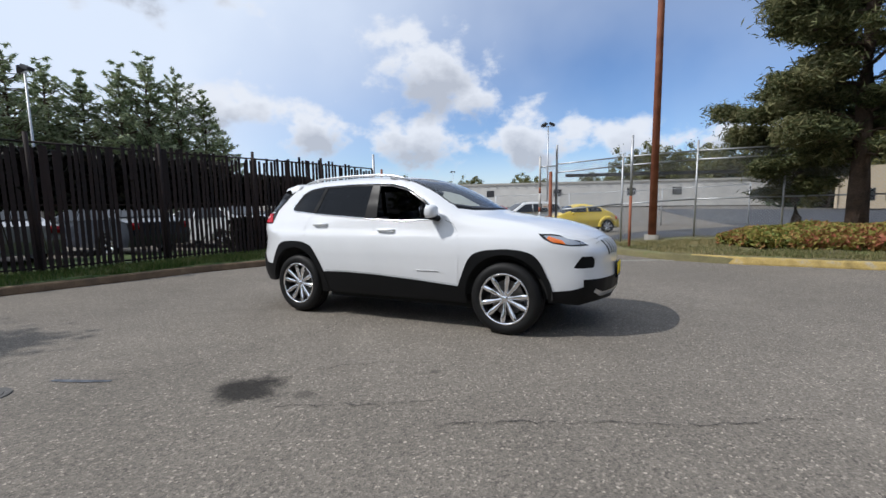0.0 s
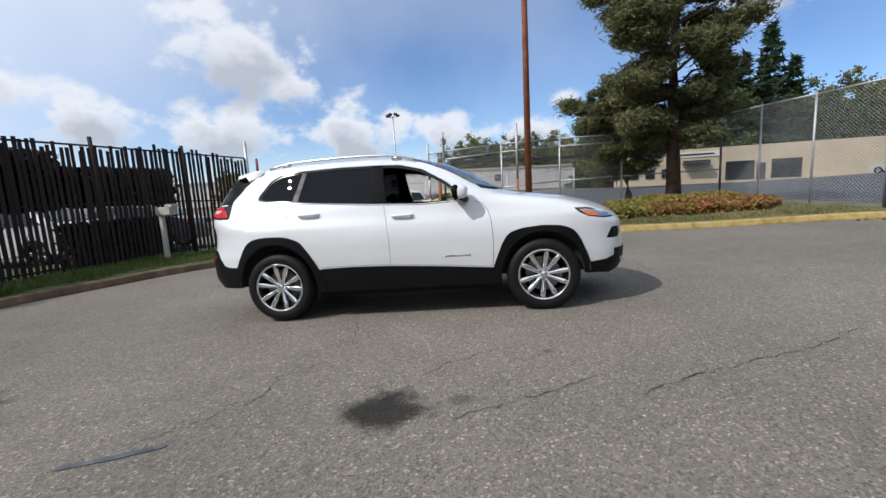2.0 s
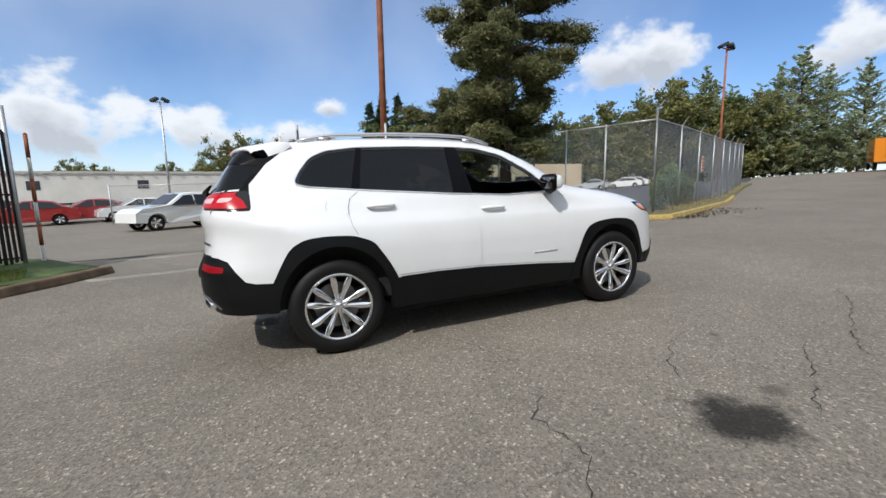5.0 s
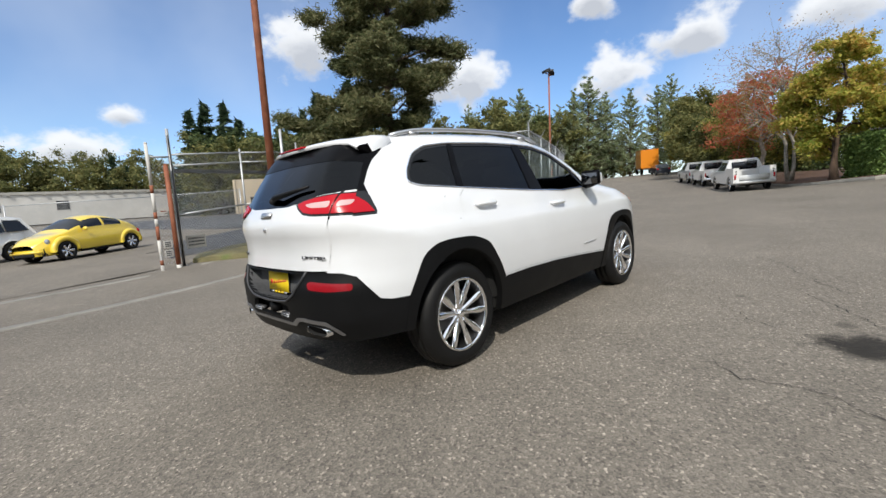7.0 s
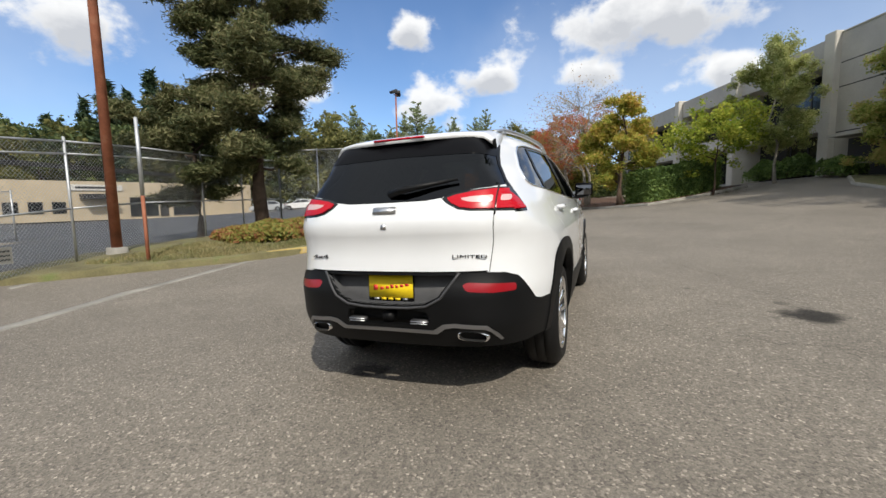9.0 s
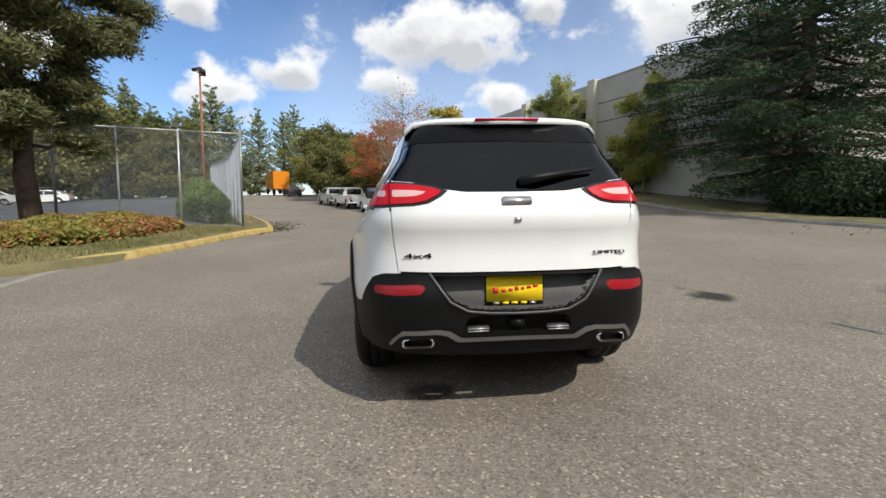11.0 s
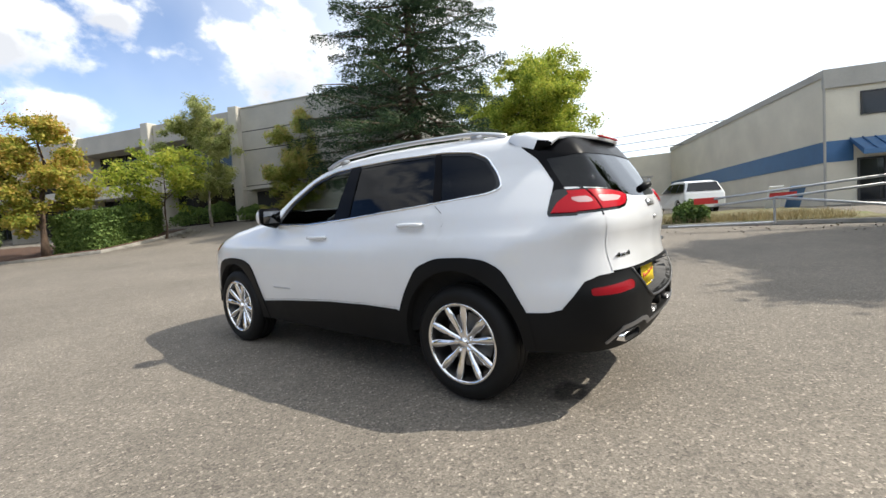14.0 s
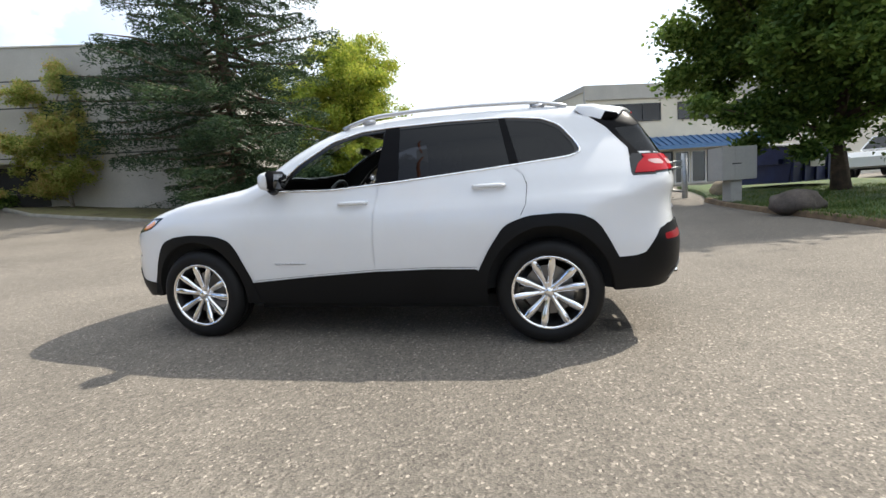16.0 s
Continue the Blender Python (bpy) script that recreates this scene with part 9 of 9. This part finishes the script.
for u, tilt in ((-3.2, 30), (-2.4, 34)):
    t_ = thing("leaning_panel", SH @ Matrix.Translation((u, -2.2, 0.55)), "pale panel leaning by the shop", "panel", "leaning panels")
    part("panel", boxed((-0.3, -0.03, 0.0), (0.3, 0.03, 1.5), 0.01), M_V_WHITE if u < -3 else M_BLUE, t_, m=Matrix.Rotation(radians(tilt), 4, "X"))
# warehouse: windows, doors, sign and canopy
w0, w1 = Vector((19, 58.5)), Vector((48.0, 51.5))
wd = (w1 - w0).normalized()
WHM = Matrix.Translation((w0.x, w0.y, 0)) @ Matrix.Rotation(math.atan2(wd.y, wd.x), 4, "Z")
for u in (2.0, 4.0, 6.0, 13.5, 18.5):
    big = u > 10
    window_unit(tan, WHM @ Matrix.Translation((u, 0.0, 0.0 if big else 0.6)), 3.2 if big else 1.2, 2.4 if big else 1.3, 2 if big else 1, 0.1, "dark warehouse window")
part("entrance_canopy", boxed((8.5, -1.4, 2.2), (11.5, 0.0, 2.8), 0.05), M_TRIM_DARK, tan, "dark entrance canopy", m=WHM)
part("name_board", boxed((7.6, -0.12, 3.2), (12.8, -0.02, 3.9), 0.02), M_WALL_WHITE, tan, "white name board with dark bars", m=WHM)
part("print_bar", boxed((8.2, -0.15, 3.45), (12.2, -0.11, 3.68)), M_TRIM_DARK, tan, m=WHM)
part("door", boxed((16.9, -0.06, -0.1), (17.9, 0.0, 2.0), 0.01), M_TRIM_DARK, tan, "dark door", m=WHM)
# long building: a row of roof vents and two openings
lb = bpy.data.objects["long_building"]
l0, l1 = Vector((-62, 78)), Vector((20, 92))
ld = (l1 - l0).normalized()
LBM = Matrix.Translation((l0.x, l0.y, 0)) @ Matrix.Rotation(math.atan2(ld.y, ld.x), 4, "Z")
part("roof_edge", boxed((0, -0.2, 4.1), (83, 0.1, 4.5), 0.03), M_WALL_GREY, lb, m=LBM)
for i in range(40):
    part("eave_bracket", boxed((1 + i * 2.05, -0.35, 3.95), (1.35 + i * 2.05, -0.05, 4.2)), M_WALL_GREY, lb, m=LBM)
for u in (30, 44, 58, 66):
    part("opening", boxed((u, -0.06, 1.6), (u + 1.6, 0.02, 3.0), 0.02), M_TRIM_DARK, lb, "dark opening", m=LBM)
